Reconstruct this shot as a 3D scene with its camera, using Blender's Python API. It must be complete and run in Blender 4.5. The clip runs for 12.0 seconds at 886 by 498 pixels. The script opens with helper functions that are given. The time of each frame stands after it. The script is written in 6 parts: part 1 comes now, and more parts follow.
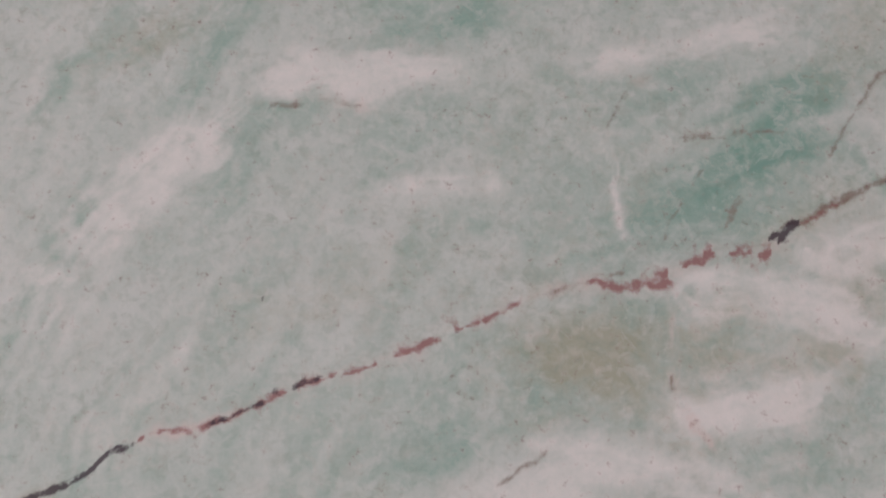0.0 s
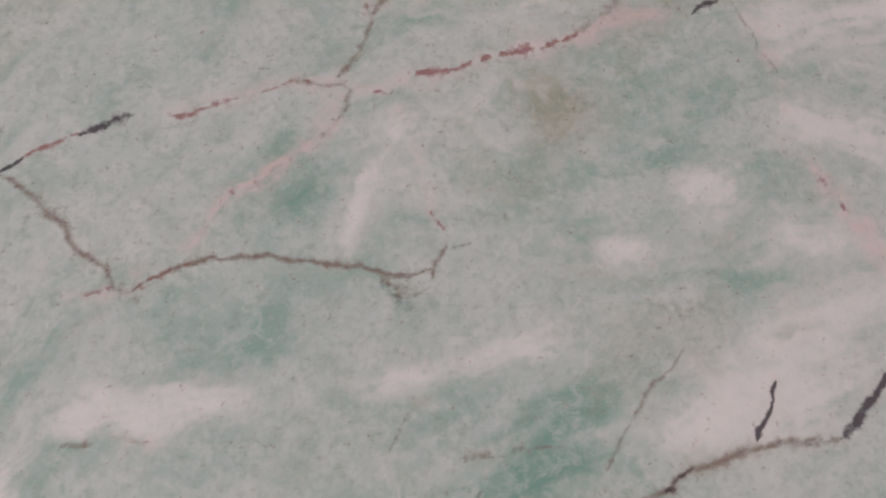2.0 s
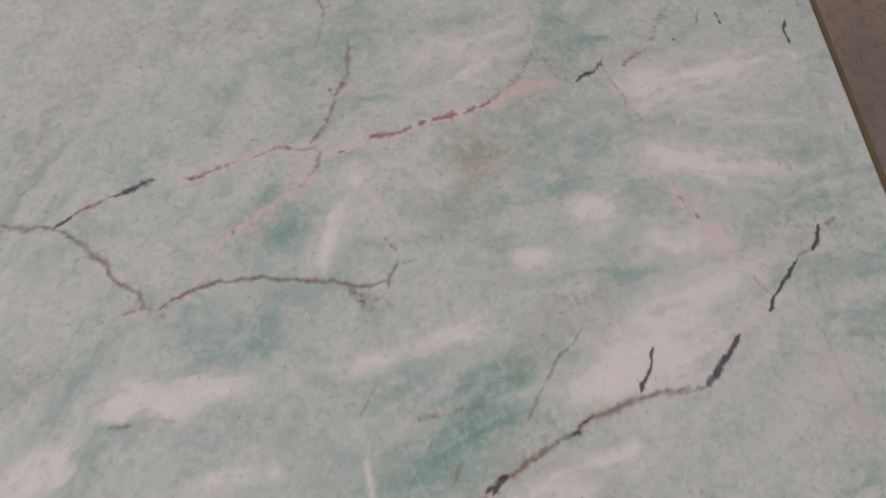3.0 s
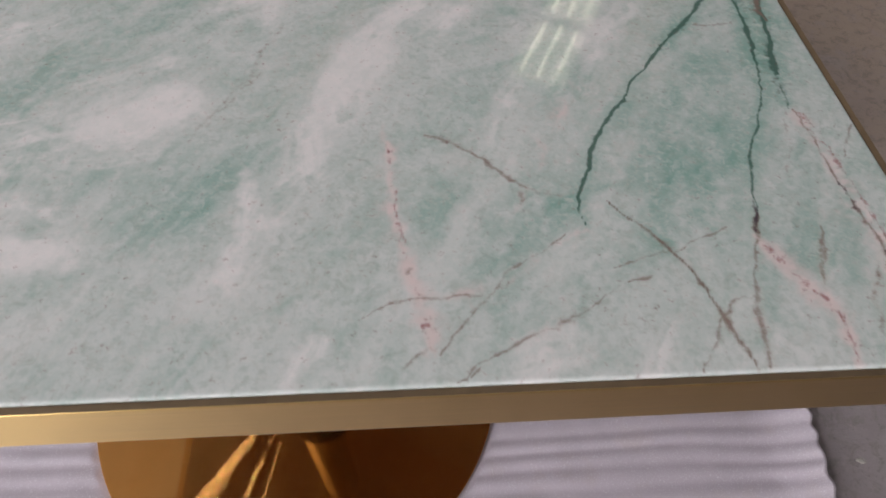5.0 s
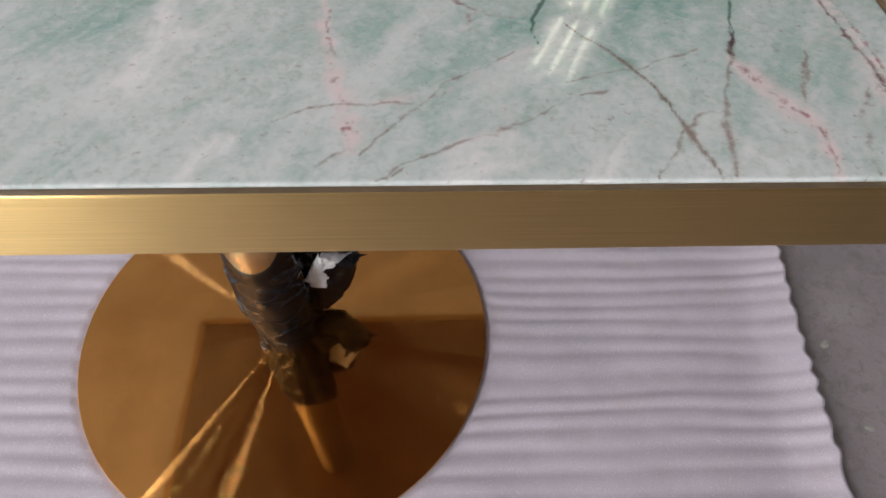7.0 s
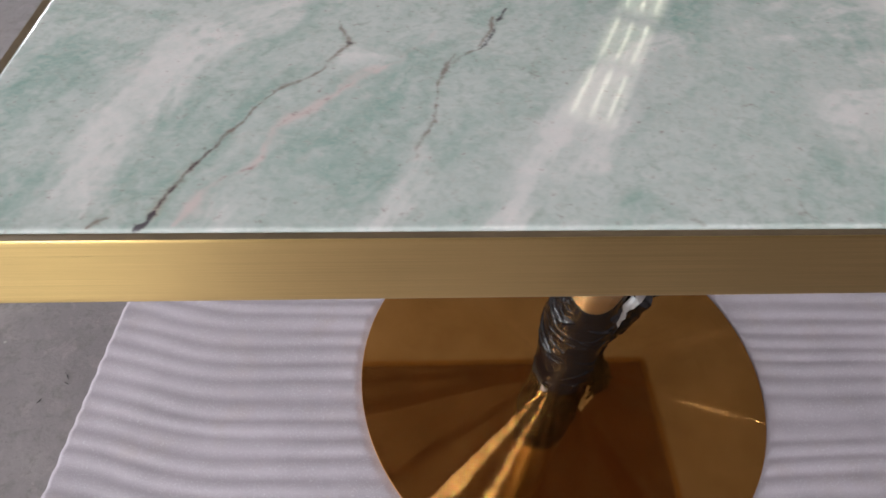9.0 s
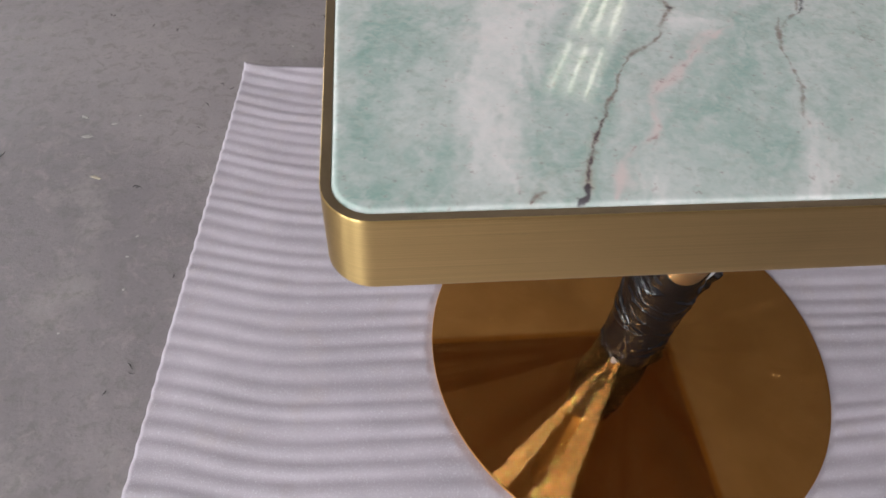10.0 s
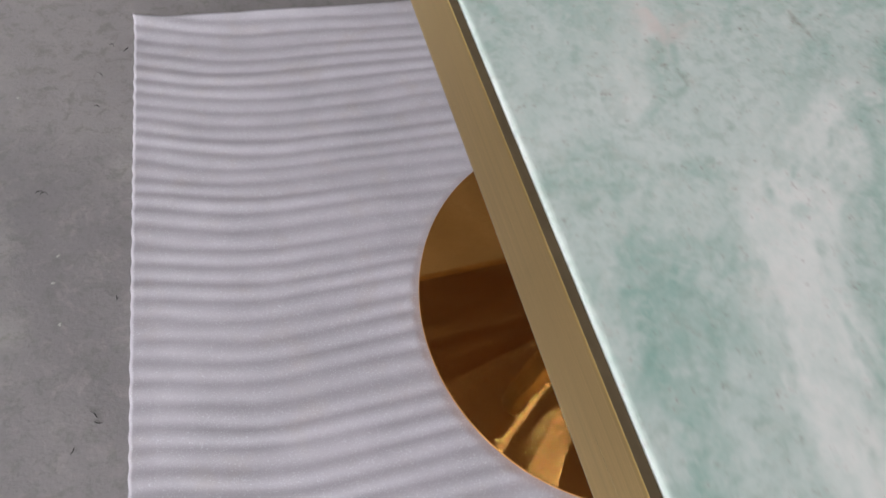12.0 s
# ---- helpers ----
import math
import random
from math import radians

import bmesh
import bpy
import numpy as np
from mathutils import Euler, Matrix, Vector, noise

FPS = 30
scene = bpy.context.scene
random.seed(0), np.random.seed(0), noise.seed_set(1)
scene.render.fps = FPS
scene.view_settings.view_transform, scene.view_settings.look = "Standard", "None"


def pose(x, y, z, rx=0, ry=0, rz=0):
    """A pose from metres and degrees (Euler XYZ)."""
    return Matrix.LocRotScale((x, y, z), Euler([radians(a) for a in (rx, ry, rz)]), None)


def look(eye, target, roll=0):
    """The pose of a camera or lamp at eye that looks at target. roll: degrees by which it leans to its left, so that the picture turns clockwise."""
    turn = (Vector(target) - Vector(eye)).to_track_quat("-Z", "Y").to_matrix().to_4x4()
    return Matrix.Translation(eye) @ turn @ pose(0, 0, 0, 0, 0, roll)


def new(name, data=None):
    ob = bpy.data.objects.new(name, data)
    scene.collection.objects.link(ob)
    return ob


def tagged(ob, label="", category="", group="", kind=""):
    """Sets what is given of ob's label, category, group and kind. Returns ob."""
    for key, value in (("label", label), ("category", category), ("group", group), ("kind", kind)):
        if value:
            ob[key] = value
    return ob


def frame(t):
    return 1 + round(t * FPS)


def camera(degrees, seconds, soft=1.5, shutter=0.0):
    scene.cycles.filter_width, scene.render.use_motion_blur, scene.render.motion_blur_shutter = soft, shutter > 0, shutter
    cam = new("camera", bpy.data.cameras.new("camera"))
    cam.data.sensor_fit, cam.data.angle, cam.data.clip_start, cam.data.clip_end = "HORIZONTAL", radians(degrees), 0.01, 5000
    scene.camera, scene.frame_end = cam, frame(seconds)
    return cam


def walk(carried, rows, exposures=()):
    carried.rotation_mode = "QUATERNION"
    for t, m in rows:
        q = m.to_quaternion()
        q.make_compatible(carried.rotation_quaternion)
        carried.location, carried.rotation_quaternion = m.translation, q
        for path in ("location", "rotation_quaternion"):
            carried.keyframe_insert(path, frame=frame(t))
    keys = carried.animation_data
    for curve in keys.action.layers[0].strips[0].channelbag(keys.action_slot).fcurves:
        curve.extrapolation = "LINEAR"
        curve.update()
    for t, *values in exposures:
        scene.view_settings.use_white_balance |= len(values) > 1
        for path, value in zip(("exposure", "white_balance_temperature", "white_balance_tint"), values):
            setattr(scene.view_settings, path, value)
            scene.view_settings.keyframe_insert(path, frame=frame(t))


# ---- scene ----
# ---------------------------------------------------------------- camera
cam = camera(71.2, 12.0, soft=1.6, shutter=0.15)
ROWS = [
    (0.0, 0.0423, 0.3437, 0.9611, 0.30, -82.32, -3.23),
    (0.5, 0.0419, 0.3642, 0.9586, 0.86, -78.79, -2.94),
    (1.0, 0.0665, 0.3898, 0.9802, 1.20, -78.03, -3.44),
    (1.5, 0.0925, 0.4138, 0.9896, 0.41, -76.12, -3.47),
    (2.0, 0.1196, 0.4301, 0.9943, -1.45, -74.95, -3.25),
    (2.5, 0.1571, 0.4430, 1.0189, -4.87, -72.64, -4.01),
    (2.7, 0.1497, 0.4326, 1.0444, -5.47, -70.95, -3.81),
    (4.3, 0.0751, -0.0018, 1.0874, -3.79, -56.79, -0.91),
    (4.5, 0.1112, -0.0318, 1.0470, -4.35, -55.40, -1.45),
    (5.0, 0.1666, -0.0954, 0.9943, -3.49, -55.19, -1.98),
    (5.5, 0.2203, -0.1220, 0.9620, -2.32, -53.85, -0.71),
    (6.0, 0.2538, -0.1331, 0.9291, -1.39, -53.59, 0.12),
    (6.5, 0.2407, -0.1488, 0.9294, -1.34, -54.45, -0.17),
    (6.7, 0.2298, -0.1425, 0.9212, -1.69, -55.06, -0.66),
    (8.3, -0.0640, -0.1872, 0.9379, -2.38, -51.56, -2.48),
    (8.5, -0.1230, -0.1777, 0.9358, -2.10, -50.90, -2.13),
    (9.0, -0.2521, -0.1394, 0.9157, -2.14, -50.93, -1.92),
    (9.5, -0.3407, -0.1243, 0.9048, -1.85, -52.23, -1.88),
    (10.0, -0.4147, -0.1248, 0.9002, -5.24, -52.82, -3.44),
    (10.5, -0.4635, -0.1320, 0.9065, -10.10, -51.77, -4.88),
    (11.0, -0.4881, -0.1296, 0.9272, -14.76, -51.30, -5.36),
    (11.5, -0.5049, -0.0771, 0.9159, -17.33, -54.39, -5.24),
    (12.0, -0.5061, 0.0586, 0.9059, -16.32, -62.29, -7.10),
]
walk(cam, [(r[0], pose(r[1], r[2], r[3], 90 + r[5], r[6], r[4])) for r in ROWS],
     exposures=[(0, -0.19, 6650, 14.5), (2.5, -0.13, 6650, 14.5), (4.5, -0.23, 6550, 12), (5.5, -0.03, 6350, 9), (6.5, 0.09, 6330, 8.5), (8.5, -0.21, 6300, 6), (10, -0.07, 6290, 5.5), (10.5, -0.09, 6280, 5), (11.5, -0.17, 6200, 2.5), (12, -0.05, 6160, 0)])

# ---------------------------------------------------------------- plan, in metres
TOP = 0.75            # upper face of the marble
HALF = 0.4335         # half the width of the brass edge
DEEP = 0.745          # depth of the table, front edge at y = 0
RIM = 0.0384          # height of the brass edge
CORNER = 0.0175       # its corner radius
BASE = (-0.011, 0.3366)   # middle of the stem and of the round foot
DISC_R, DISC_Z = 0.3243, 0.011
HALL = (-9.0, 9.0, -8.0, 9.5, 4.62)   # x0 x1 y0 y1 height

# ---------------------------------------------------------------- daylight and lamps
world = bpy.data.worlds.new("world")
scene.world = world
world.use_nodes = True
sky = world.node_tree.nodes.new("ShaderNodeTexSky")
sky.sky_type, sky.sun_disc = "NISHITA", False
sky.air_density, sky.dust_density = 0.5, 4.0
sky.sun_elevation, sky.sun_rotation = radians(40), radians(-90)
world.node_tree.links.new(sky.outputs[0], world.node_tree.nodes["Background"].inputs[0])
world.node_tree.nodes["Background"].inputs[1].default_value = 0.05


def area_light(name, m, sx, sy, watts, colour):
    data = bpy.data.lights.new(name, "AREA")
    data.shape, data.size, data.size_y, data.energy, data.color = "RECTANGLE", sx, sy, watts, colour
    ob = new(name, data)
    ob.matrix_world = m
    return ob


# daylight through unseen openings; the west window band and the rooflights are added
WEST = (-1.5, 5.5, 2.0, 4.4)      # y0 y1 z0 z1
DOOR = (-6.6, -4.2, 0.0, 3.2)    # x0 x1 z0 z1, in the south wall
SIDE_DOOR = (-6.7, -5.0, 0.0, 3.2)   # y0 y1 z0 z1, in the west wall
NORTH = (-8.6, -8.0, 1.2, 4.2)   # x0 x1 z0 z1
ADDED_ROOFLIGHTS = ((-5.7, -3.6), (-4.3, -4.7))   # middles of the added square rooflights
ROOFSIDE = 0.85
area_light("added_west_fill", look((HALL[0] - 0.05, 2.0, 3.2), (0, 1.2, 1.2)), 6.9, 2.3, 110, (1.0, 0.965, 0.97))
area_light("north_daylight", look((-8.3, HALL[3] + 0.05, 2.7), (-5.0, 0, 1.7)), 0.55, 2.9, 280, (0.97, 0.97, 1.0))
for a, b in ADDED_ROOFLIGHTS:
    area_light("added_roof_fill", look((a, b, HALL[4] + 0.1), (a + 0.3, b + 0.2, 0)), ROOFSIDE - 0.05, ROOFSIDE - 0.05, 350, (0.97, 0.97, 1.0))
area_light("side_door_daylight", look((HALL[0] - 0.05, -5.85, 1.62), (0, 0.3, 0.8)), 1.6, 3.1, 470, (1.0, 0.98, 0.97))
area_light("door_daylight", look((-5.4, HALL[2] - 0.05, 1.62), (0, 0.3, 0.8)), 2.3, 3.1, 540, (1.0, 0.98, 0.97))


# ---------------------------------------------------------------- node helpers
class Mat:
    """A node material with short calls for the usual nodes."""

    def __init__(self, name, rough=0.5, metal=0.0):
        self.m = bpy.data.materials.new(name)
        self.m.use_nodes = True
        self.t = self.m.node_tree
        self.b = self.t.nodes["Principled BSDF"]
        self.b.inputs["Roughness"].default_value = rough
        self.b.inputs["Metallic"].default_value = metal
        self.co = self.t.nodes.new("ShaderNodeTexCoord").outputs["Object"]

    def put(self, socket, value):
        if isinstance(value, (int, float)):
            socket.default_value = value
        elif isinstance(value, tuple):
            socket.default_value = (*value, 1.0) if len(value) == 3 and len(socket.default_value) == 4 else value
        else:
            self.t.links.new(value, socket)

    def set(self, name, value):
        self.put(self.b.inputs[name], value)
        return self

    def noise(self, scale, detail=3.0, rough=0.55, co=None, warp=0.0):
        n = self.t.nodes.new("ShaderNodeTexNoise")
        self.t.links.new(co or self.co, n.inputs["Vector"])
        n.inputs["Scale"].default_value, n.inputs["Detail"].default_value = scale, detail
        n.inputs["Roughness"].default_value, n.inputs["Distortion"].default_value = rough, warp
        return n.outputs["Fac"]

    def stretch(self, sx, sy, sz, rz=0.0):
        n = self.t.nodes.new("ShaderNodeMapping")
        self.t.links.new(self.co, n.inputs["Vector"])
        n.inputs["Scale"].default_value = (sx, sy, sz)
        n.inputs["Rotation"].default_value = (0, 0, radians(rz))
        return n.outputs["Vector"]

    def attr(self, name):
        n = self.t.nodes.new("ShaderNodeAttribute")
        n.attribute_name = name
        return n.outputs["Fac"]

    def ramp(self, fac, lo, hi, a=0.0, b=1.0):
        n = self.t.nodes.new("ShaderNodeMapRange")
        n.interpolation_type = "SMOOTHSTEP"
        self.put(n.inputs["Value"], fac)
        for key, v in (("From Min", lo), ("From Max", hi), ("To Min", a), ("To Max", b)):
            n.inputs[key].default_value = v
        return n.outputs["Result"]

    def calc(self, op, a, b=0.5):
        n = self.t.nodes.new("ShaderNodeMath")
        n.operation = op
        self.put(n.inputs[0], a)
        self.put(n.inputs[1], b)
        return n.outputs[0]

    def mix(self, fac, a, b, mode="MIX"):
        n = self.t.nodes.new("ShaderNodeMix")
        n.data_type, n.blend_type = "RGBA", mode
        self.put(n.inputs["Factor"], fac)
        if isinstance(a, tuple):
            n.inputs[6].default_value = (*a, 1.0)
        else:
            self.t.links.new(a, n.inputs[6])
        if isinstance(b, tuple):
            n.inputs[7].default_value = (*b, 1.0)
        else:
            self.t.links.new(b, n.inputs[7])
        return n.outputs[2]

    def bump(self, height, strength, distance):
        n = self.t.nodes.new("ShaderNodeBump")
        n.inputs["Strength"].default_value, n.inputs["Distance"].default_value = strength, distance
        self.t.links.new(height, n.inputs["Height"])
        self.t.links.new(n.outputs["Normal"], self.b.inputs["Normal"])
        return self


# ---------------------------------------------------------------- materials
def marble_material():
    m = Mat("green_marble", 0.04)
    fine, grain = m.noise(640, 2, 0.5), m.noise(330, 3, 0.55)
    cloud, speck = m.noise(60, 6, 0.62, warp=0.6), m.noise(310, 1.5, 0.45)
    swirl = m.noise(26, 5, 0.6, warp=1.2)

    def off(by, amount):
        return m.calc("MULTIPLY", m.calc("SUBTRACT", by, 0.5), amount)

    def field(name, by, amount):
        return m.calc("ADD", m.attr(name), off(by, amount))

    def lay(c, name, by, amount, lo, hi, most, colour):
        return m.mix(m.ramp(field(name, by, amount), lo, hi, 0, most), c, colour)

    g = m.calc("ADD", m.calc("ADD", field("green", grain, 0.3), off(cloud, 1.15)), m.calc("ADD", off(fine, 0.3), off(swirl, 0.6)))
    c = m.mix(m.ramp(g, -0.3, 1.6), (0.655, 0.66, 0.655), (0.205, 0.36, 0.31))
    c = lay(c, "warm", grain, 0.9, 0.0, 1.2, 0.75, (0.36, 0.345, 0.255))
    mott = m.noise(130, 5, 0.6, warp=0.8)
    c = m.mix(m.ramp(mott, 0.50, 0.72, 0, 0.38), c, (0.22, 0.29, 0.24))
    c = m.mix(m.ramp(mott, 0.46, 0.34, 0, 0.3), c, (0.66, 0.65, 0.64))
    # soft crystals, a few millimetres across, some pale and some dark
    c = m.mix(m.ramp(m.noise(250, 1.5, 0.45, co=m.stretch(1, 1, 1, 37)), 0.50, 0.74, 0, 0.2), c, (0.72, 0.71, 0.685))
    c = m.mix(m.ramp(speck, 0.48, 0.72, 0, 0.2), c, (0.205, 0.295, 0.25))
    white = m.calc("ADD", m.calc("ADD", field("white", cloud, 1.2), off(mott, 0.8)), off(grain, 0.7))
    c = m.mix(m.ramp(white, -0.1, 1.5, 0, 0.95), c, (0.81, 0.765, 0.765))
    c = lay(c, "pink", cloud, 1.5, 0.05, 1.2, 0.8, (0.70, 0.565, 0.555))
    c = lay(c, "deep", grain, 0.9, 0.15, 0.85, 0.9, (0.05, 0.115, 0.09))
    c = lay(c, "brown", grain, 1.2, 0.10, 1.1, 0.82, (0.21, 0.14, 0.115))
    c = lay(c, "red", grain, 1.6, 0.12, 1.0, 0.8, (0.29, 0.10, 0.105))
    c = lay(c, "dark", grain, 1.3, 0.15, 0.85, 0.9, (0.06, 0.044, 0.06))
    m.set("Base Color", c)
    # the rounded border is duller than the polished face
    up = m.t.nodes.new("ShaderNodeSeparateXYZ")
    m.t.links.new(m.t.nodes.new("ShaderNodeNewGeometry").outputs["Normal"], up.inputs[0])
    m.set("Roughness", m.calc("ADD", m.ramp(cloud, 0.3, 0.7, 0.02, 0.04), m.ramp(up.outputs["Z"], 0.9, 0.998, 0.4, 0.0)))
    m.set("Specular IOR Level", m.ramp(up.outputs["Z"], 0.9, 0.998, 0.25, 0.5))
    return m.m


def brushed_brass(name, axis, spread, light, dim, relief=0.06):
    m = Mat(name, 0.3, 1.0)
    streak = m.noise(1.0, 4, 0.6, co=m.stretch(*axis))
    blot = m.noise(14, 3, 0.5)
    c = m.mix(m.ramp(streak, 0.3, 0.7), dim, light)
    c = m.mix(m.ramp(blot, 0.5, 0.8, 0, 0.4), c, tuple(0.8 * v for v in dim))
    m.set("Base Color", c)
    m.set("Roughness", m.ramp(streak, 0.2, 0.8, spread[0], spread[1]))
    m.bump(streak, relief, 0.0002)
    # brushed along the band and round the tube, so that reflections are drawn out up and down
    m.set("Anisotropic", 0.85)
    up = m.t.nodes.new("ShaderNodeCombineXYZ")
    up.inputs["Z"].default_value = 1.0
    m.set("Tangent", up.outputs[0])
    return m.m


def spun_brass():
    """Polished brass with the fine turned rings of a spun disc: each ring leans a little in or out, which draws reflections into fans."""
    m = Mat("spun_brass", 0.06, 1.0)
    dirt = m.noise(9, 4, 0.6)
    m.set("Base Color", m.mix(m.ramp(dirt, 0.35, 0.7), (0.62, 0.305, 0.09), (0.54, 0.255, 0.07)))

    def vec(op, a, b=None):
        n = m.t.nodes.new("ShaderNodeVectorMath")
        n.operation = op
        for k, v in enumerate((a, b)):
            if isinstance(v, tuple):
                n.inputs[k].default_value = v
            elif v is not None:
                m.t.links.new(v, n.inputs[k])
        return n

    flat = vec("MULTIPLY", m.co, (1.0, 1.0, 0.0)).outputs[0]
    radius = vec("LENGTH", flat).outputs["Value"]
    ring = m.t.nodes.new("ShaderNodeTexWhiteNoise")
    ring.noise_dimensions = "1D"
    m.t.links.new(m.calc("MULTIPLY", radius, 40000.0), ring.inputs["W"])
    w = m.calc("SUBTRACT", m.calc("MULTIPLY", ring.outputs["Value"], 2.0), 1.0)
    # polished by hand, so that the lean differs from sector to sector
    sector = m.ramp(m.noise(4.0, 4, 0.6, co=vec("NORMALIZE", flat).outputs[0]), 0.35, 0.65, 0.35, 1.6)
    w = m.calc("MULTIPLY", w, m.calc("POWER", sector, 0.13))
    lean = m.calc("MULTIPLY", m.calc("MULTIPLY", w, m.calc("POWER", m.calc("ABSOLUTE", w), 12.0)), 1.0)
    tilt = vec("SCALE", vec("NORMALIZE", flat).outputs[0])
    m.t.links.new(lean, tilt.inputs["Scale"])
    normal = vec("NORMALIZE", vec("ADD", tilt.outputs[0], (0.0, 0.0, 1.0)).outputs[0]).outputs[0]
    face = m.t.nodes.new("ShaderNodeNewGeometry").outputs["Normal"]
    up = m.t.nodes.new("ShaderNodeSeparateXYZ")
    m.t.links.new(face, up.inputs[0])
    pick = m.t.nodes.new("ShaderNodeMix")
    pick.data_type = "VECTOR"
    top = m.ramp(up.outputs["Z"], 0.95, 0.999)
    m.t.links.new(top, pick.inputs["Factor"])
    # mirror bright above, turned dull on its cut edge
    m.set("Roughness", m.mix(top, (0.45, 0.45, 0.45), m.mix(m.ramp(dirt, 0.3, 0.7), (0.03, 0.03, 0.03), (0.05, 0.05, 0.05))))
    m.t.links.new(face, pick.inputs[4])
    m.t.links.new(normal, pick.inputs[5])
    m.t.links.new(pick.outputs[1], m.b.inputs["Normal"])
    return m.m


def plastic_film():
    m = Mat("black_plastic_film", 0.06)
    m.set("Base Color", m.mix(m.noise(40, 3), (0.0025, 0.0025, 0.003), (0.006, 0.006, 0.007)))
    m.set("Specular IOR Level", 0.34)
    crease = m.calc("ABSOLUTE", m.calc("SUBTRACT", m.noise(1.0, 2, 0.5, co=m.stretch(60, 60, 120), warp=1.5), 0.5))
    m.bump(m.ramp(crease, 0.0, 0.02), 0.3, 0.0012)
    return m.m


def foam_material():
    m = Mat("white_foam", 0.5)
    broad, specks = m.noise(5, 4, 0.6), m.noise(620, 2)
    c = m.mix(m.ramp(broad, 0.35, 0.7), (0.47, 0.418, 0.477), (0.40, 0.358, 0.406))
    c = m.mix(m.ramp(m.noise(16, 4, 0.6), 0.5, 0.75, 0, 0.5), c, (0.43, 0.365, 0.375))
    c = m.mix(m.ramp(specks, 0.34, 0.44, 0.22, 0), c, (0.36, 0.335, 0.37))
    # the foam's sparkle, put into the colour as pale specks
    c = m.mix(m.ramp(specks, 0.60, 0.70, 0, 0.85), c, (0.74, 0.73, 0.77))
    m.set("Base Color", c)
    m.set("Roughness", m.ramp(specks, 0.5, 0.7, 0.6, 0.25))
    m.bump(m.noise(420, 3, 0.6), 0.22, 0.0015)
    return m.m


def concrete_material():
    m = Mat("grey_concrete", 0.75)
    big, mid, fine = m.noise(1.3, 5, 0.6, warp=0.5), m.noise(9, 6, 0.65), m.noise(160, 4, 0.6)
    c = m.mix(m.ramp(big, 0.35, 0.68), (0.272, 0.236, 0.246), (0.183, 0.160, 0.170))
    # brown dust trodden into the floor beyond the sheet
    far = m.t.nodes.new("ShaderNodeVectorMath")
    far.operation = "DISTANCE"
    m.t.links.new(m.co, far.inputs[0])
    far.inputs[1].default_value = (2.0, 1.6, 0.0)
    dust = m.calc("ADD", far.outputs["Value"], m.calc("MULTIPLY", m.calc("SUBTRACT", m.noise(2.2, 6, 0.62, warp=1.0), 0.5), 1.3))
    c = m.mix(m.ramp(dust, 0.75, 1.4, 0.9, 0), c, (0.36, 0.285, 0.23))
    c = m.mix(m.ramp(mid, 0.5, 0.72, 0, 0.55), c, (0.33, 0.295, 0.29))
    c = m.mix(m.ramp(mid, 0.28, 0.42, 0.5, 0), c, (0.13, 0.117, 0.115))
    c = m.mix(m.ramp(m.noise(38, 6, 0.7, warp=0.6), 0.48, 0.66, 0, 0.5), c, (0.14, 0.128, 0.122))
    c = m.mix(m.ramp(m.noise(26, 5, 0.7, warp=0.8), 0.52, 0.68, 0, 0.4), c, (0.32, 0.27, 0.275))
    c = m.mix(m.ramp(fine, 0.56, 0.75, 0, 0.5), c, (0.11, 0.10, 0.10))
    m.set("Base Color", c)
    m.set("Roughness", m.ramp(mid, 0.3, 0.7, 0.5, 0.75))
    m.bump(m.calc("ADD", m.calc("MULTIPLY", mid, 2.0), fine), 0.25, 0.002)
    return m.m


def plain(name, colour, rough=0.6, metal=0.0, vary=0.18, scale=8.0):
    m = Mat(name, rough, metal)
    dim = tuple(v * (1 - vary) for v in colour)
    m.set("Base Color", m.mix(m.ramp(m.noise(scale, 5, 0.6), 0.3, 0.7), colour, dim))
    m.bump(m.noise(scale * 14, 3), 0.15, 0.001)
    return m.m


def glow(name, colour, strength):
    m = Mat(name, 0.5)
    m.set("Base Color", (0.8, 0.8, 0.8)).set("Emission Color", colour).set("Emission Strength", strength)
    return m.m


MARBLE = marble_material()
BRASS_RIM = brushed_brass("brushed_brass", (9, 9, 2600), (0.27, 0.35), (0.71, 0.505, 0.21), (0.58, 0.405, 0.16))
BRASS_TUBE = brushed_brass("brushed_brass_tube", (14, 14, 300), (0.25, 0.26), (0.74, 0.57, 0.31), (0.725, 0.555, 0.297), 0.002)
BRASS_DISC = spun_brass()
FILM = plastic_film()
FOAM = foam_material()
CONCRETE = concrete_material()
WALL = plain("painted_wall", (0.62, 0.61, 0.59), 0.8, scale=1.5)
# unseen walls kept dark to deepen what the brass band reflects
DARK_WALL = plain("dark_grey_wall", (0.10, 0.092, 0.085), 0.8, scale=1.5)
ROOF = plain("roof_sheet", (0.74, 0.72, 0.69), 0.7, scale=1.2)
BOARD = plain("dark_board", (0.26, 0.145, 0.085), 0.7, scale=6)
WHITE_PAINT = plain("white_enamel", (0.78, 0.77, 0.72), 0.35, scale=3)
PAPER = plain("white_backing_paper", (0.75, 0.77, 0.80), 0.45, scale=60)
CHIP = plain("pale_chip", (0.40, 0.375, 0.35), 0.8, scale=200)
SPLINTER = plain("light_wood", (0.42, 0.36, 0.28), 0.8, scale=90)
JOINT = plain("dull_brass_lip", (0.20, 0.14, 0.08), 0.45, 0.4, scale=60)
SCRAP = plain("tape_residue", (0.24, 0.17, 0.13), 0.5, scale=120)
STRAW = plain("dark_scrap", (0.035, 0.03, 0.028), 0.7, scale=200)
TUBE = glow("lit_tube", (1.0, 0.92, 0.70), 6.5)
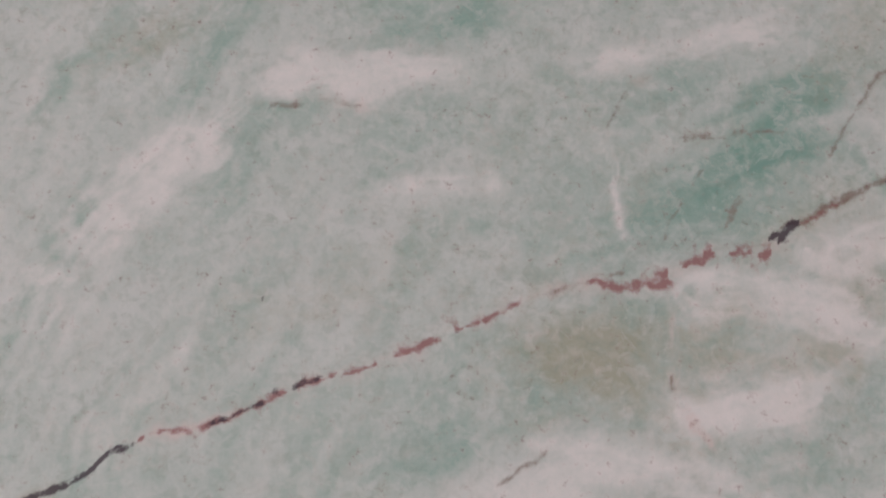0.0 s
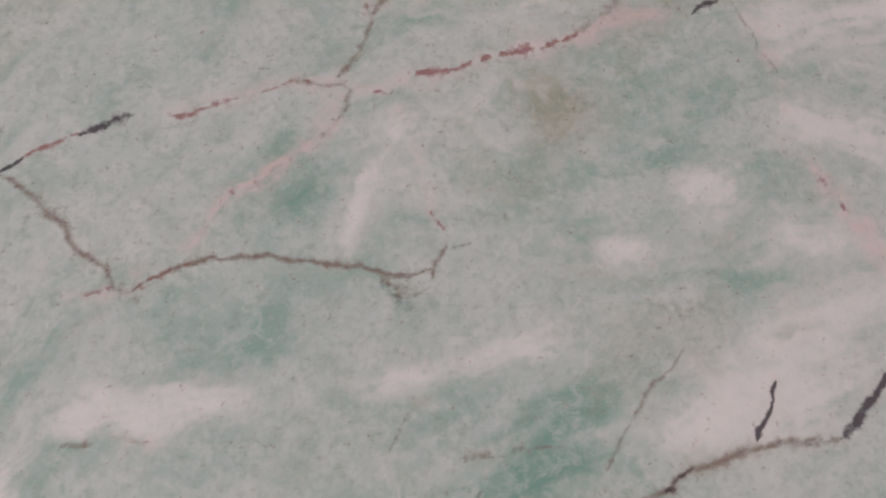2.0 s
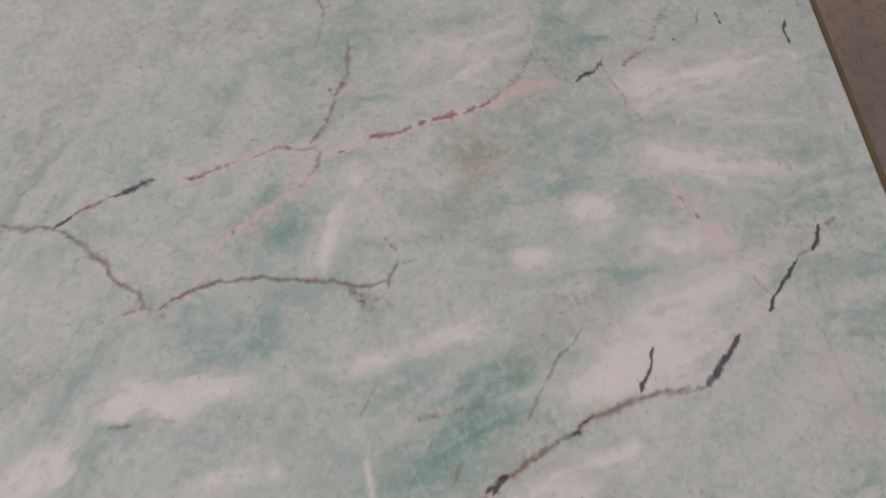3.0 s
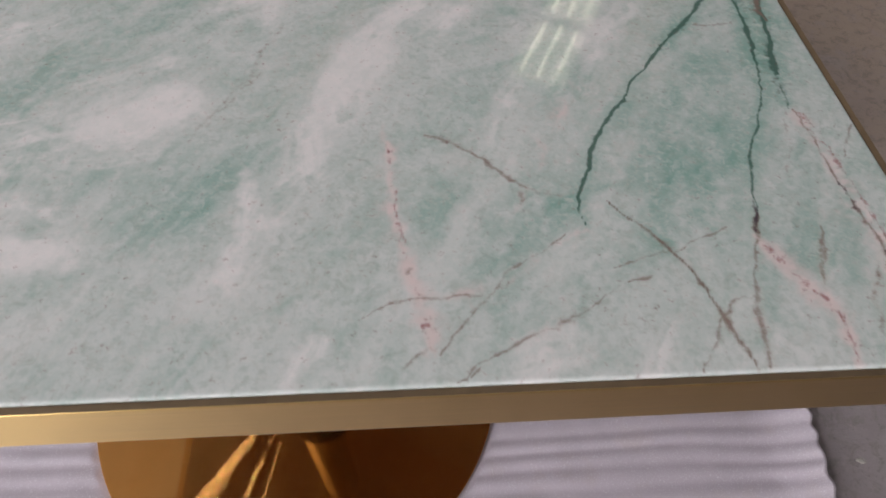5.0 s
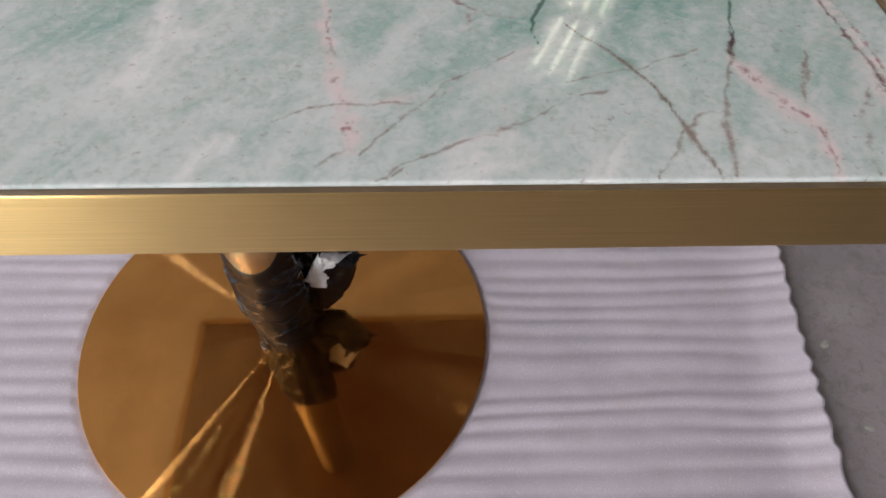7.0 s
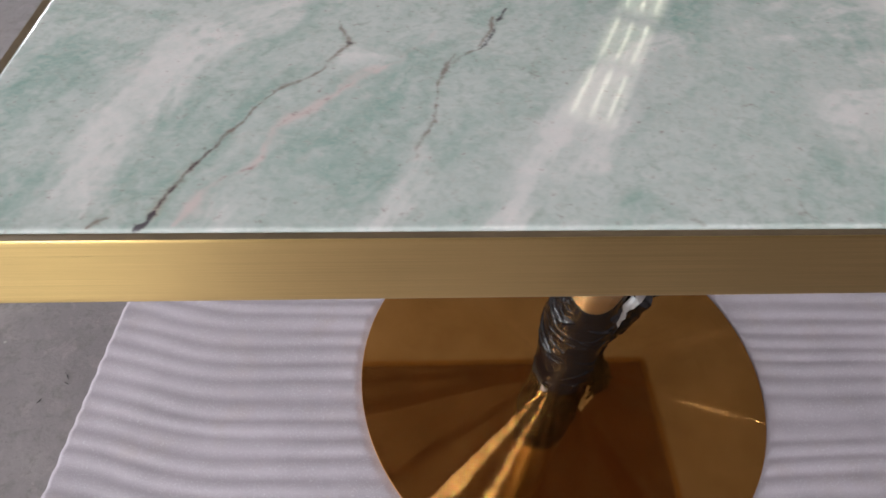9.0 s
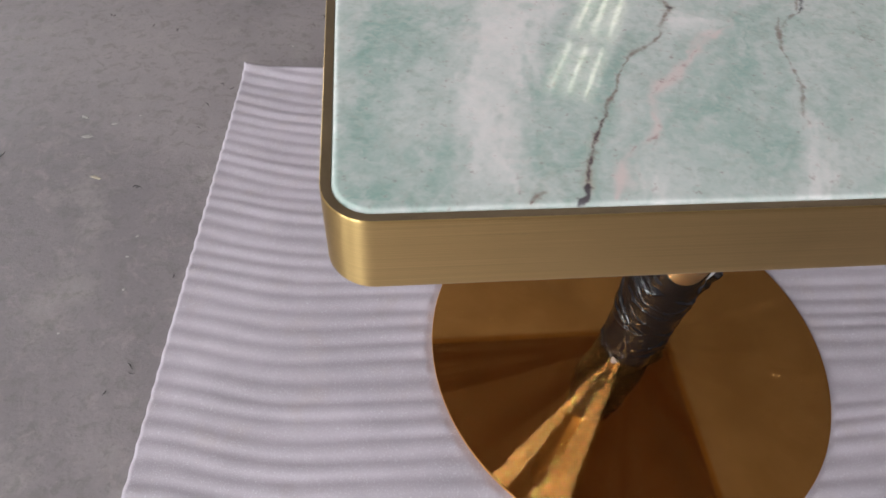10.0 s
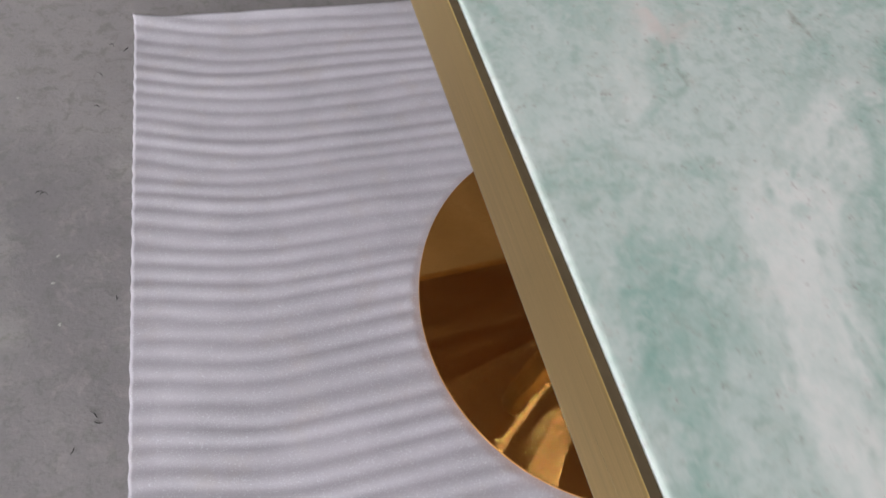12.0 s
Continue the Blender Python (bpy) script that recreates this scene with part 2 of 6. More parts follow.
# the pan only reflects its tubes; that light is given as emission
PAN_GLOW = glow("glowing_lamp_pan", (1.0, 0.92, 0.70), 1.1)


# ---------------------------------------------------------------- mesh helpers
def mesh_of(name, bm, material, smooth=True, sharp=0):
    bm.normal_update()
    data = bpy.data.meshes.new(name)
    bm.to_mesh(data)
    bm.free()
    data.materials.append(material)
    if smooth:
        data.polygons.foreach_set("use_smooth", [True] * len(data.polygons))
    if sharp:
        data.set_sharp_from_angle(angle=radians(sharp))
    return data


def thing(name, bm, material, label, category, group="", kind="", smooth=True):
    return tagged(new(name, mesh_of(name, bm, material, smooth)), label, category, group, kind)


def part(name, bm, material, parent, label="", smooth=True, sharp=0):
    ob = new(name, mesh_of(name, bm, material, smooth, sharp))
    ob.parent = parent
    return tagged(ob, label)


def empty(name, at, label, category, group=""):
    ob = new(name)
    ob.location = at
    return tagged(ob, label, category, group)


def box(x0, x1, y0, y1, z0, z1, bevel=0.0, bm=None):
    bm = bm or bmesh.new()
    made = bmesh.ops.create_cube(bm, size=1.0)["verts"]
    for v in made:
        v.co = Vector(((x0 + x1) / 2 + v.co.x * (x1 - x0), (y0 + y1) / 2 + v.co.y * (y1 - y0), (z0 + z1) / 2 + v.co.z * (z1 - z0)))
    if bevel:
        edges = {e for v in made for e in v.link_edges}
        bmesh.ops.bevel(bm, geom=list(edges), offset=bevel, segments=2, affect="EDGES", profile=0.6)
    return bm


def turned(profile, steps=96, bm=None, cap=True):
    """A solid of revolution about z from (radius, height) pairs."""
    bm = bm or bmesh.new()
    rings = []
    for r, z in profile:
        rings.append([bm.verts.new((r * math.cos(2 * math.pi * i / steps), r * math.sin(2 * math.pi * i / steps), z)) for i in range(steps)])
    for a, b in zip(rings, rings[1:]):
        for i in range(steps):
            j = (i + 1) % steps
            bm.faces.new((a[i], a[j], b[j], b[i]))
    if cap:
        bm.faces.new(rings[-1])
        bm.faces.new(rings[0][::-1])
    return bm


def outline(x0, x1, y0, y1, r, inset=0.0, steps=10):
    """A rounded rectangle, anticlockwise, moved inwards by inset."""
    r = max(r - inset, 0.001)
    x0, x1, y0, y1 = x0 + inset, x1 - inset, y0 + inset, y1 - inset
    pts = []
    for cx, cy, a in ((x1 - r, y0 + r, -90), (x1 - r, y1 - r, 0), (x0 + r, y1 - r, 90), (x0 + r, y0 + r, 180)):
        pts += [(cx + r * math.cos(radians(a + 90 * i / steps)), cy + r * math.sin(radians(a + 90 * i / steps))) for i in range(steps + 1)]
    return pts


def swept(rect, profile, closed=True):
    """A band round a rounded rectangle; the profile is (inset, height) pairs."""
    bm = bmesh.new()
    rings = [[bm.verts.new((x, y, z)) for x, y in outline(*rect, inset)] for inset, z in profile]
    n = len(rings[0])
    pairs = list(zip(rings, rings[1:])) + ([(rings[-1], rings[0])] if closed else [])
    for a, b in pairs:
        for i in range(n):
            j = (i + 1) % n
            bm.faces.new((a[i], a[j], b[j], b[i]))
    if not closed:
        bm.faces.new(rings[0][::-1])
        bm.faces.new(rings[-1])
    bmesh.ops.recalc_face_normals(bm, faces=bm.faces)
    return bm


# ---------------------------------------------------------------- the hall
def build_hall():
    x0, x1, y0, y1, top = HALL
    thing("floor", box(x0 - 0.2, x1 + 0.2, y0 - 0.2, y1 + 0.2, -0.2, 0.0), CONCRETE, "stained grey concrete workshop floor with scuffs", "floor", kind="structure", smooth=False)
    (ax, ay), (bx, by) = ADDED_ROOFLIGHTS
    h = ROOFSIDE / 2
    bm = box(x0 - 0.2, x1 + 0.2, y0 - 0.2, by - h, top, top + 0.15)
    box(x0 - 0.2, x1 + 0.2, ay + h, y1 + 0.2, top, top + 0.15, bm=bm)
    for rx, ya, yb in ((ax, ay - h, ay + h), (bx, by - h, ay - h)):
        box(x0 - 0.2, rx - h, ya, yb, top, top + 0.15, bm=bm)
        box(rx + h, x1 + 0.2, ya, yb, top, top + 0.15, bm=bm)
    box(bx - h, bx + h, ay - h, by + h, top, top + 0.15, bm=bm)
    thing("ceiling", bm, ROOF, "plain grey workshop ceiling with two added square rooflights", "ceiling", kind="structure", smooth=False)
    thing("wall_east", box(x1, x1 + 0.2, y0 - 0.2, y1 + 0.2, 0, top), DARK_WALL, "unseen wall, darkened so the brass edge reflects dark", "wall", kind="structure", smooth=False)
    bm = box(x0, DOOR[0], y0 - 0.2, y0, 0, top)
    box(DOOR[1], x1, y0 - 0.2, y0, 0, top, bm=bm)
    box(DOOR[0], DOOR[1], y0 - 0.2, y0, DOOR[3], top, bm=bm)
    thing("wall_south", bm, DARK_WALL, "unseen wall with an open door, darkened for the brass edge", "wall", kind="structure", smooth=False)
    bm = box(x0, x1, y1, y1 + 0.2, 0, NORTH[2])
    box(x0, x1, y1, y1 + 0.2, NORTH[3], top, bm=bm)
    box(x0, NORTH[0], y1, y1 + 0.2, NORTH[2], NORTH[3], bm=bm)
    box(NORTH[1], x1, y1, y1 + 0.2, NORTH[2], NORTH[3], bm=bm)
    thing("wall_north", bm, WALL, "plain grey wall with one narrow window opening", "wall", kind="structure", smooth=False)
    bm, at = None, y0 - 0.2
    for a, b, c, d in (SIDE_DOOR, WEST):
        bm = box(x0 - 0.2, x0, at, a, 0, top, bm=bm)
        box(x0 - 0.2, x0, a, b, d, top, bm=bm)
        if c > 0:
            box(x0 - 0.2, x0, a, b, 0, c, bm=bm)
        at = b
    box(x0 - 0.2, x0, at, y1 + 0.2, 0, top, bm=bm)
    thing("wall_west", bm, WALL, "plain grey wall with an open door and an added window band", "wall", kind="structure", smooth=False)


build_hall()


# ---------------------------------------------------------------- the lamps under the ceiling
def tube_lamp(at, turn):
    lamp = empty("ceiling_lamp", at, "white enamelled ceiling lamp with three lit tubes", "ceiling lamp", "tube lamps under the ceiling")
    lamp.rotation_euler = (0, 0, turn)
    bm = box(-0.30, 0.30, -0.50, 0.50, 0.05, 0.10, 0.01)
    part("housing", bm, WHITE_PAINT, lamp, smooth=False)
    part("lamp_pan", box(-0.285, 0.285, -0.485, 0.485, 0.044, 0.0495, 0.002), PAN_GLOW, lamp, "lamp pan whose tube light is given as its own glow", smooth=False)
    for x in (-0.178, 0.0, 0.178):
        bm = turned([(0.007, -0.45), (0.009, -0.44), (0.009, 0.44), (0.007, 0.45)], 16)
        bmesh.ops.rotate(bm, verts=bm.verts, matrix=Matrix.Rotation(radians(90), 3, "X"))
        bmesh.ops.translate(bm, verts=bm.verts, vec=(x, 0, 0.015))
        part("tube", bm, TUBE, lamp, "lit white tube")
        for y in (-0.457, 0.457):
            part("holder", box(x - 0.02, x + 0.02, y - 0.012, y + 0.012, -0.005, 0.05, 0.003), WHITE_PAINT, lamp, smooth=False)
    return lamp


for lx, ly in ((1.715, 5.11), (2.20, 6.09), (2.715, 7.12), (3.21, 8.1)):
    tube_lamp((lx, ly, 4.5), radians(-26))



# ---------------------------------------------------------------- number noise for patterns and cloths
def lattice(x, y, seed):
    """Smooth value noise in -1..1 on arrays."""
    table = np.random.RandomState(seed).uniform(-1, 1, (64, 64))
    xi, yi = np.floor(x).astype(int), np.floor(y).astype(int)
    fx, fy = x - xi, y - yi
    fx, fy = fx * fx * fx * (fx * (fx * 6 - 15) + 10), fy * fy * fy * (fy * (fy * 6 - 15) + 10)
    a, b = table[xi % 64, yi % 64], table[(xi + 1) % 64, yi % 64]
    c, d = table[xi % 64, (yi + 1) % 64], table[(xi + 1) % 64, (yi + 1) % 64]
    return (a * (1 - fx) + b * fx) * (1 - fy) + (c * (1 - fx) + d * fx) * fy


def fractal(x, y, seed, octaves=4):
    total, amp, size = 0, 1.0, 0
    for k in range(octaves):
        total, size = total + amp * lattice(x * 2 ** k, y * 2 ** k, seed + k), size + amp
        amp *= 0.55
    return total / size


def sheet_mesh(name, x, y, z, material, smooth=True):
    """A mesh over a grid of points."""
    nx, ny = x.shape
    k = np.arange(nx * ny).reshape(nx, ny)
    quads = np.stack([k[:-1, :-1], k[1:, :-1], k[1:, 1:], k[:-1, 1:]], -1).reshape(-1, 4)
    data = bpy.data.meshes.new(name)
    data.vertices.add(nx * ny)
    data.vertices.foreach_set("co", np.stack([x, y, z], -1).astype(np.float32).ravel())
    data.loops.add(quads.size)
    data.loops.foreach_set("vertex_index", quads.astype(np.int32).ravel())
    data.polygons.add(len(quads))
    data.polygons.foreach_set("loop_start", np.arange(0, quads.size, 4, dtype=np.int32))
    data.polygons.foreach_set("use_smooth", np.ones(len(quads), dtype=bool))
    data.update(calc_edges=True)
    data.materials.append(material)
    return data


# ---------------------------------------------------------------- the foam sheet on the floor
def foam_sheet():
    u, v = np.meshgrid(np.linspace(0, 1, 300), np.linspace(0, 1, 490), indexing="ij")
    y_far = 1.062 + 0.028 * np.clip((0.12 - u) / 0.12, 0, 1) ** 1.5 + 0.006 * lattice(u * 9, u * 0, 5)
    y_near = -1.08 + 1.0 * u      # unseen front edge, slanted so the brass band reflects foam at left only
    y = y_near + (y_far - y_near) * v
    left = -0.792 + 0.088 * (y + 0.1) / 1.15 + 0.0005 * np.sin(y * 200 + 2 * lattice(y * 9, y * 0, 3))
    right = 0.803 + 0.083 * (y + 0.1) + 0.05 * np.clip(y - 0.3, 0, 1) + 0.003 * np.sin(y * 150 + 3 * lattice(y * 7, y * 0, 8))
    x = left + (right - left) * u
    bend = 0.055 * np.exp(-((x + 0.78) / 0.16) ** 2) - 0.03 * x * (x < 0) + 0.01 * fractal(x * 2.5, y * 2.5, 11, 3)
    s = (y - bend) / 0.031 + 0.5 * fractal(x * 1.1, y * 9, 21, 3)
    depth = 0.7 + 0.35 * lattice(x * 3.5, (y - bend) / 0.031 * 0.8, 31) + 0.25 * fractal(x * 3, y * 3, 35, 2)
    wave = (0.5 - 0.5 * np.cos(2 * math.pi * s)) ** 0.75
    z = 0.0035 + 0.0031 * depth * wave + 0.0006 * fractal(x * 30, y * 30, 41, 2)
    z += 0.010 * np.clip((v - 0.97) / 0.03, 0, 1) ** 2 * np.clip((0.3 - u) / 0.12, 0, 1)
    z += 0.011 * np.clip((u - 0.95) / 0.05, 0, 1) ** 1.6 * np.clip(1.15 - 0.3 * lattice(y * 5, y * 0, 51), 0, 1.5) + 0.002 * np.clip((0.02 - u) / 0.02, 0, 1)
    # pressed flat under the heavy foot
    r = np.hypot(x - BASE[0], y - BASE[1])
    z = np.where(r < DISC_R + 0.015, np.minimum(z, 0.0026 + 0.006 * np.clip((r - DISC_R - 0.003) / 0.012, 0, 1)), z)
    ob = new("foam_sheet", sheet_mesh("foam_sheet", x, y, z, FOAM))
    solid = ob.modifiers.new("thickness", "SOLIDIFY")
    solid.thickness, solid.offset = 0.0025, -1
    return tagged(ob, "rippled white packing foam sheet spread on the concrete floor", "foam sheet")


foam_sheet()


# ---------------------------------------------------------------- the marble pattern
class Pattern:
    """Fields over the slab from which the marble takes its colours."""

    def __init__(self, x, y):
        self.x, self.y = x, y
        self.f = {k: np.zeros_like(x) for k in ("green", "white", "warm", "pink", "deep", "brown", "red", "dark")}
        # the stone's own wavering, so that no vein is a clean stroke
        self.wx = x + 0.0032 * fractal(x * 42, y * 42, 101, 4) + 0.0006 * fractal(x * 120, y * 120, 105, 2) + 0.0006 * fractal(x * 260, y * 260, 111, 2)
        self.wy = y + 0.0032 * fractal(x * 42, y * 42, 121, 4) + 0.0006 * fractal(x * 120, y * 120, 125, 2) + 0.0006 * fractal(x * 260, y * 260, 131, 2)
        self.patch = fractal(x * 150, y * 150, 141, 3)
        self.speck = fractal(x * 230, y * 230, 145, 2)
        self.rough = fractal(x * 34, y * 34, 151, 4)
        self.swirl = fractal(x * 11, y * 11, 155, 3)

    def near(self, pts, reach):
        xs, ys = [p[0] for p in pts], [p[1] for p in pts]
        return (self.x > min(xs) - reach) & (self.x < max(xs) + reach) & (self.y > min(ys) - reach) & (self.y < max(ys) + reach)

    def vein(self, field, width, amount, *pts, broken=0.0, soft=1.0, ends=0.4):
        """A vein along the points: half width in millimetres, strength, how broken up it is, how soft its edges."""
        amount, soft = {"white": (0.8 * amount, 3.0), "pink": (0.9 * amount, 1.9)}.get(field, (amount, soft))
        w = width * {"deep": 0.0007, "red": 0.00105, "brown": 0.00105, "dark": 0.00108}.get(field, 0.0013)
        broken = 0.4 + 0.6 * broken if field == "red" else 0.75 * broken
        m = self.near(pts, 8 * w + 0.008)
        if not m.any():
            return
        x, y = self.wx[m], self.wy[m]
        best, along = np.full(x.shape, 9.0), np.zeros(x.shape)
        steps = [math.dist(a, b) for a, b in zip(pts, pts[1:])]
        total, gone = sum(steps), 0.0
        for (a, b), d in zip(zip(pts, pts[1:]), steps):
            if d == 0:
                continue
            t = np.clip(((x - a[0]) * (b[0] - a[0]) + (y - a[1]) * (b[1] - a[1])) / d ** 2, 0, 1)
            r = np.hypot(x - a[0] - t * (b[0] - a[0]), y - a[1] - t * (b[1] - a[1]))
            along = np.where(r < best, (gone + t * d) / total, along)
            best = np.minimum(best, r)
            gone += d
        swell = w * (0.78 + 0.6 * self.rough[m] + 0.3 * np.clip(self.patch[m], -1, 1))
        taper = np.clip(np.minimum(along, 1 - along) / 0.12, 0, 1) * (1 - ends) + ends
        q = (best / np.maximum(swell * taper, w * 0.25)) ** 2 / soft
        halo = {"deep": 0.1, "dark": 0.12, "red": 0.38, "brown": 0.48}.get(field, 0.34)
        v = (1 - 0.8 * halo) * np.exp(-q) + halo * np.exp(-q / 6)
        if field == "pink":     # pink seams are patchy, with paler stone in them
            v *= np.clip(0.95 + 0.6 * self.rough[m] + 0.5 * self.patch[m], 0.3, 1.25)
            self.f["white"][m] += 0.45 * amount * np.exp(-q) * np.clip(0.5 + 1.5 * self.patch[m], 0, 1.2)
        if field == "white":    # pale wisps fray out
            v *= np.clip(0.75 + 0.9 * self.rough[m] + 0.6 * self.patch[m], 0, 1.3)
        if broken:
            v *= np.clip(1 - broken + broken * 2.2 * (0.35 + 1.5 * self.speck[m] if field == "red" else 0.5 + lattice(along * total * 130, along * 0, 161) * 0.7 + 0.5 * self.patch[m]), 0, 1)
        self.f[field][m] = np.maximum(self.f[field][m], amount * v)
        if field in ("brown", "dark"):      # a rusty stain beside the dark veins
            stain = 0.42 * amount * np.exp(-(best / (0.0012 + 1.5 * w)) ** 2) * np.clip(0.5 + 1.4 * self.rough[m], 0, 1.4)
            self.f["warm"][m] += 0.8 * stain
            self.f["pink"][m] = np.maximum(self.f["pink"][m], 0.9 * stain)
        if field == "deep":     # and a green one beside the deep green veins
            self.f["green"][m] += 0.35 * amount * np.exp(-(best / (0.002 + 2.5 * w)) ** 2)
        if field == "red":      # red veins lie in a wider pink stain
            stain = 0.6 * amount * np.exp(-(best / (0.0014 + 1.3 * w)) ** 2) * (0.8 + 0.5 * self.rough[m])
            self.f["pink"][m] = np.maximum(self.f["pink"][m], stain)

    def blot(self, field, amount, cx, cy, rx, ry, turn=0.0, edge=0.5):
        """A cloudy patch: middle, half lengths, turn in degrees."""
        reach = 2.6 * max(rx, ry)
        m = self.near([(cx, cy)], reach)
        if not m.any():
            return
        a = radians(turn)
        dx = self.wx[m] - cx + 0.25 * rx * self.rough[m]
        dy = self.wy[m] - cy + 0.25 * ry * self.rough[m]
        r = np.hypot((dx * math.cos(a) + dy * math.sin(a)) / rx, (dy * math.cos(a) - dx * math.sin(a)) / ry)
        r = r + edge * (0.9 * self.rough[m] + 0.4 * self.patch[m])
        u, v = dx * math.cos(a) + dy * math.sin(a), dy * math.cos(a) - dx * math.sin(a)
        streak = np.clip(0.95 + 1.5 * fractal(u * 24 + 0.6 * self.rough[m] + 7 * cx, v * 95 + 0.9 * self.rough[m] + 9 * cy, 171, 5), 0.1, 2.2)
        self.f[field][m] += (0.36 if field == "white" else 0.34) * amount * streak * np.exp(-np.maximum(r, 0) ** 2 * 0.85)

    def wisp(self, field, amount, width, *pts):
        """A drawn-out cloud along the points: strength, half width in millimetres; it frays along its own run."""
        w = width / 1000
        m = self.near(pts, 3 * w + 0.006)
        if not m.any():
            return
        x, y = self.wx[m] + 0.35 * w * self.swirl[m], self.wy[m] + 0.35 * w * self.rough[m]
        best, side, along, gone = np.full(x.shape, 9.0), np.zeros(x.shape), np.zeros(x.shape), 0.0
        for a, b in zip(pts, pts[1:]):
            d = math.dist(a, b)
            ux, uy = (b[0] - a[0]) / d, (b[1] - a[1]) / d
            t = np.clip((x - a[0]) * ux + (y - a[1]) * uy, 0, d)
            dx, dy = x - a[0] - t * ux, y - a[1] - t * uy
            r = np.hypot(dx, dy)
            nearer = r < best
            side = np.where(nearer, np.sign(dy * ux - dx * uy) * r, side)
            along = np.where(nearer, gone + (x - a[0]) * ux + (y - a[1]) * uy, along)
            best = np.minimum(best, r)
            gone += d
        fray = fractal(along * 28 + 40 * pts[0][0] + 31, side / w * 1.7 + 50 * pts[0][1] + 9, 181, 4)
        v = np.exp(-(best / (1.2 * w * (1 + 0.55 * self.rough[m]))) ** 1.5) * np.clip(0.75 + 1.7 * fray + 0.6 * self.patch[m] + 0.3 * self.rough[m], 0.05, 1.8)
        v *= 1 - 0.2 * np.clip((y - 0.2) / 0.15, 0, 1)
        self.f[field][m] += {"white": 1.15, "green": 0.45, "warm": 0.65, "pink": 0.8}[field] * amount * v

    def bands(self, field, amount, turn, length, width, seed, bias=0.0):
        """Long drawn-out clouds that run at an angle."""
        a = radians(turn)
        u = (self.wx * math.cos(a) + self.wy * math.sin(a)) / length
        v = (self.wy * math.cos(a) - self.wx * math.sin(a)) / width
        n = fractal(u + 0.6 * self.rough + 0.8 * self.swirl, v + 0.6 * self.rough + 1.6 * self.swirl, seed, 4)
        self.f[field] += amount * np.clip(n + bias, 0, 1)


def stone(p):
    front = np.clip((0.30 - p.y) / 0.22, 0, 1)
    p.f["green"] += 0.30 + 0.20 * fractal(p.x * 7, p.y * 7, 201, 4) + 0.06 * front
    p.bands("green", 0.5, 30, 0.10, 0.03, 211, 0.0)
    p.bands("warm", 0.7, 40, 0.12, 0.04, 231, 0.0)
    p.f["warm"] *= 1 - 0.6 * front
    # the drawn-out clouds lie steeper at the front and left, flatter at the back
    k = np.clip((p.y - 0.10) / 0.25, 0, 1) * np.clip((p.x + 0.04) / 0.2, 0, 1)
    for turn, share, seed in ((57, 1 - k, 221), (12, k, 321)):
        before = {f: p.f[f].copy() for f in ("white", "green")}
        p.bands("white", 0.7, turn, 0.09, 0.020, seed, -0.05)
        p.bands("white", 0.5, turn + 6, 0.030, 0.008, seed + 11, -0.05)
        p.bands("green", 0.6, turn - 5, 0.05, 0.013, seed + 23, -0.03)
        p.f["green"] = before["green"] + (p.f["green"] - before["green"]) * (1.4 - 0.4 * front)
        for f in before:
            p.f[f] = before[f] + (p.f[f] - before[f]) * share
    # highlight along the slab's rounded border, put into the colour as white
    edge = np.minimum(np.minimum(p.x + HALF, HALF - p.x), np.minimum(p.y, DEEP - p.y))
    p.f["white"] += 0.3 * np.clip((0.0062 - edge) / 0.002, 0, 1)
    # main red vein
    p.vein("red", 1.3, 1.0, (-0.0446, 0.3071), (-0.0394, 0.3102), (-0.0342, 0.3123), (-0.0262, 0.3128), (-0.0218, 0.3150), (-0.0165, 0.3167), (-0.0094, 0.3200), (-0.0021, 0.3212), (0.0014, 0.3240), (0.0078, 0.3263), (0.0160, 0.3285), (0.0234, 0.3313), (0.0309, 0.3332), (0.0384, 0.3356), (0.0459, 0.3375), (0.0516, 0.3407), (0.0573, 0.3432), (0.0612, 0.3446), broken=0.45)
    p.vein("red", 1.0, 0.9, (0.0612, 0.3446), (0.0689, 0.3488), (0.0786, 0.3533), (0.0875, 0.3563), broken=0.3)
    p.vein("red", 2.4, 0.9, (0.1043, 0.3603), (0.1142, 0.3585), (0.1223, 0.3595), (0.1293, 0.3600), (0.1335, 0.3632), (0.1366, 0.3652), (0.1429, 0.3692), (0.1482, 0.3721), (0.1553, 0.3722), (0.1634, 0.3703), (0.1687, 0.3720), (0.1741, 0.3751), broken=0.7)
    p.vein("brown", 1.0, 0.6, (0.0875, 0.3563), (0.1003, 0.3583), (0.1064, 0.3613), (0.1144, 0.3634), (0.1204, 0.3619), broken=0.5)
    p.vein("pink", 2.8, 0.55, (-0.0446, 0.3071), (-0.0359, 0.3109), (-0.0235, 0.3132))
    p.vein("pink", 1.9, 0.5, (0.0124, 0.3276), (0.0272, 0.3319), (0.0421, 0.3360))
    p.vein("pink", 1.7, 0.45, (0.0612, 0.3446), (0.0747, 0.3517), (0.0875, 0.3563), (0.1003, 0.3583))
    p.vein("dark", 0.8, 0.9, (-0.0722, 0.2917), (-0.0663, 0.2942), (-0.0613, 0.2967), (-0.0573, 0.3005), (-0.0540, 0.3036), (-0.0507, 0.3062), (-0.0446, 0.3076))
    p.vein("dark", 1.9, 0.75, (-0.0573, 0.3010), (-0.0531, 0.3033), (-0.0489, 0.3053), (-0.0446, 0.3071), broken=0.6)
    p.vein("dark", 0.8, 0.8, (-0.0227, 0.3146), (-0.0174, 0.3162), (-0.0112, 0.3191), broken=0.3)
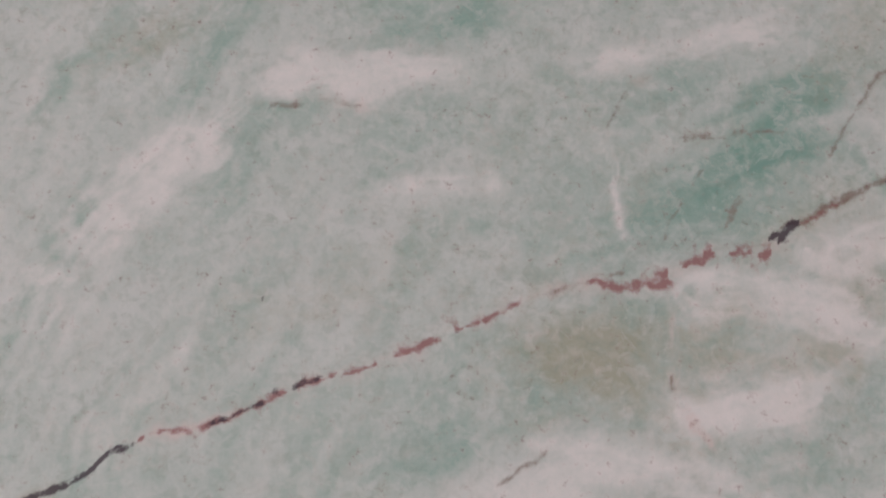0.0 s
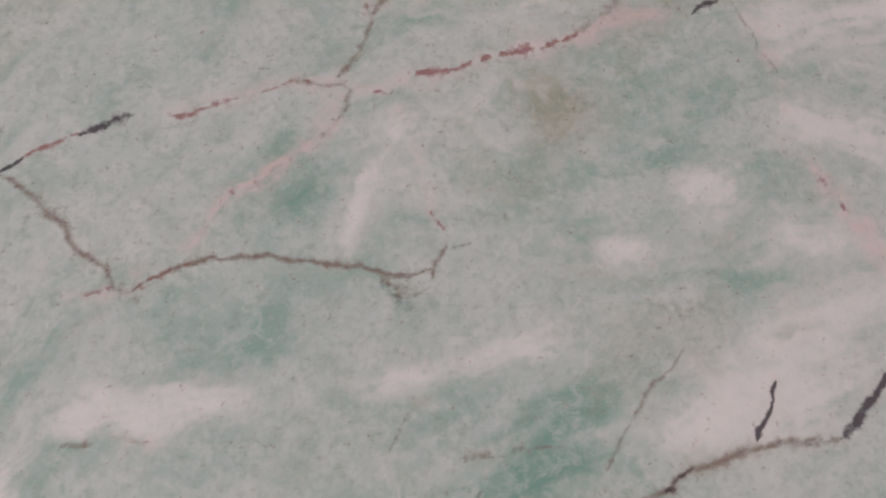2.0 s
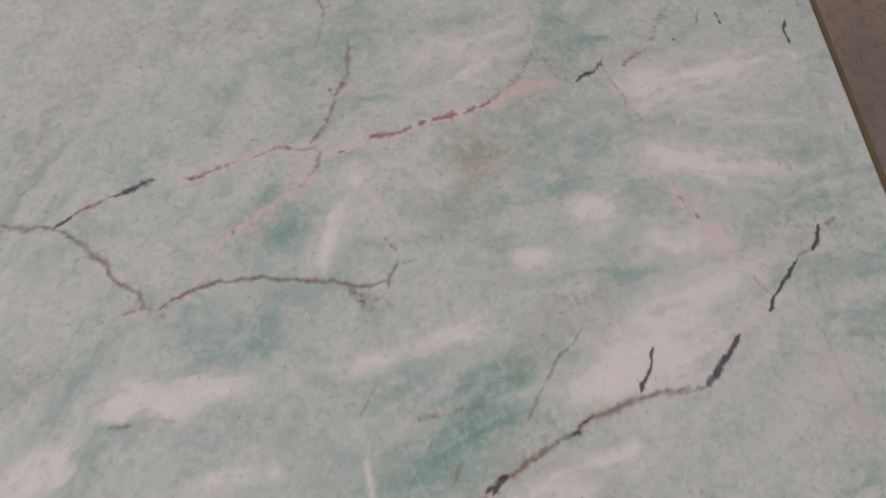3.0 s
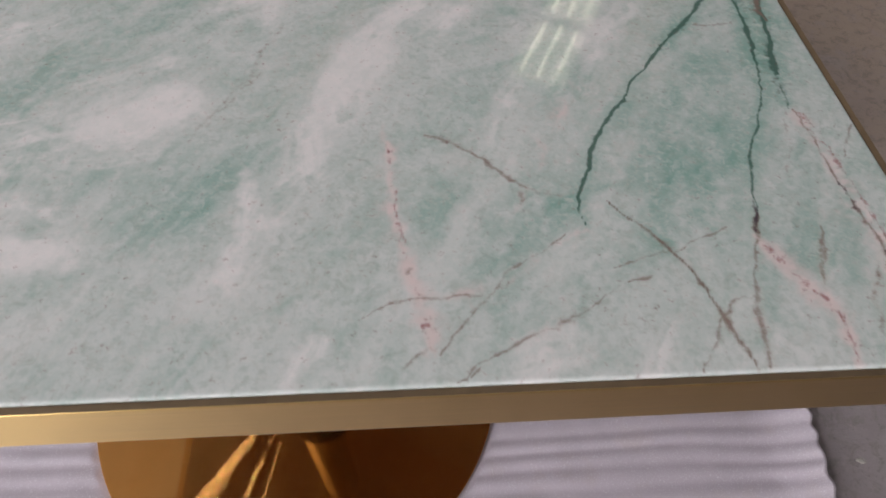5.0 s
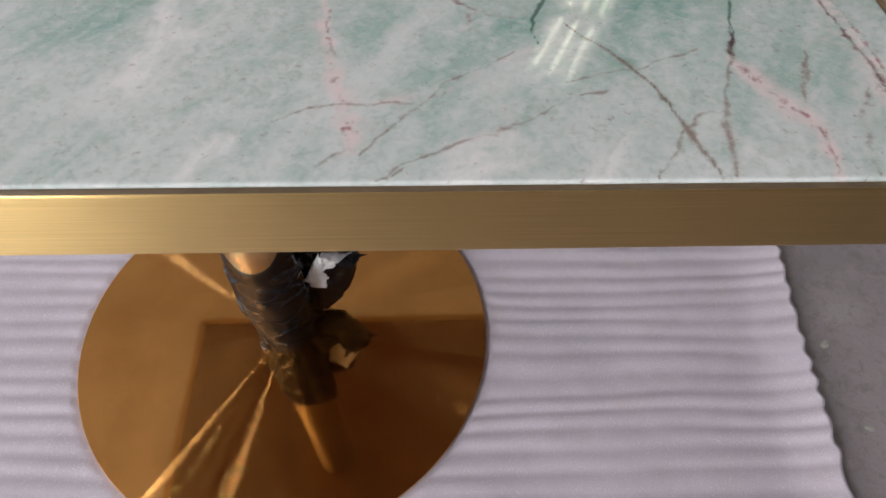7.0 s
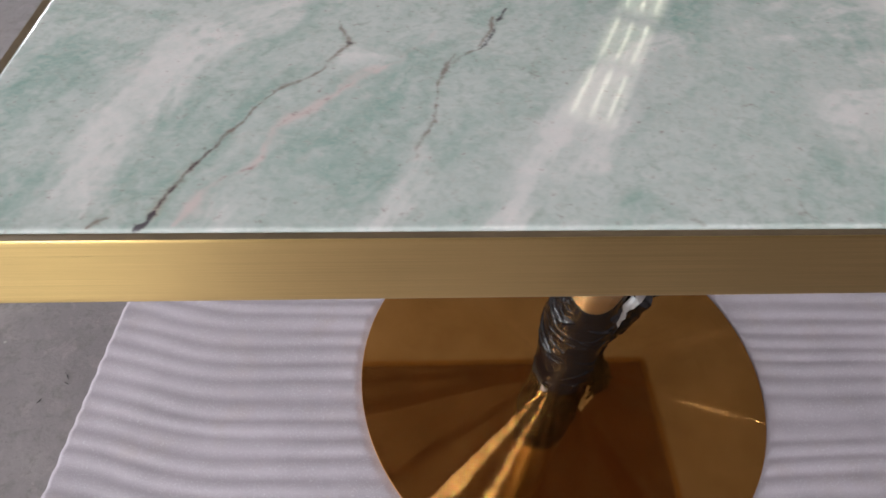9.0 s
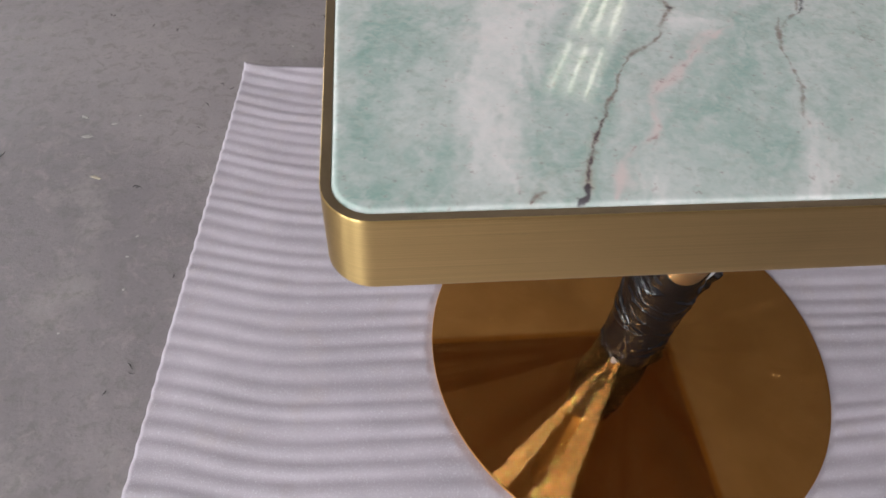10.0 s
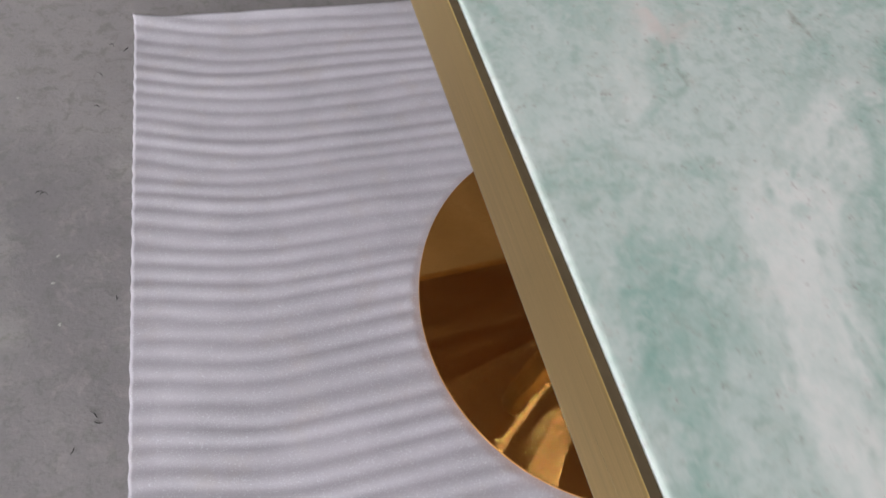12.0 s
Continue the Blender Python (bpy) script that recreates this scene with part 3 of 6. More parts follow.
    p.vein("dark", 0.9, 0.8, (-0.0112, 0.3198), (-0.0058, 0.3205), (-0.0009, 0.3214), broken=0.6)
    p.vein("dark", 1.1, 0.8, (-0.0004, 0.3249), (0.0014, 0.3252))
    p.vein("dark", 1.3, 0.7, (0.0054, 0.3261), (0.0078, 0.3267), (0.0102, 0.3274), broken=0.4)
    p.vein("red", 2.3, 0.8, (0.0535, 0.3432), (0.0573, 0.3436), (0.0602, 0.3440), broken=0.4)
    p.vein("dark", 1.0, 0.6, (0.0585, 0.3413), (0.0589, 0.3436))
    p.vein("dark", 1.7, 1.0, (0.1737, 0.3751), (0.1764, 0.3786), (0.1787, 0.3813), (0.1818, 0.3840))
    p.vein("brown", 1.1, 0.75, (0.1831, 0.3848), (0.1898, 0.3890), (0.1964, 0.3925), (0.2030, 0.3951), (0.2158, 0.3991))
    p.vein("brown", 0.8, 0.75, (0.0733, 0.2921), (0.0780, 0.2960), (0.0828, 0.2992), (0.0885, 0.3037), broken=0.4)
    p.vein("brown", 1.0, 0.7, (0.1335, 0.3287), (0.1339, 0.3245))
    p.vein("red", 1.2, 0.8, (0.1394, 0.3164), (0.1403, 0.3140))
    p.vein("red", 0.8, 0.7, (0.1435, 0.3106), (0.1442, 0.3091))
    p.vein("white", 1.0, 0.6, (0.1155, 0.4101), (0.1170, 0.3936), (0.1180, 0.3814), (0.1207, 0.3714))
    p.vein("brown", 1.3, 0.45, (0.1367, 0.4126), (0.1431, 0.4138), (0.1578, 0.4152), (0.1686, 0.4176), broken=0.4)
    p.vein("dark", 0.8, 0.7, (-0.0080, 0.3553), (-0.0073, 0.3549))
    p.vein("dark", 0.8, 0.5, (-0.0098, 0.3447), (-0.0092, 0.3442))
    p.vein("brown", 0.8, 0.6, (-0.0082, 0.4205), (-0.0025, 0.4227), (0.0034, 0.4239), broken=0.5)
    p.blot("white", 0.8, -0.067, 0.365, 0.023, 0.008, 59)
    p.blot("white", 0.8, -0.047, 0.394, 0.025, 0.009, 47)
    p.blot("white", 0.9, 0.021, 0.433, 0.031, 0.005, 6)
    p.blot("white", 0.6, -0.044, 0.321, 0.022, 0.005, 47)
    p.blot("white", 0.5, 0.047, 0.391, 0.029, 0.007, 17)
    p.blot("white", 0.95, 0.175, 0.353, 0.040, 0.008, -14)
    p.blot("white", 0.85, 0.200, 0.376, 0.025, 0.010, 7)
    p.blot("white", 0.85, 0.156, 0.320, 0.024, 0.010, 14)
    p.blot("white", 0.7, 0.114, 0.301, 0.023, 0.007, -16)
    p.blot("white", 0.6, 0.085, 0.292, 0.011, 0.004, 7)
    p.blot("white", 0.5, 0.126, 0.409, 0.007, 0.006, 15)
    p.blot("white", 0.45, 0.119, 0.442, 0.022, 0.005, 14)
    p.blot("white", 0.4, 0.162, 0.452, 0.017, 0.008, 32)
    p.blot("green", 0.7, 0.172, 0.415, 0.028, 0.013, 40)
    p.blot("green", 0.4, 0.140, 0.391, 0.024, 0.009, 16)
    p.blot("green", 0.4, 0.059, 0.301, 0.022, 0.009, 17)
    p.blot("green", 0.35, 0.043, 0.419, 0.040, 0.012, 8)
    p.blot("warm", 0.45, 0.010, 0.357, 0.039, 0.019, 16)
    p.blot("warm", 0.6, 0.101, 0.338, 0.031, 0.012, 9)
    p.blot("warm", 0.5, -0.054, 0.442, 0.022, 0.004, 31)
    # far middle
    p.vein("brown", 1.4, 0.8, (-0.0746, 0.5370), (-0.0681, 0.5315), (-0.0601, 0.5295), (-0.0489, 0.5292), (-0.0394, 0.5246), (-0.0295, 0.5175), (-0.0194, 0.5080), (-0.0091, 0.4952), (-0.0020, 0.4907), (0.0039, 0.4868), (0.0066, 0.4816))
    p.vein("red", 0.9, 0.6, (-0.0134, 0.4772), (-0.0028, 0.4783), (0.0058, 0.4792), broken=0.5)
    p.vein("red", 1.6, 0.75, (0.0039, 0.4803), (0.0101, 0.4791), (0.0155, 0.4802), (0.0204, 0.4854), (0.0267, 0.4898), (0.0343, 0.4919), broken=0.3)
    p.vein("brown", 2.0, 0.7, (0.0039, 0.4861), (0.0067, 0.4809), (0.0123, 0.4794), (0.0169, 0.4760), broken=0.4)
    p.vein("brown", 1.3, 0.9, (0.0143, 0.4806), (0.0204, 0.4859), (0.0267, 0.4898), (0.0376, 0.4925), (0.0510, 0.4933), (0.0645, 0.4932), (0.0759, 0.4916), (0.0873, 0.4890), (0.0965, 0.4869), (0.1102, 0.4858), (0.1217, 0.4851), (0.1309, 0.4863))
    p.vein("brown", 1.4, 0.7, (0.1079, 0.4853), (0.1171, 0.4808), (0.1262, 0.4770), (0.1308, 0.4792), broken=0.3)
    p.vein("brown", 1.7, 0.8, (0.1316, 0.4823), (0.1326, 0.4883), (0.1338, 0.4932), (0.1358, 0.4969), broken=0.2)
    p.vein("brown", 1.2, 0.55, (0.1346, 0.4951), (0.1428, 0.4971), (0.1512, 0.5010), broken=0.4)
    p.vein("deep", 4.6, 0.45, (0.1102, 0.4818), (0.1216, 0.4738), (0.1250, 0.4704), broken=0.4)
    p.vein("red", 1.0, 0.8, (0.1290, 0.5115), (0.1325, 0.5079), (0.1347, 0.5030), broken=0.4)
    p.vein("pink", 2.0, 0.4, (0.1185, 0.5596), (0.1245, 0.5384), (0.1291, 0.5204), (0.1325, 0.5079))
    p.vein("dark", 1.7, 0.9, (-0.0461, 0.5283), (-0.0415, 0.5320), (-0.0366, 0.5365), broken=0.3)
    p.vein("red", 1.2, 0.85, (-0.0369, 0.5360), (-0.0302, 0.5396), (-0.0248, 0.5421), (-0.0194, 0.5439), (-0.0150, 0.5454), broken=0.4)
    p.vein("dark", 2.0, 0.95, (-0.0153, 0.5441), (-0.0117, 0.5468), (-0.0086, 0.5501), (-0.0032, 0.5535), (0.0041, 0.5557), broken=0.3)
    p.vein("red", 1.0, 0.75, (0.0163, 0.5573), (0.0282, 0.5570), (0.0374, 0.5609), (0.0443, 0.5640), (0.0562, 0.5656), (0.0658, 0.5682), (0.0730, 0.5719), (0.0803, 0.5703), broken=0.6)
    p.vein("pink", 2.3, 0.4, (0.0140, 0.5572), (0.0281, 0.5576), (0.0444, 0.5634), (0.0658, 0.5682))
    p.vein("brown", 1.3, 0.65, (0.0705, 0.5718), (0.0828, 0.5696), (0.0927, 0.5681), (0.0964, 0.5655), (0.0948, 0.5586), (0.0905, 0.5530), broken=0.2)
    p.vein("brown", 1.1, 0.6, (0.0931, 0.5728), (0.0962, 0.5795), (0.1018, 0.5868))
    p.vein("pink", 2.0, 0.6, (0.0905, 0.5530), (0.0812, 0.5433), (0.0719, 0.5351), (0.0605, 0.5282), (0.0516, 0.5215), (0.0461, 0.5176), broken=0.3)
    p.vein("brown", 1.7, 0.35, (0.0905, 0.5530), (0.0812, 0.5433), (0.0719, 0.5351), (0.0605, 0.5282), (0.0516, 0.5215), broken=0.3)
    p.vein("red", 1.2, 0.7, (0.0504, 0.5228), (0.0450, 0.5163), (0.0425, 0.5120), broken=0.4)
    p.vein("pink", 1.8, 0.4, (0.0412, 0.5051), (0.0284, 0.4963), (0.0198, 0.4924), (0.0053, 0.4838), broken=0.4)
    p.vein("red", 1.2, 0.9, (0.1111, 0.5654), (0.1173, 0.5692), (0.1261, 0.5744), (0.1349, 0.5777), (0.1451, 0.5804), (0.1554, 0.5832), (0.1632, 0.5865), (0.1762, 0.5883), (0.1893, 0.5913), broken=0.8)
    p.vein("brown", 1.0, 0.65, (0.1949, 0.4076), (0.2013, 0.4171), (0.2078, 0.4268), (0.2168, 0.4368), (0.2260, 0.4470), (0.2309, 0.4533))
    p.vein("brown", 1.1, 0.4, (0.1126, 0.4164), (0.1191, 0.4259), (0.1279, 0.4368), broken=0.5)
    p.vein("brown", 1.3, 0.85, (0.1744, 0.3799), (0.1844, 0.3852), (0.1934, 0.3902), (0.2070, 0.3953), (0.2184, 0.3994), (0.2281, 0.4057), (0.2375, 0.4089), (0.2492, 0.4121), (0.2588, 0.4150), (0.2704, 0.4155), (0.2816, 0.4160), broken=0.2)
    p.vein("red", 1.2, 0.5, (0.1821, 0.3833), (0.1911, 0.3886), (0.1980, 0.3923), broken=0.5)
    p.vein("dark", 1.0, 1.0, (0.2557, 0.4171), (0.2584, 0.4230), (0.2623, 0.4307), (0.2670, 0.4415))
    p.vein("dark", 0.9, 0.6, (0.2149, 0.3974), (0.2208, 0.4009), (0.2293, 0.4068), broken=0.6)
    p.blot("warm", 0.6, -0.044, 0.455, 0.017, 0.008, 31)
    p.blot("warm", 0.45, -0.057, 0.567, 0.029, 0.012, 13)
    p.blot("pink", 0.35, -0.038, 0.474, 0.027, 0.013, 11)
    p.blot("warm", 0.35, 0.044, 0.518, 0.041, 0.017, 24)
    p.blot("green", 0.55, 0.070, 0.518, 0.022, 0.013, 30)
    p.blot("green", 0.4, 0.042, 0.471, 0.044, 0.018, -4)
    p.blot("green", 0.5, 0.172, 0.412, 0.022, 0.011, 27)
    p.blot("green", 0.4, 0.188, 0.434, 0.018, 0.013, -21)
    p.blot("green", 0.35, 0.227, 0.557, 0.029, 0.019, 24)
    p.blot("green", 0.4, 0.263, 0.476, 0.014, 0.012, 10)
    p.blot("white", 0.5, 0.100, 0.517, 0.022, 0.009, 80)
    p.blot("white", 0.35, 0.121, 0.544, 0.019, 0.013, 61)
    p.blot("white", 0.6, 0.252, 0.523, 0.016, 0.010, 9)
    p.blot("white", 0.45, 0.173, 0.458, 0.012, 0.006, 23)
    p.blot("white", 0.4, 0.135, 0.448, 0.015, 0.007, 17)
    p.blot("white", 0.4, 0.210, 0.495, 0.015, 0.009, 15)
    p.blot("white", 0.35, 0.086, 0.470, 0.016, 0.009, 7)
    p.blot("white", 0.9, 0.016, 0.434, 0.035, 0.006, 4)
    p.blot("pink", 0.35, 0.253, 0.494, 0.013, 0.006, 33)
    p.blot("warm", 0.5, 0.186, 0.564, 0.013, 0.013, -10)
    # far right
    p.vein("brown", 1.2, 0.7, (0.0914, 0.5726), (0.0957, 0.5803), (0.1001, 0.5882), (0.1037, 0.5996), (0.1050, 0.6063), (0.1025, 0.6133), broken=0.2)
    p.vein("brown", 1.6, 0.7, (0.1047, 0.6063), (0.1093, 0.6129), (0.1139, 0.6196), (0.1164, 0.6319), (0.1158, 0.6458), broken=0.2)
    p.vein("red", 1.3, 0.5, (0.1028, 0.6133), (0.1047, 0.6053), (0.1043, 0.5979), broken=0.5)
    p.vein("brown", 1.4, 0.55, (0.0946, 0.6402), (0.0978, 0.6585), (0.1002, 0.6718), (0.1076, 0.6859), broken=0.4)
    p.vein("brown", 1.4, 0.5, (0.1002, 0.6718), (0.0974, 0.6808), (0.0949, 0.6876))
    p.vein("brown", 1.4, 0.35, (0.1233, 0.6766), (0.1243, 0.6574), (0.1175, 0.6391), broken=0.5)
    p.vein("red", 1.4, 0.9, (0.1069, 0.5652), (0.1126, 0.5661), (0.1170, 0.5693), (0.1258, 0.5752), (0.1406, 0.5791), (0.1556, 0.5831), (0.1709, 0.5872), (0.1864, 0.5913), (0.1991, 0.5957), broken=0.8)
    p.vein("pink", 3.1, 0.5, (0.1055, 0.5653), (0.1258, 0.5742), (0.1556, 0.5825), (0.1864, 0.5913), (0.2054, 0.5971))
    p.vein("brown", 2.0, 0.6, (0.1959, 0.5942), (0.2063, 0.6040), (0.2167, 0.6123), (0.2244, 0.6228), (0.2307, 0.6336), broken=0.4)
    p.vein("pink", 4.3, 0.4, (0.2180, 0.6493), (0.2227, 0.6607), (0.2218, 0.6807), broken=0.5)
    p.blot("pink", 0.45, 0.233, 0.604, 0.030, 0.009, 15)
    p.blot("warm", 0.55, 0.240, 0.615, 0.027, 0.014, 30)
    p.vein("dark", 1.7, 0.85, (0.2552, 0.6074), (0.2617, 0.6135), (0.2668, 0.6147), (0.2749, 0.6239), broken=0.4)
    p.vein("pink", 1.7, 0.6, (0.2759, 0.6201), (0.2817, 0.6070), (0.2850, 0.5907), (0.2886, 0.5766), (0.2890, 0.5581), broken=0.3)
    p.vein("brown", 1.8, 0.6, (0.2890, 0.6194), (0.3031, 0.6319), (0.3160, 0.6527), (0.3259, 0.6664), broken=0.5)
    p.vein("pink", 2.8, 0.5, (0.2853, 0.6178), (0.3052, 0.6337), broken=0.4)
    p.vein("dark", 1.5, 0.9, (0.3236, 0.6386), (0.3248, 0.6362))
    p.vein("dark", 1.3, 1.0, (0.4065, 0.6519), (0.4045, 0.6427), (0.4032, 0.6313))
    p.vein("dark", 1.3, 0.8, (0.3589, 0.6597), (0.3589, 0.6484))
    p.vein("brown", 1.5, 0.7, (0.3478, 0.6634), (0.3413, 0.6496))
    p.vein("brown", 1.6, 0.6, (0.4193, 0.6688), (0.4194, 0.6621))
    p.vein("pink", 3.9, 0.9, (0.3018, 0.5282), (0.3083, 0.5169), (0.3170, 0.5026), (0.3255, 0.4886), (0.3320, 0.4737), (0.3376, 0.4620), broken=0.2)
    p.vein("pink", 2.6, 0.8, (0.3376, 0.4620), (0.3477, 0.4611), (0.3543, 0.4536), (0.3595, 0.4463), broken=0.2)
    p.vein("red", 1.2, 0.8, (0.3018, 0.5282), (0.3077, 0.5206), (0.3130, 0.5110), broken=0.8)
    p.vein("red", 1.2, 0.6, (0.3320, 0.4737), (0.3359, 0.4663), (0.3419, 0.4616), broken=0.7)
    p.vein("red", 1.1, 0.6, (0.3571, 0.4482), (0.3591, 0.4461))
    p.vein("dark", 1.7, 1.0, (0.3380, 0.4531), (0.3425, 0.4616), (0.3483, 0.4681), (0.3570, 0.4773), (0.3626, 0.4827), broken=0.15)
    p.vein("brown", 1.2, 0.6, (0.3626, 0.4827), (0.3671, 0.4853), (0.3711, 0.4864))
    p.vein("dark", 2.1, 1.0, (0.3723, 0.4863), (0.3753, 0.4921), (0.3798, 0.5023))
    p.vein("brown", 1.3, 0.6, (0.3798, 0.5023), (0.3901, 0.5040), (0.3929, 0.5075), broken=0.3)
    p.vein("dark", 1.6, 1.0, (0.3157, 0.4422), (0.3122, 0.4378), (0.3066, 0.4313), broken=0.15)
    p.vein("dark", 2.4, 0.9, (0.3066, 0.4313), (0.3012, 0.4255), (0.2959, 0.4197), (0.2915, 0.4164), broken=0.4)
    p.vein("pink", 1.7, 0.7, (0.3169, 0.4448), (0.3253, 0.4494), (0.3380, 0.4531), broken=0.2)
    p.vein("brown", 1.3, 0.7, (0.2915, 0.4164), (0.2841, 0.4142), (0.2707, 0.4145), (0.2547, 0.4151), (0.2378, 0.4095), broken=0.3)
    p.vein("brown", 1.4, 0.4, (0.3609, 0.4462), (0.3636, 0.4274), (0.3662, 0.4092), (0.3712, 0.3988), broken=0.3)
    p.vein("brown", 1.4, 0.5, (0.4215, 0.5738), (0.4181, 0.5617))
    p.vein("red", 0.9, 0.6, (0.3646, 0.5026), (0.3661, 0.5003))
    p.blot("warm", 0.6, 0.403, 0.515, 0.021, 0.011, 28)
    p.blot("warm", 0.5, 0.382, 0.470, 0.021, 0.015, -61)
    p.blot("warm", 0.5, 0.362, 0.425, 0.026, 0.014, 19)
    p.blot("white", 0.55, 0.343, 0.591, 0.064, 0.017, -5)
    p.blot("white", 0.7, 0.252, 0.521, 0.019, 0.013, 3)
    p.blot("white", 0.8, 0.332, 0.550, 0.050, 0.012, -8)
    p.blot("white", 0.7, 0.296, 0.495, 0.035, 0.018, 5)
    p.blot("white", 0.85, 0.287, 0.462, 0.037, 0.012, 12)
    p.blot("white", 0.75, 0.267, 0.431, 0.037, 0.013, 4)
    p.blot("white", 0.55, 0.366, 0.639, 0.056, 0.017, 17)
    p.blot("white", 0.45, 0.106, 0.517, 0.032, 0.012, -76)
    p.blot("white", 0.5, 0.186, 0.631, 0.052, 0.024, 48)
    p.blot("white", 0.3, 0.027, 0.677, 0.029, 0.021, 21)
    p.blot("green", 0.5, 0.070, 0.522, 0.026, 0.015, 29)
    p.blot("green", 0.4, 0.180, 0.421, 0.015, 0.012, 19)
    p.blot("green", 0.35, 0.402, 0.525, 0.038, 0.020, -82)
    p.blot("green", 0.35, 0.264, 0.655, 0.029, 0.022, -15)
    p.blot("green", 0.3, 0.222, 0.536, 0.026, 0.021, -27)
    p.blot("warm", 0.4, 0.262, 0.646, 0.031, 0.014, 32)
    p.blot("warm", 0.35, 0.188, 0.566, 0.014, 0.014, 32)
    # right front corner
    p.vein("dark", 1.4, 0.9, (-0.0844, 0.2862), (-0.0746, 0.2908), (-0.0635, 0.2954), (-0.0545, 0.3018))
    p.vein("brown", 1.7, 0.5, (-0.1629, 0.2161), (-0.1600, 0.2243), (-0.1553, 0.2393), (-0.1461, 0.2455), (-0.1361, 0.2564), (-0.1327, 0.2656), broken=0.3)
    p.vein("pink", 1.8, 0.45, (-0.1375, 0.2626), (-0.1229, 0.2724), (-0.1021, 0.2821), broken=0.4)
    p.vein("brown", 2.0, 0.7, (-0.1852, 0.3670), (-0.1716, 0.3799), (-0.1588, 0.3986), (-0.1453, 0.4180), (-0.1312, 0.4384), (-0.1201, 0.4676), (-0.1155, 0.4893), broken=0.1)
    p.vein("dark", 1.8, 0.8, (-0.1103, 0.2185), (-0.1087, 0.2176))
    p.vein("brown", 1.9, 0.35, (0.0957, 0.2509), (0.0846, 0.2237), (0.0780, 0.1982), (0.0666, 0.1748), (0.0526, 0.1531), broken=0.3)
    p.vein("brown", 1.2, 0.8, (0.1804, 0.1492), (0.1962, 0.1428), (0.2074, 0.1332), (0.2179, 0.1221), (0.2316, 0.1118), broken=0.15)
    p.vein("brown", 1.3, 0.4, (0.2316, 0.1118), (0.2491, 0.1051))
    p.vein("deep", 3.4, 1.0, (0.3976, 0.2959), (0.3913, 0.2934), (0.3840, 0.2844), (0.3723, 0.2715), (0.3589, 0.2540), (0.3374, 0.2305), broken=0.1)
    p.vein("deep", 2.1, 1.0, (0.3589, 0.2540), (0.3374, 0.2305), (0.3255, 0.2149), (0.3141, 0.1998), (0.3024, 0.1834), (0.2887, 0.1659), (0.2782, 0.1510), (0.2704, 0.1366), (0.2622, 0.1195), (0.2573, 0.1079), (0.2571, 0.0950), (0.2576, 0.0871))
    p.vein("deep", 2.9, 0.95, (0.3872, 0.3350), (0.4019, 0.3487), (0.4150, 0.3578), (0.4264, 0.3625), (0.4330, 0.3702), broken=0.2)
    p.vein("deep", 3.0, 0.95, (0.4112, 0.3325), (0.4010, 0.3090), (0.3993, 0.2947), (0.3975, 0.2809), (0.3968, 0.2649), (0.3960, 0.2495), (0.3931, 0.2299), (0.3915, 0.2112))
    p.vein("brown", 3.1, 0.95, (0.4293, 0.3225), (0.4240, 0.3078), (0.4188, 0.2937), (0.4139, 0.2746), (0.4108, 0.2589), (0.4113, 0.2512), broken=0.2)
    p.vein("deep", 3.1, 0.9, (0.4293, 0.3225), (0.4188, 0.2937), (0.4139, 0.2746), (0.4113, 0.2512))
    p.blot("deep", 0.65, 0.415, 0.315, 0.029, 0.009, -104)
    p.blot("deep", 0.65, 0.405, 0.276, 0.026, 0.008, -101)
    p.vein("brown", 1.9, 0.65, (0.3599, 0.2464), (0.3718, 0.2457), (0.3900, 0.2498), broken=0.2)
    p.blot("pink", 0.5, 0.388, 0.348, 0.015, 0.012, -36)
    p.vein("pink", 3.1, 0.5, (0.3402, 0.4630), (0.3542, 0.4426), (0.3603, 0.4159), (0.3708, 0.3903), (0.3821, 0.3693), (0.3861, 0.3495), broken=0.4)
    p.vein("deep", 1.4, 0.8, (0.4008, 0.3041), (0.3990, 0.2745), (0.3948, 0.2366), (0.3913, 0.2071), (0.3769, 0.1676), (0.3575, 0.1291), (0.3510, 0.1079), (0.3465, 0.0881), (0.3457, 0.0786))
    p.vein("deep", 3.0, 0.95, (0.4329, 0.3282), (0.4183, 0.2852), (0.4095, 0.2518), (0.4034, 0.2210), (0.3999, 0.1973))
    p.blot("deep", 0.55, 0.403, 0.230, 0.032, 0.007, -100)
    p.vein("brown", 1.3, 0.8, (0.3466, 0.0905), (0.3450, 0.0792), (0.3430, 0.0738), broken=0.3)
    p.vein("brown", 1.2, 0.75, (0.3434, 0.0756), (0.3381, 0.0668), (0.3316, 0.0517), (0.3282, 0.0359), (0.3260, 0.0211), (0.3234, 0.0068), broken=0.2)
    p.blot("deep", 0.65, 0.394, 0.188, 0.030, 0.006, -102)
    p.vein("deep", 1.8, 0.7, (0.4006, 0.2145), (0.3962, 0.1805), (0.3947, 0.1674), broken=0.3)
    p.vein("brown", 1.2, 0.5, (0.3882, 0.1599), (0.3847, 0.1406), (0.3749, 0.1141), broken=0.5)
    p.vein("pink", 2.6, 0.85, (0.3447, 0.0712), (0.3506, 0.0595), (0.3573, 0.0477), (0.3640, 0.0373), (0.3667, 0.0272), (0.3616, 0.0061), broken=0.5)
    p.vein("red", 1.2, 0.7, (0.3447, 0.0712), (0.3487, 0.0665), (0.3506, 0.0595), broken=0.6)
    p.vein("red", 1.1, 0.7, (0.3608, 0.0427), (0.3640, 0.0373), (0.3646, 0.0317), broken=0.5)
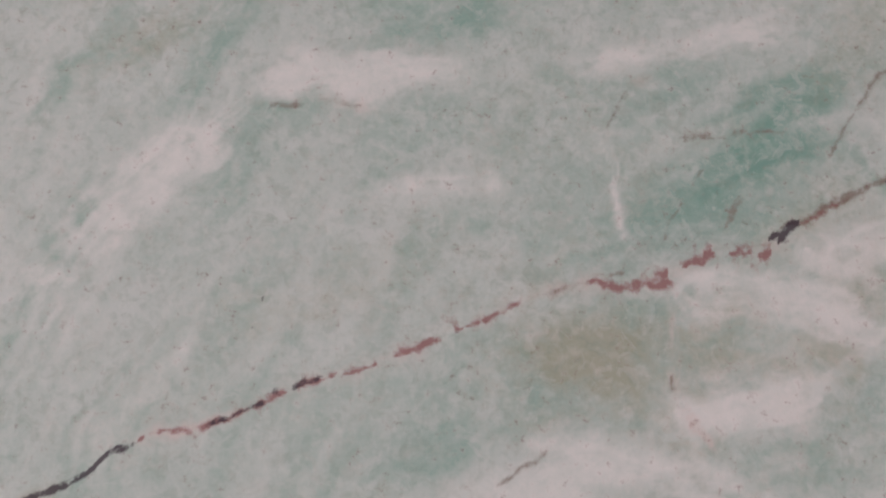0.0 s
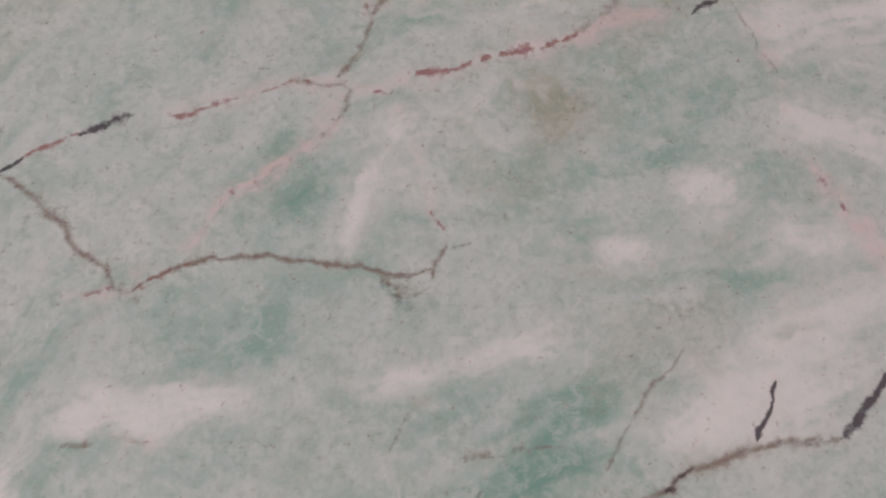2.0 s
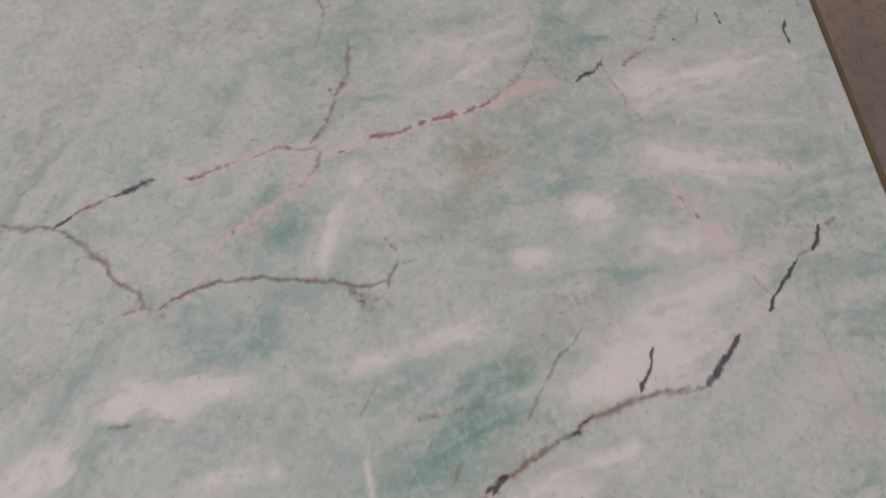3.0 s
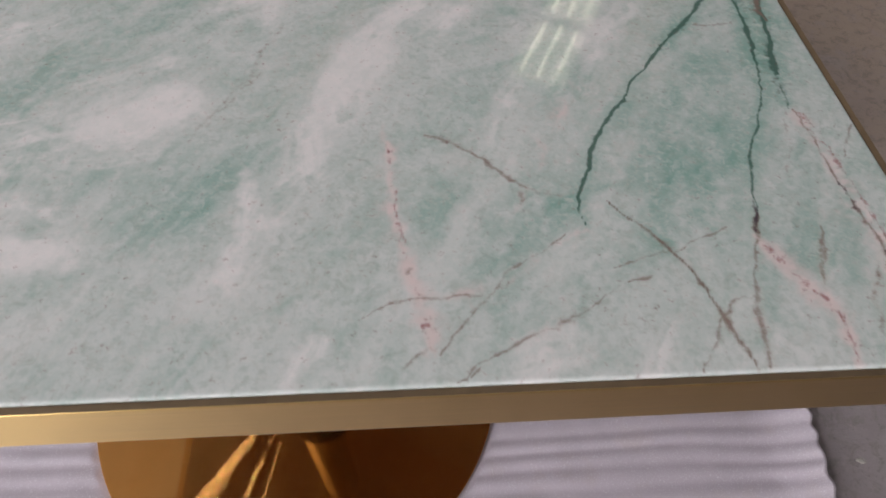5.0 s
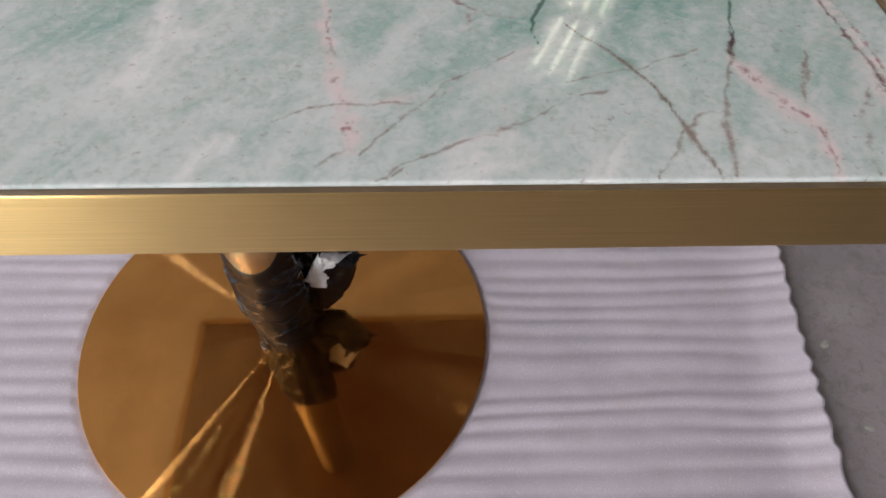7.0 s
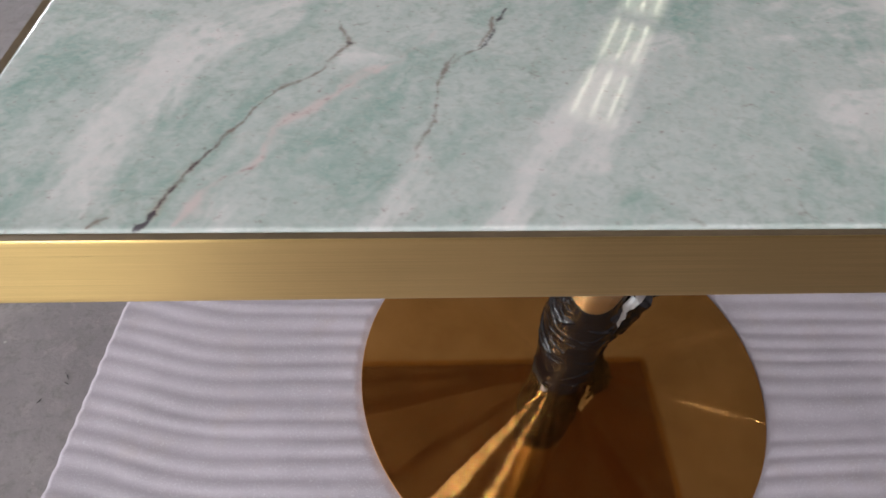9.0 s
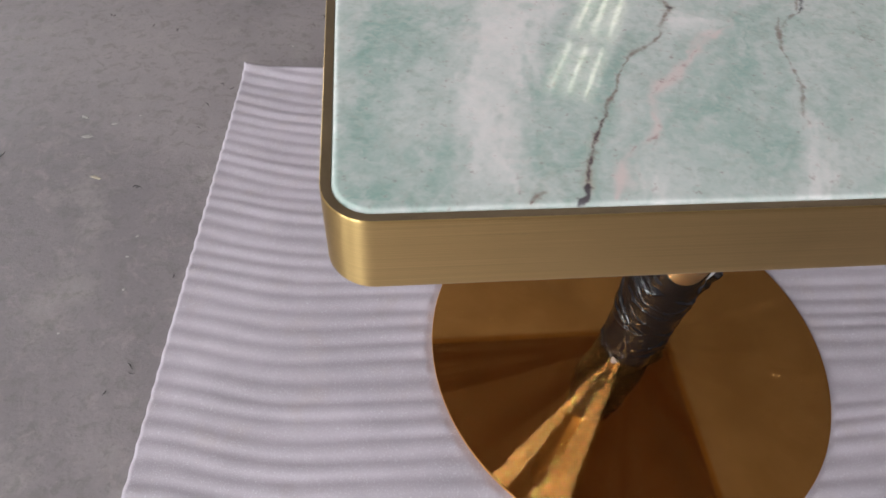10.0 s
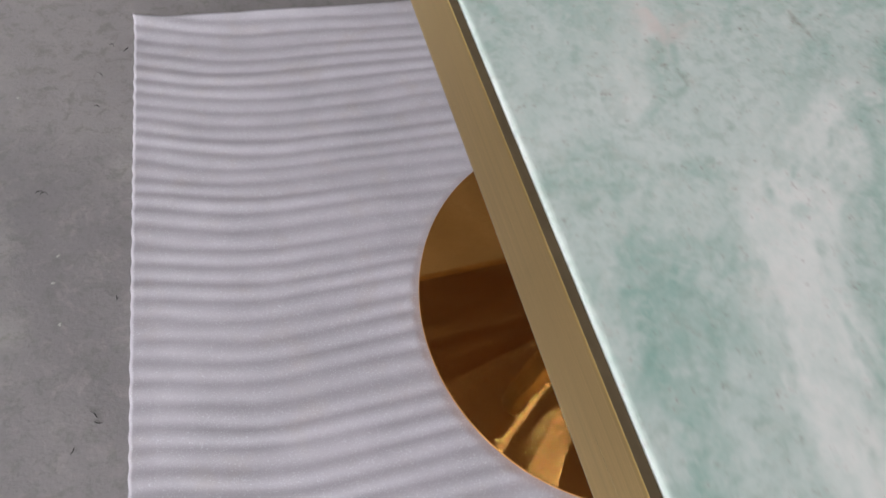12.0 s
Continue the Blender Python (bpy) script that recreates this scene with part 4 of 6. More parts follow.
    p.vein("brown", 0.8, 0.5, (0.3646, 0.0317), (0.3664, 0.0242), (0.3628, 0.0115), broken=0.7)
    p.vein("pink", 4.8, 0.9, (0.3964, 0.1658), (0.4006, 0.1449), (0.4033, 0.1220), (0.4064, 0.1028), (0.4067, 0.0850), (0.4069, 0.0684), (0.4070, 0.0495), (0.4116, 0.0364), (0.4165, 0.0212), broken=0.4)
    p.vein("white", 3.4, 0.7, (0.4021, 0.1402), (0.4064, 0.1028), (0.4069, 0.0684), (0.4127, 0.0333), broken=0.2)
    p.vein("brown", 1.2, 0.9, (0.3964, 0.1658), (0.4006, 0.1402), (0.4003, 0.1113), (0.4018, 0.0832), (0.4045, 0.0659), (0.4030, 0.0463), (0.4039, 0.0305), (0.4078, 0.0171), (0.4122, 0.0121), broken=0.4)
    p.vein("brown", 1.0, 0.6, (0.4001, 0.1621), (0.4061, 0.1472), (0.4082, 0.1153), (0.4067, 0.0850), (0.4088, 0.0665), (0.4118, 0.0577), (0.4162, 0.0410), (0.4185, 0.0270), broken=0.6)
    p.vein("red", 2.1, 0.7, (0.3974, 0.1637), (0.4019, 0.1487), broken=0.7)
    p.vein("red", 1.6, 0.6, (0.4051, 0.0673), (0.4070, 0.0495), broken=0.7)
    p.blot("warm", 0.7, 0.414, 0.028, 0.008, 0.006, -29)
    p.vein("brown", 0.9, 0.75, (0.3772, 0.0802), (0.3700, 0.0641), (0.3660, 0.0468), broken=0.3)
    p.vein("brown", 0.9, 0.6, (0.3955, 0.0565), (0.3878, 0.0403), (0.3839, 0.0251), (0.3795, 0.0068), broken=0.7)
    p.vein("brown", 1.2, 0.7, (0.4293, 0.1529), (0.4189, 0.1397), (0.4126, 0.1270), broken=0.3)
    p.vein("brown", 1.0, 0.95, (0.2714, 0.1024), (0.2784, 0.0924), (0.2887, 0.0790), (0.2972, 0.0663), (0.3030, 0.0559), (0.3070, 0.0444), (0.3095, 0.0329), (0.3130, 0.0216), (0.3180, 0.0056), broken=0.15)
    p.vein("deep", 1.1, 0.6, (0.2714, 0.1024), (0.2784, 0.0924), (0.2887, 0.0790), (0.2972, 0.0663), (0.3030, 0.0559), (0.3070, 0.0444), (0.3095, 0.0329))
    p.vein("brown", 0.8, 0.8, (0.3093, 0.0320), (0.3029, 0.0190), (0.2943, 0.0056), broken=0.5)
    p.vein("brown", 0.8, 0.7, (0.3105, 0.0319), (0.3196, 0.0393), (0.3303, 0.0421), broken=0.3)
    p.vein("brown", 0.8, 0.75, (0.3275, 0.0834), (0.3151, 0.0764), (0.3004, 0.0697), (0.2869, 0.0673), (0.2733, 0.0635), (0.2624, 0.0588), broken=0.4)
    p.vein("brown", 0.8, 0.75, (0.2825, 0.0558), (0.2716, 0.0503), (0.2608, 0.0442), (0.2477, 0.0354), (0.2330, 0.0299), (0.2186, 0.0246), (0.2023, 0.0167), (0.1912, 0.0103), broken=0.5)
    p.vein("brown", 0.9, 0.9, (0.2831, 0.0562), (0.2770, 0.0534), (0.2721, 0.0506))
    p.vein("brown", 0.8, 0.85, (0.1979, 0.0120), (0.1924, 0.0090), (0.1865, 0.0063), broken=0.2)
    p.vein("pink", 1.5, 0.5, (0.2571, 0.0836), (0.2447, 0.0803), (0.2351, 0.0733), (0.2244, 0.0650), (0.2141, 0.0586), (0.2066, 0.0475), broken=0.4)
    p.vein("brown", 0.8, 0.75, (0.2462, 0.0813), (0.2364, 0.0733), (0.2244, 0.0650), (0.2141, 0.0586), (0.2066, 0.0475), (0.1947, 0.0371), (0.1858, 0.0256), (0.1805, 0.0174), broken=0.5)
    p.vein("brown", 0.8, 0.75, (0.1445, 0.0380), (0.1558, 0.0428), (0.1724, 0.0460), (0.1846, 0.0459), (0.2066, 0.0475), broken=0.3)
    p.vein("pink", 2.1, 0.55, (0.1551, 0.1605), (0.1578, 0.1327), (0.1621, 0.1034), (0.1682, 0.0806), (0.1707, 0.0666), (0.1706, 0.0533), (0.1741, 0.0407), (0.1760, 0.0259), (0.1773, 0.0148), (0.1747, 0.0056), broken=0.6)
    p.vein("white", 1.8, 0.6, (0.1578, 0.1327), (0.1642, 0.0956), (0.1699, 0.0700), (0.1723, 0.0469), (0.1762, 0.0231), broken=0.4)
    p.vein("red", 1.0, 0.6, (0.1565, 0.1463), (0.1585, 0.1349), (0.1662, 0.0880), (0.1697, 0.0717), broken=0.9)
    p.vein("red", 1.1, 0.8, (0.1743, 0.0318), (0.1765, 0.0317))
    p.vein("brown", 1.2, 0.7, (0.1675, 0.0593), (0.1696, 0.0639), broken=0.3)
    p.vein("brown", 0.8, 0.6, (0.1651, 0.0130), (0.1725, 0.0177), (0.1803, 0.0207), broken=0.5)
    p.vein("pink", 1.7, 0.4, (0.2284, 0.1096), (0.2239, 0.0978), (0.2170, 0.0884), broken=0.4)
    p.vein("brown", 1.0, 0.5, (0.2284, 0.1096), (0.2245, 0.0978), broken=0.5)
    p.vein("red", 0.8, 0.6, (0.1132, 0.0363), (0.1142, 0.0360))
    p.vein("brown", 1.2, 0.4, (0.0843, 0.2038), (0.0731, 0.1825), (0.0627, 0.1627), (0.0566, 0.1525), broken=0.3)
    p.vein("pink", 2.8, 0.35, (0.2619, 0.1705), (0.2485, 0.1583), (0.2426, 0.1350), broken=0.4)
    p.blot("white", 0.85, 0.143, 0.192, 0.029, 0.017, 52)
    p.blot("white", 0.6, 0.121, 0.150, 0.015, 0.011, 47)
    p.blot("white", 0.6, 0.037, 0.171, 0.040, 0.016, 12)
    p.blot("white", 0.4, 0.088, 0.098, 0.015, 0.007, 77)
    p.blot("white", 0.4, 0.191, 0.099, 0.017, 0.009, 61)
    p.blot("white", 0.75, 0.118, 0.016, 0.016, 0.008, 48)
    p.blot("white", 0.75, 0.222, 0.009, 0.011, 0.005, 25)
    p.blot("white", 0.6, 0.271, 0.010, 0.016, 0.009, 32)
    p.blot("white", 0.4, 0.226, 0.155, 0.023, 0.007, 75)
    p.blot("white", 0.5, 0.349, 0.026, 0.013, 0.007, -70)
    p.blot("white", 0.4, 0.312, 0.010, 0.009, 0.005, 21)
    p.blot("green", 0.35, 0.234, 0.039, 0.032, 0.010, 25)
    p.blot("green", 0.35, 0.249, 0.118, 0.028, 0.014, 53)
    p.blot("green", 0.35, 0.381, 0.024, 0.020, 0.011, -34)
    p.blot("green", 0.4, 0.345, 0.128, 0.041, 0.015, -96)
    p.blot("green", 0.35, 0.205, 0.014, 0.014, 0.010, 15)
    p.blot("green", 0.25, 0.076, 0.095, 0.036, 0.020, 24)
    p.blot("white", 0.95, 0.139, 0.208, 0.030, 0.013, 60)
    p.blot("white", 0.7, 0.114, 0.141, 0.017, 0.008, 66)
    p.blot("white", 0.75, 0.078, 0.284, 0.024, 0.016, 6)
    p.blot("white", 0.85, 0.022, 0.174, 0.029, 0.016, 18)
    p.blot("white", 0.6, -0.019, 0.150, 0.029, 0.013, 6)
    p.blot("white", 0.8, -0.039, 0.080, 0.032, 0.012, 6)
    p.blot("white", 0.6, -0.038, 0.106, 0.032, 0.007, 4)
    p.blot("white", 0.6, -0.116, 0.162, 0.035, 0.007, 35)
    p.blot("white", 0.6, -0.088, 0.236, 0.024, 0.006, 29)
    p.blot("white", 0.6, 0.298, 0.235, 0.023, 0.011, 53)
    p.blot("white", 0.5, 0.087, 0.097, 0.025, 0.004, -90)
    p.blot("white", 0.6, 0.162, 0.265, 0.023, 0.008, 14)
    p.blot("white", 0.4, 0.219, 0.146, 0.019, 0.005, -87)
    p.blot("white", 0.4, 0.211, 0.291, 0.025, 0.010, 13)
    p.blot("white", 0.4, 0.204, 0.265, 0.021, 0.009, 65)
    p.blot("white", 0.5, -0.147, 0.129, 0.015, 0.010, 48)
    p.blot("green", 0.3, 0.320, 0.141, 0.028, 0.022, -63)
    p.blot("green", 0.3, 0.199, 0.110, 0.030, 0.013, 5)
    p.blot("green", 0.3, -0.004, 0.238, 0.044, 0.025, 5)
    p.blot("green", 0.3, 0.050, 0.123, 0.033, 0.019, 56)
    p.blot("warm", 0.4, 0.095, 0.335, 0.038, 0.020, 6)
    # left front
    p.vein("dark", 0.9, 0.95, (-0.3490, 0.0042), (-0.3460, 0.0075), (-0.3432, 0.0137), broken=0.15)
    p.vein("brown", 0.9, 0.95, (-0.3441, 0.0112), (-0.3394, 0.0241), (-0.3353, 0.0351), (-0.3335, 0.0439), (-0.3264, 0.0554), (-0.3196, 0.0629), (-0.3132, 0.0756), broken=0.15)
    p.vein("dark", 0.8, 0.7, (-0.3432, 0.0137), (-0.3394, 0.0241), (-0.3353, 0.0351), (-0.3335, 0.0439), (-0.3264, 0.0554), broken=0.3)
    p.vein("brown", 1.0, 0.9, (-0.3132, 0.0756), (-0.3068, 0.0840), (-0.3004, 0.0905), (-0.2911, 0.0996), (-0.2874, 0.1099), (-0.2819, 0.1198), (-0.2839, 0.1274), (-0.2879, 0.1375), broken=0.4)
    p.vein("dark", 1.2, 0.7, (-0.2831, 0.1202), (-0.2811, 0.1203))
    p.vein("pink", 1.2, 0.8, (-0.3349, 0.0051), (-0.3320, 0.0112), (-0.3287, 0.0227), (-0.3214, 0.0309), (-0.3131, 0.0352), (-0.3094, 0.0425), (-0.3069, 0.0581), (-0.2971, 0.0681), (-0.2893, 0.0769), (-0.2784, 0.0881), (-0.2617, 0.1021), (-0.2559, 0.1062), broken=0.2)
    p.vein("red", 0.8, 0.55, (-0.3287, 0.0227), (-0.3214, 0.0309), (-0.3131, 0.0352), (-0.3088, 0.0425), broken=0.5)
    p.vein("red", 0.8, 0.4, (-0.3069, 0.0581), (-0.2971, 0.0681), (-0.2893, 0.0769), (-0.2784, 0.0881), broken=0.6)
    p.vein("brown", 0.9, 0.4, (-0.3004, 0.0905), (-0.2949, 0.0871), (-0.2891, 0.0868), broken=0.4)
    p.vein("brown", 1.1, 0.85, (-0.2103, 0.1431), (-0.2144, 0.1311), (-0.2202, 0.1188), broken=0.2)
    p.vein("brown", 1.3, 0.8, (-0.2343, 0.1017), (-0.2397, 0.0897), broken=0.3)
    p.vein("brown", 0.8, 0.4, (-0.2395, 0.0897), (-0.2413, 0.0756), (-0.2431, 0.0635), (-0.2451, 0.0504), broken=0.4)
    p.vein("brown", 0.8, 0.65, (-0.3651, 0.0062), (-0.3626, 0.0086), (-0.3584, 0.0100), broken=0.4)
    p.vein("dark", 1.2, 0.75, (-0.2038, 0.1517), (-0.2099, 0.1384), (-0.2146, 0.1259), (-0.2193, 0.1178), broken=0.3)
    p.vein("brown", 1.1, 0.5, (-0.2193, 0.1178), (-0.2278, 0.1103), (-0.2347, 0.1014), broken=0.3)
    p.vein("brown", 1.0, 0.7, (-0.2342, 0.1027), (-0.2388, 0.0941), (-0.2404, 0.0859), (-0.2425, 0.0703), (-0.2449, 0.0524), broken=0.4)
    p.vein("pink", 1.4, 0.6, (-0.2360, 0.1354), (-0.2432, 0.1231), (-0.2539, 0.1113), (-0.2691, 0.1001), (-0.2834, 0.0867), broken=0.3)
    p.vein("red", 0.8, 0.5, (-0.2360, 0.1354), (-0.2432, 0.1231), (-0.2539, 0.1113), broken=0.6)
    p.vein("brown", 1.1, 0.3, (-0.1789, 0.1442), (-0.1906, 0.1215), (-0.2027, 0.0882), broken=0.4)
    p.vein("brown", 1.0, 0.7, (-0.2310, 0.1119), (-0.2398, 0.0897), (-0.2426, 0.0689), (-0.2462, 0.0484), (-0.2493, 0.0400), broken=0.4)
    p.vein("brown", 1.2, 0.5, (-0.1502, 0.0069), (-0.1463, 0.0058), (-0.1440, 0.0044), broken=0.3)
    p.vein("brown", 1.0, 0.5, (-0.1012, 0.0071), (-0.0988, 0.0052), broken=0.3)
    p.vein("brown", 0.8, 0.4, (-0.1056, 0.0172), (-0.1056, 0.0044), broken=0.3)
    p.blot("white", 0.5, -0.370, 0.076, 0.028, 0.011, 71)
    p.blot("white", 0.55, -0.348, 0.110, 0.023, 0.010, 39)
    p.blot("white", 0.45, -0.376, 0.043, 0.023, 0.008, 73)
    p.blot("white", 0.5, -0.366, 0.022, 0.008, 0.005, 48)
    p.blot("white", 0.4, -0.382, 0.013, 0.012, 0.007, 36)
    p.blot("pink", 0.3, -0.371, 0.034, 0.015, 0.007, 75)
    p.blot("warm", 0.35, -0.360, 0.015, 0.013, 0.007, 55)
    p.blot("white", 0.85, -0.199, 0.034, 0.036, 0.008, 62)
    p.blot("white", 0.75, -0.157, 0.083, 0.037, 0.011, 37)
    p.blot("white", 0.6, -0.174, 0.045, 0.017, 0.007, 55)
    p.blot("white", 0.65, -0.257, 0.014, 0.013, 0.006, 52)
    p.blot("white", 0.5, -0.245, 0.043, 0.009, 0.005, 66)
    p.blot("pink", 0.35, -0.298, 0.021, 0.007, 0.004, 53)
    p.blot("white", 0.45, -0.319, 0.011, 0.008, 0.005, 43)
    p.blot("white", 0.5, -0.275, 0.110, 0.013, 0.008, 28)
    p.blot("white", 0.35, -0.239, 0.015, 0.012, 0.005, 51)
    p.blot("green", 0.35, -0.421, 0.029, 0.020, 0.007, 93)
    p.blot("green", 0.35, -0.341, 0.071, 0.018, 0.011, 57)
    p.blot("green", 0.4, -0.296, 0.041, 0.020, 0.009, 42)
    p.blot("green", 0.35, -0.221, 0.063, 0.024, 0.009, 57)
    p.blot("green", 0.4, -0.338, 0.015, 0.012, 0.006, 58)
    p.blot("green", 0.3, -0.408, 0.104, 0.023, 0.013, 78)
    p.blot("green", 0.3, -0.282, 0.012, 0.013, 0.007, 30)
    p.blot("white", 0.6, -0.253, 0.025, 0.020, 0.006, 64)
    p.blot("white", 0.5, -0.226, 0.035, 0.018, 0.005, 56)
    p.blot("white", 0.7, -0.169, 0.083, 0.047, 0.011, 52)
    p.blot("white", 0.4, -0.177, 0.046, 0.017, 0.006, 59)
    p.blot("white", 0.45, -0.271, 0.110, 0.013, 0.008, -6)
    p.blot("white", 0.65, -0.169, 0.083, 0.026, 0.008, 45)
    p.blot("white", 0.65, -0.139, 0.114, 0.029, 0.007, 47)
    p.blot("white", 0.5, -0.043, 0.062, 0.026, 0.008, -78)
    p.blot("white", 0.35, 0.001, 0.077, 0.019, 0.006, -8)
    p.blot("white", 0.4, 0.092, 0.082, 0.028, 0.007, -99)
    p.blot("white", 0.3, -0.175, 0.047, 0.014, 0.005, 45)
    p.blot("green", 0.3, -0.107, 0.087, 0.031, 0.011, 23)
    p.blot("green", 0.3, 0.050, 0.118, 0.026, 0.014, -23)
    # left side
    p.vein("brown", 1.2, 0.6, (-0.2974, 0.2046), (-0.2966, 0.1951), (-0.2961, 0.1853), broken=0.2)
    p.vein("brown", 0.9, 0.5, (-0.3679, 0.1895), (-0.3635, 0.1841), (-0.3591, 0.1766), broken=0.6)
    p.vein("brown", 0.9, 0.35, (-0.3677, 0.1370), (-0.3581, 0.1290), (-0.3537, 0.1162), broken=0.5)
    p.vein("brown", 1.2, 0.35, (-0.2774, 0.1906), (-0.2663, 0.1812), broken=0.3)
    p.blot("white", 0.6, -0.346, 0.200, 0.021, 0.011, -78)
    p.blot("white", 0.6, -0.320, 0.156, 0.028, 0.011, 29)
    p.blot("white", 0.65, -0.355, 0.095, 0.022, 0.008, -83)
    p.blot("white", 0.4, -0.361, 0.123, 0.016, 0.007, -63)
    p.blot("white", 0.4, -0.423, 0.189, 0.027, 0.009, -99)
    p.blot("green", 0.35, -0.415, 0.135, 0.018, 0.008, 28)
    p.blot("green", 0.3, -0.409, 0.086, 0.021, 0.010, 32)
    p.blot("green", 0.35, -0.276, 0.190, 0.017, 0.012, 16)
    # more strokes of the far middle
    p.vein("brown", 1.1, 0.75, (-0.0856, 0.5351), (-0.0848, 0.5283), (-0.0784, 0.5245), (-0.0782, 0.5171), (-0.0828, 0.5135), (-0.0885, 0.5090), (-0.0939, 0.5032))
    p.vein("brown", 0.8, 0.5, (0.1613, 0.3929), (0.1572, 0.3883), (0.1537, 0.3812), broken=0.4)
    p.vein("brown", 0.8, 0.45, (0.1376, 0.3892), (0.1347, 0.3834), (0.1322, 0.3768), broken=0.4)
    p.blot("pink", 0.35, -0.007, 0.475, 0.024, 0.007, 26)
    p.blot("warm", 0.4, -0.048, 0.446, 0.021, 0.008, 25)
    p.blot("warm", 0.35, 0.037, 0.509, 0.031, 0.012, 29)
    p.blot("green", 0.35, -0.069, 0.517, 0.013, 0.009, 30)
    # pink and ochre stains along the forks
    p.blot("pink", 0.55, 0.226, 0.607, 0.021, 0.008, 24)
    p.blot("warm", 0.5, 0.236, 0.604, 0.030, 0.014, 27)
    p.vein("pink", 3.3, 0.6, (0.0430, 0.5141), (0.0507, 0.5224), (0.0623, 0.5293), (0.0741, 0.5405), (0.0862, 0.5506), (0.0936, 0.5613), broken=0.3)
    p.vein("pink", 2.1, 0.6, (0.0124, 0.5576), (0.0266, 0.5609), (0.0459, 0.5653), (0.0681, 0.5711), (0.0935, 0.5698), (0.1089, 0.5675), (0.1273, 0.5753), broken=0.3)
    p.vein("pink", 2.0, 0.6, (0.1273, 0.5753), (0.1488, 0.5816), (0.1708, 0.5881), (0.1905, 0.5934), (0.2079, 0.5988), broken=0.2)
    p.vein("pink", 3.8, 0.8, (0.3002, 0.5309), (0.3072, 0.5178), (0.3175, 0.5020), (0.3251, 0.4880), (0.3323, 0.4731), (0.3429, 0.4621), broken=0.2)
    p.vein("pink", 3.1, 0.6, (0.2724, 0.6240), (0.2826, 0.6136), (0.2845, 0.5907), (0.2909, 0.5777), (0.2911, 0.5563), broken=0.3)
    p.blot("warm", 0.6, 0.186, 0.561, 0.016, 0.008, -61)
    p.blot("pink", 0.4, 0.006, 0.595, 0.010, 0.004, 23)
    p.vein("pink", 1.4, 0.5, (0.0020, 0.4802), (0.0107, 0.4807), (0.0169, 0.4848), broken=0.3)
    p.vein("pink", 1.5, 0.6, (0.1294, 0.5120), (0.1316, 0.5042), broken=0.3)
    p.blot("pink", 0.45, 0.381, 0.370, 0.029, 0.018, -58)
    p.blot("white", 1.0, -0.041, 0.070, 0.033, 0.015, 18)
    p.blot("white", 0.9, 0.021, 0.169, 0.029, 0.016, 23)
    p.blot("white", 1.0, 0.139, 0.205, 0.034, 0.016, 68)
    p.blot("white", 0.9, 0.117, 0.140, 0.017, 0.009, 57)
    p.blot("white", 0.8, 0.300, 0.237, 0.026, 0.013, 46)
    p.blot("white", 0.8, 0.077, 0.284, 0.024, 0.014, 6)
    p.blot("white", 0.7, -0.372, 0.079, 0.020, 0.008, -100)
    p.blot("pink", 0.4, -0.371, 0.035, 0.016, 0.006, -84)
    p.blot("green", 0.5, 0.146, 0.365, 0.059, 0.046, -59)
    p.blot("white", 0.35, -0.063, 0.360, 0.061, 0.037, -60)
    p.blot("white", 0.3, -0.041, 0.126, 0.090, 0.064, -37)
    p.blot("pink", 0.3, 0.292, 0.128, 0.052, 0.022, 35)
    p.blot("white", 0.35, 0.285, 0.046, 0.062, 0.034, 26)
    p.blot("warm", 0.4, 0.286, 0.113, 0.026, 0.016, 43)
    p.blot("warm", 0.5, 0.419, 0.040, 0.015, 0.005, -99)
    p.blot("pink", 0.3, -0.364, 0.095, 0.028, 0.015, 59)
    p.blot("pink", 0.45, -0.352, 0.205, 0.012, 0.008, -82)
    p.blot("white", 0.6, -0.359, 0.112, 0.025, 0.012, -89)
    p.blot("white", 0.5, -0.313, 0.159, 0.018, 0.013, -61)
    # wide pink bands beside the corner, wisps and dark beads
    p.vein("pink", 6.2, 0.95, (0.4024, 0.1296), (0.4041, 0.1130), (0.4055, 0.0931), (0.4062, 0.0727))
    p.vein("pink", 4.7, 0.95, (0.4062, 0.0727), (0.4087, 0.0557), (0.4128, 0.0416))
    p.vein("pink", 7.5, 0.95, (0.4128, 0.0416), (0.4161, 0.0267), (0.4193, 0.0142))
    p.vein("pink", 3.4, 0.85, (0.3441, 0.0739), (0.3504, 0.0587), (0.3569, 0.0461), (0.3658, 0.0358))
    p.blot("warm", 0.8, 0.414, 0.032, 0.004, 0.003, -73)
    p.vein("dark", 1.8, 0.6, (0.4000, 0.1130), (0.4005, 0.1062), (0.4016, 0.0869), broken=0.5)
    p.vein("dark", 1.2, 0.6, (0.4041, 0.0670), (0.4042, 0.0504), (0.4045, 0.0417), (0.4082, 0.0300), broken=0.5)
    p.vein("red", 1.6, 0.7, (0.4100, 0.0594), (0.4102, 0.0503), broken=0.5)
    p.vein("pink", 2.6, 1.0, (0.1580, 0.1460), (0.1600, 0.1180), (0.1640, 0.0880), (0.1680, 0.0650), (0.1720, 0.0490), (0.1770, 0.0290), (0.1790, 0.0170), broken=0.3)
    p.vein("red", 0.8, 0.35, (0.1640, 0.0880), (0.1680, 0.0650), (0.1720, 0.0490), (0.1770, 0.0290), (0.1790, 0.0170), broken=0.8)
    p.vein("red", 2.6, 0.6, (0.4020, 0.1470), (0.4060, 0.1300), (0.4080, 0.1160), (0.4085, 0.0930), (0.4080, 0.0710), broken=0.5)
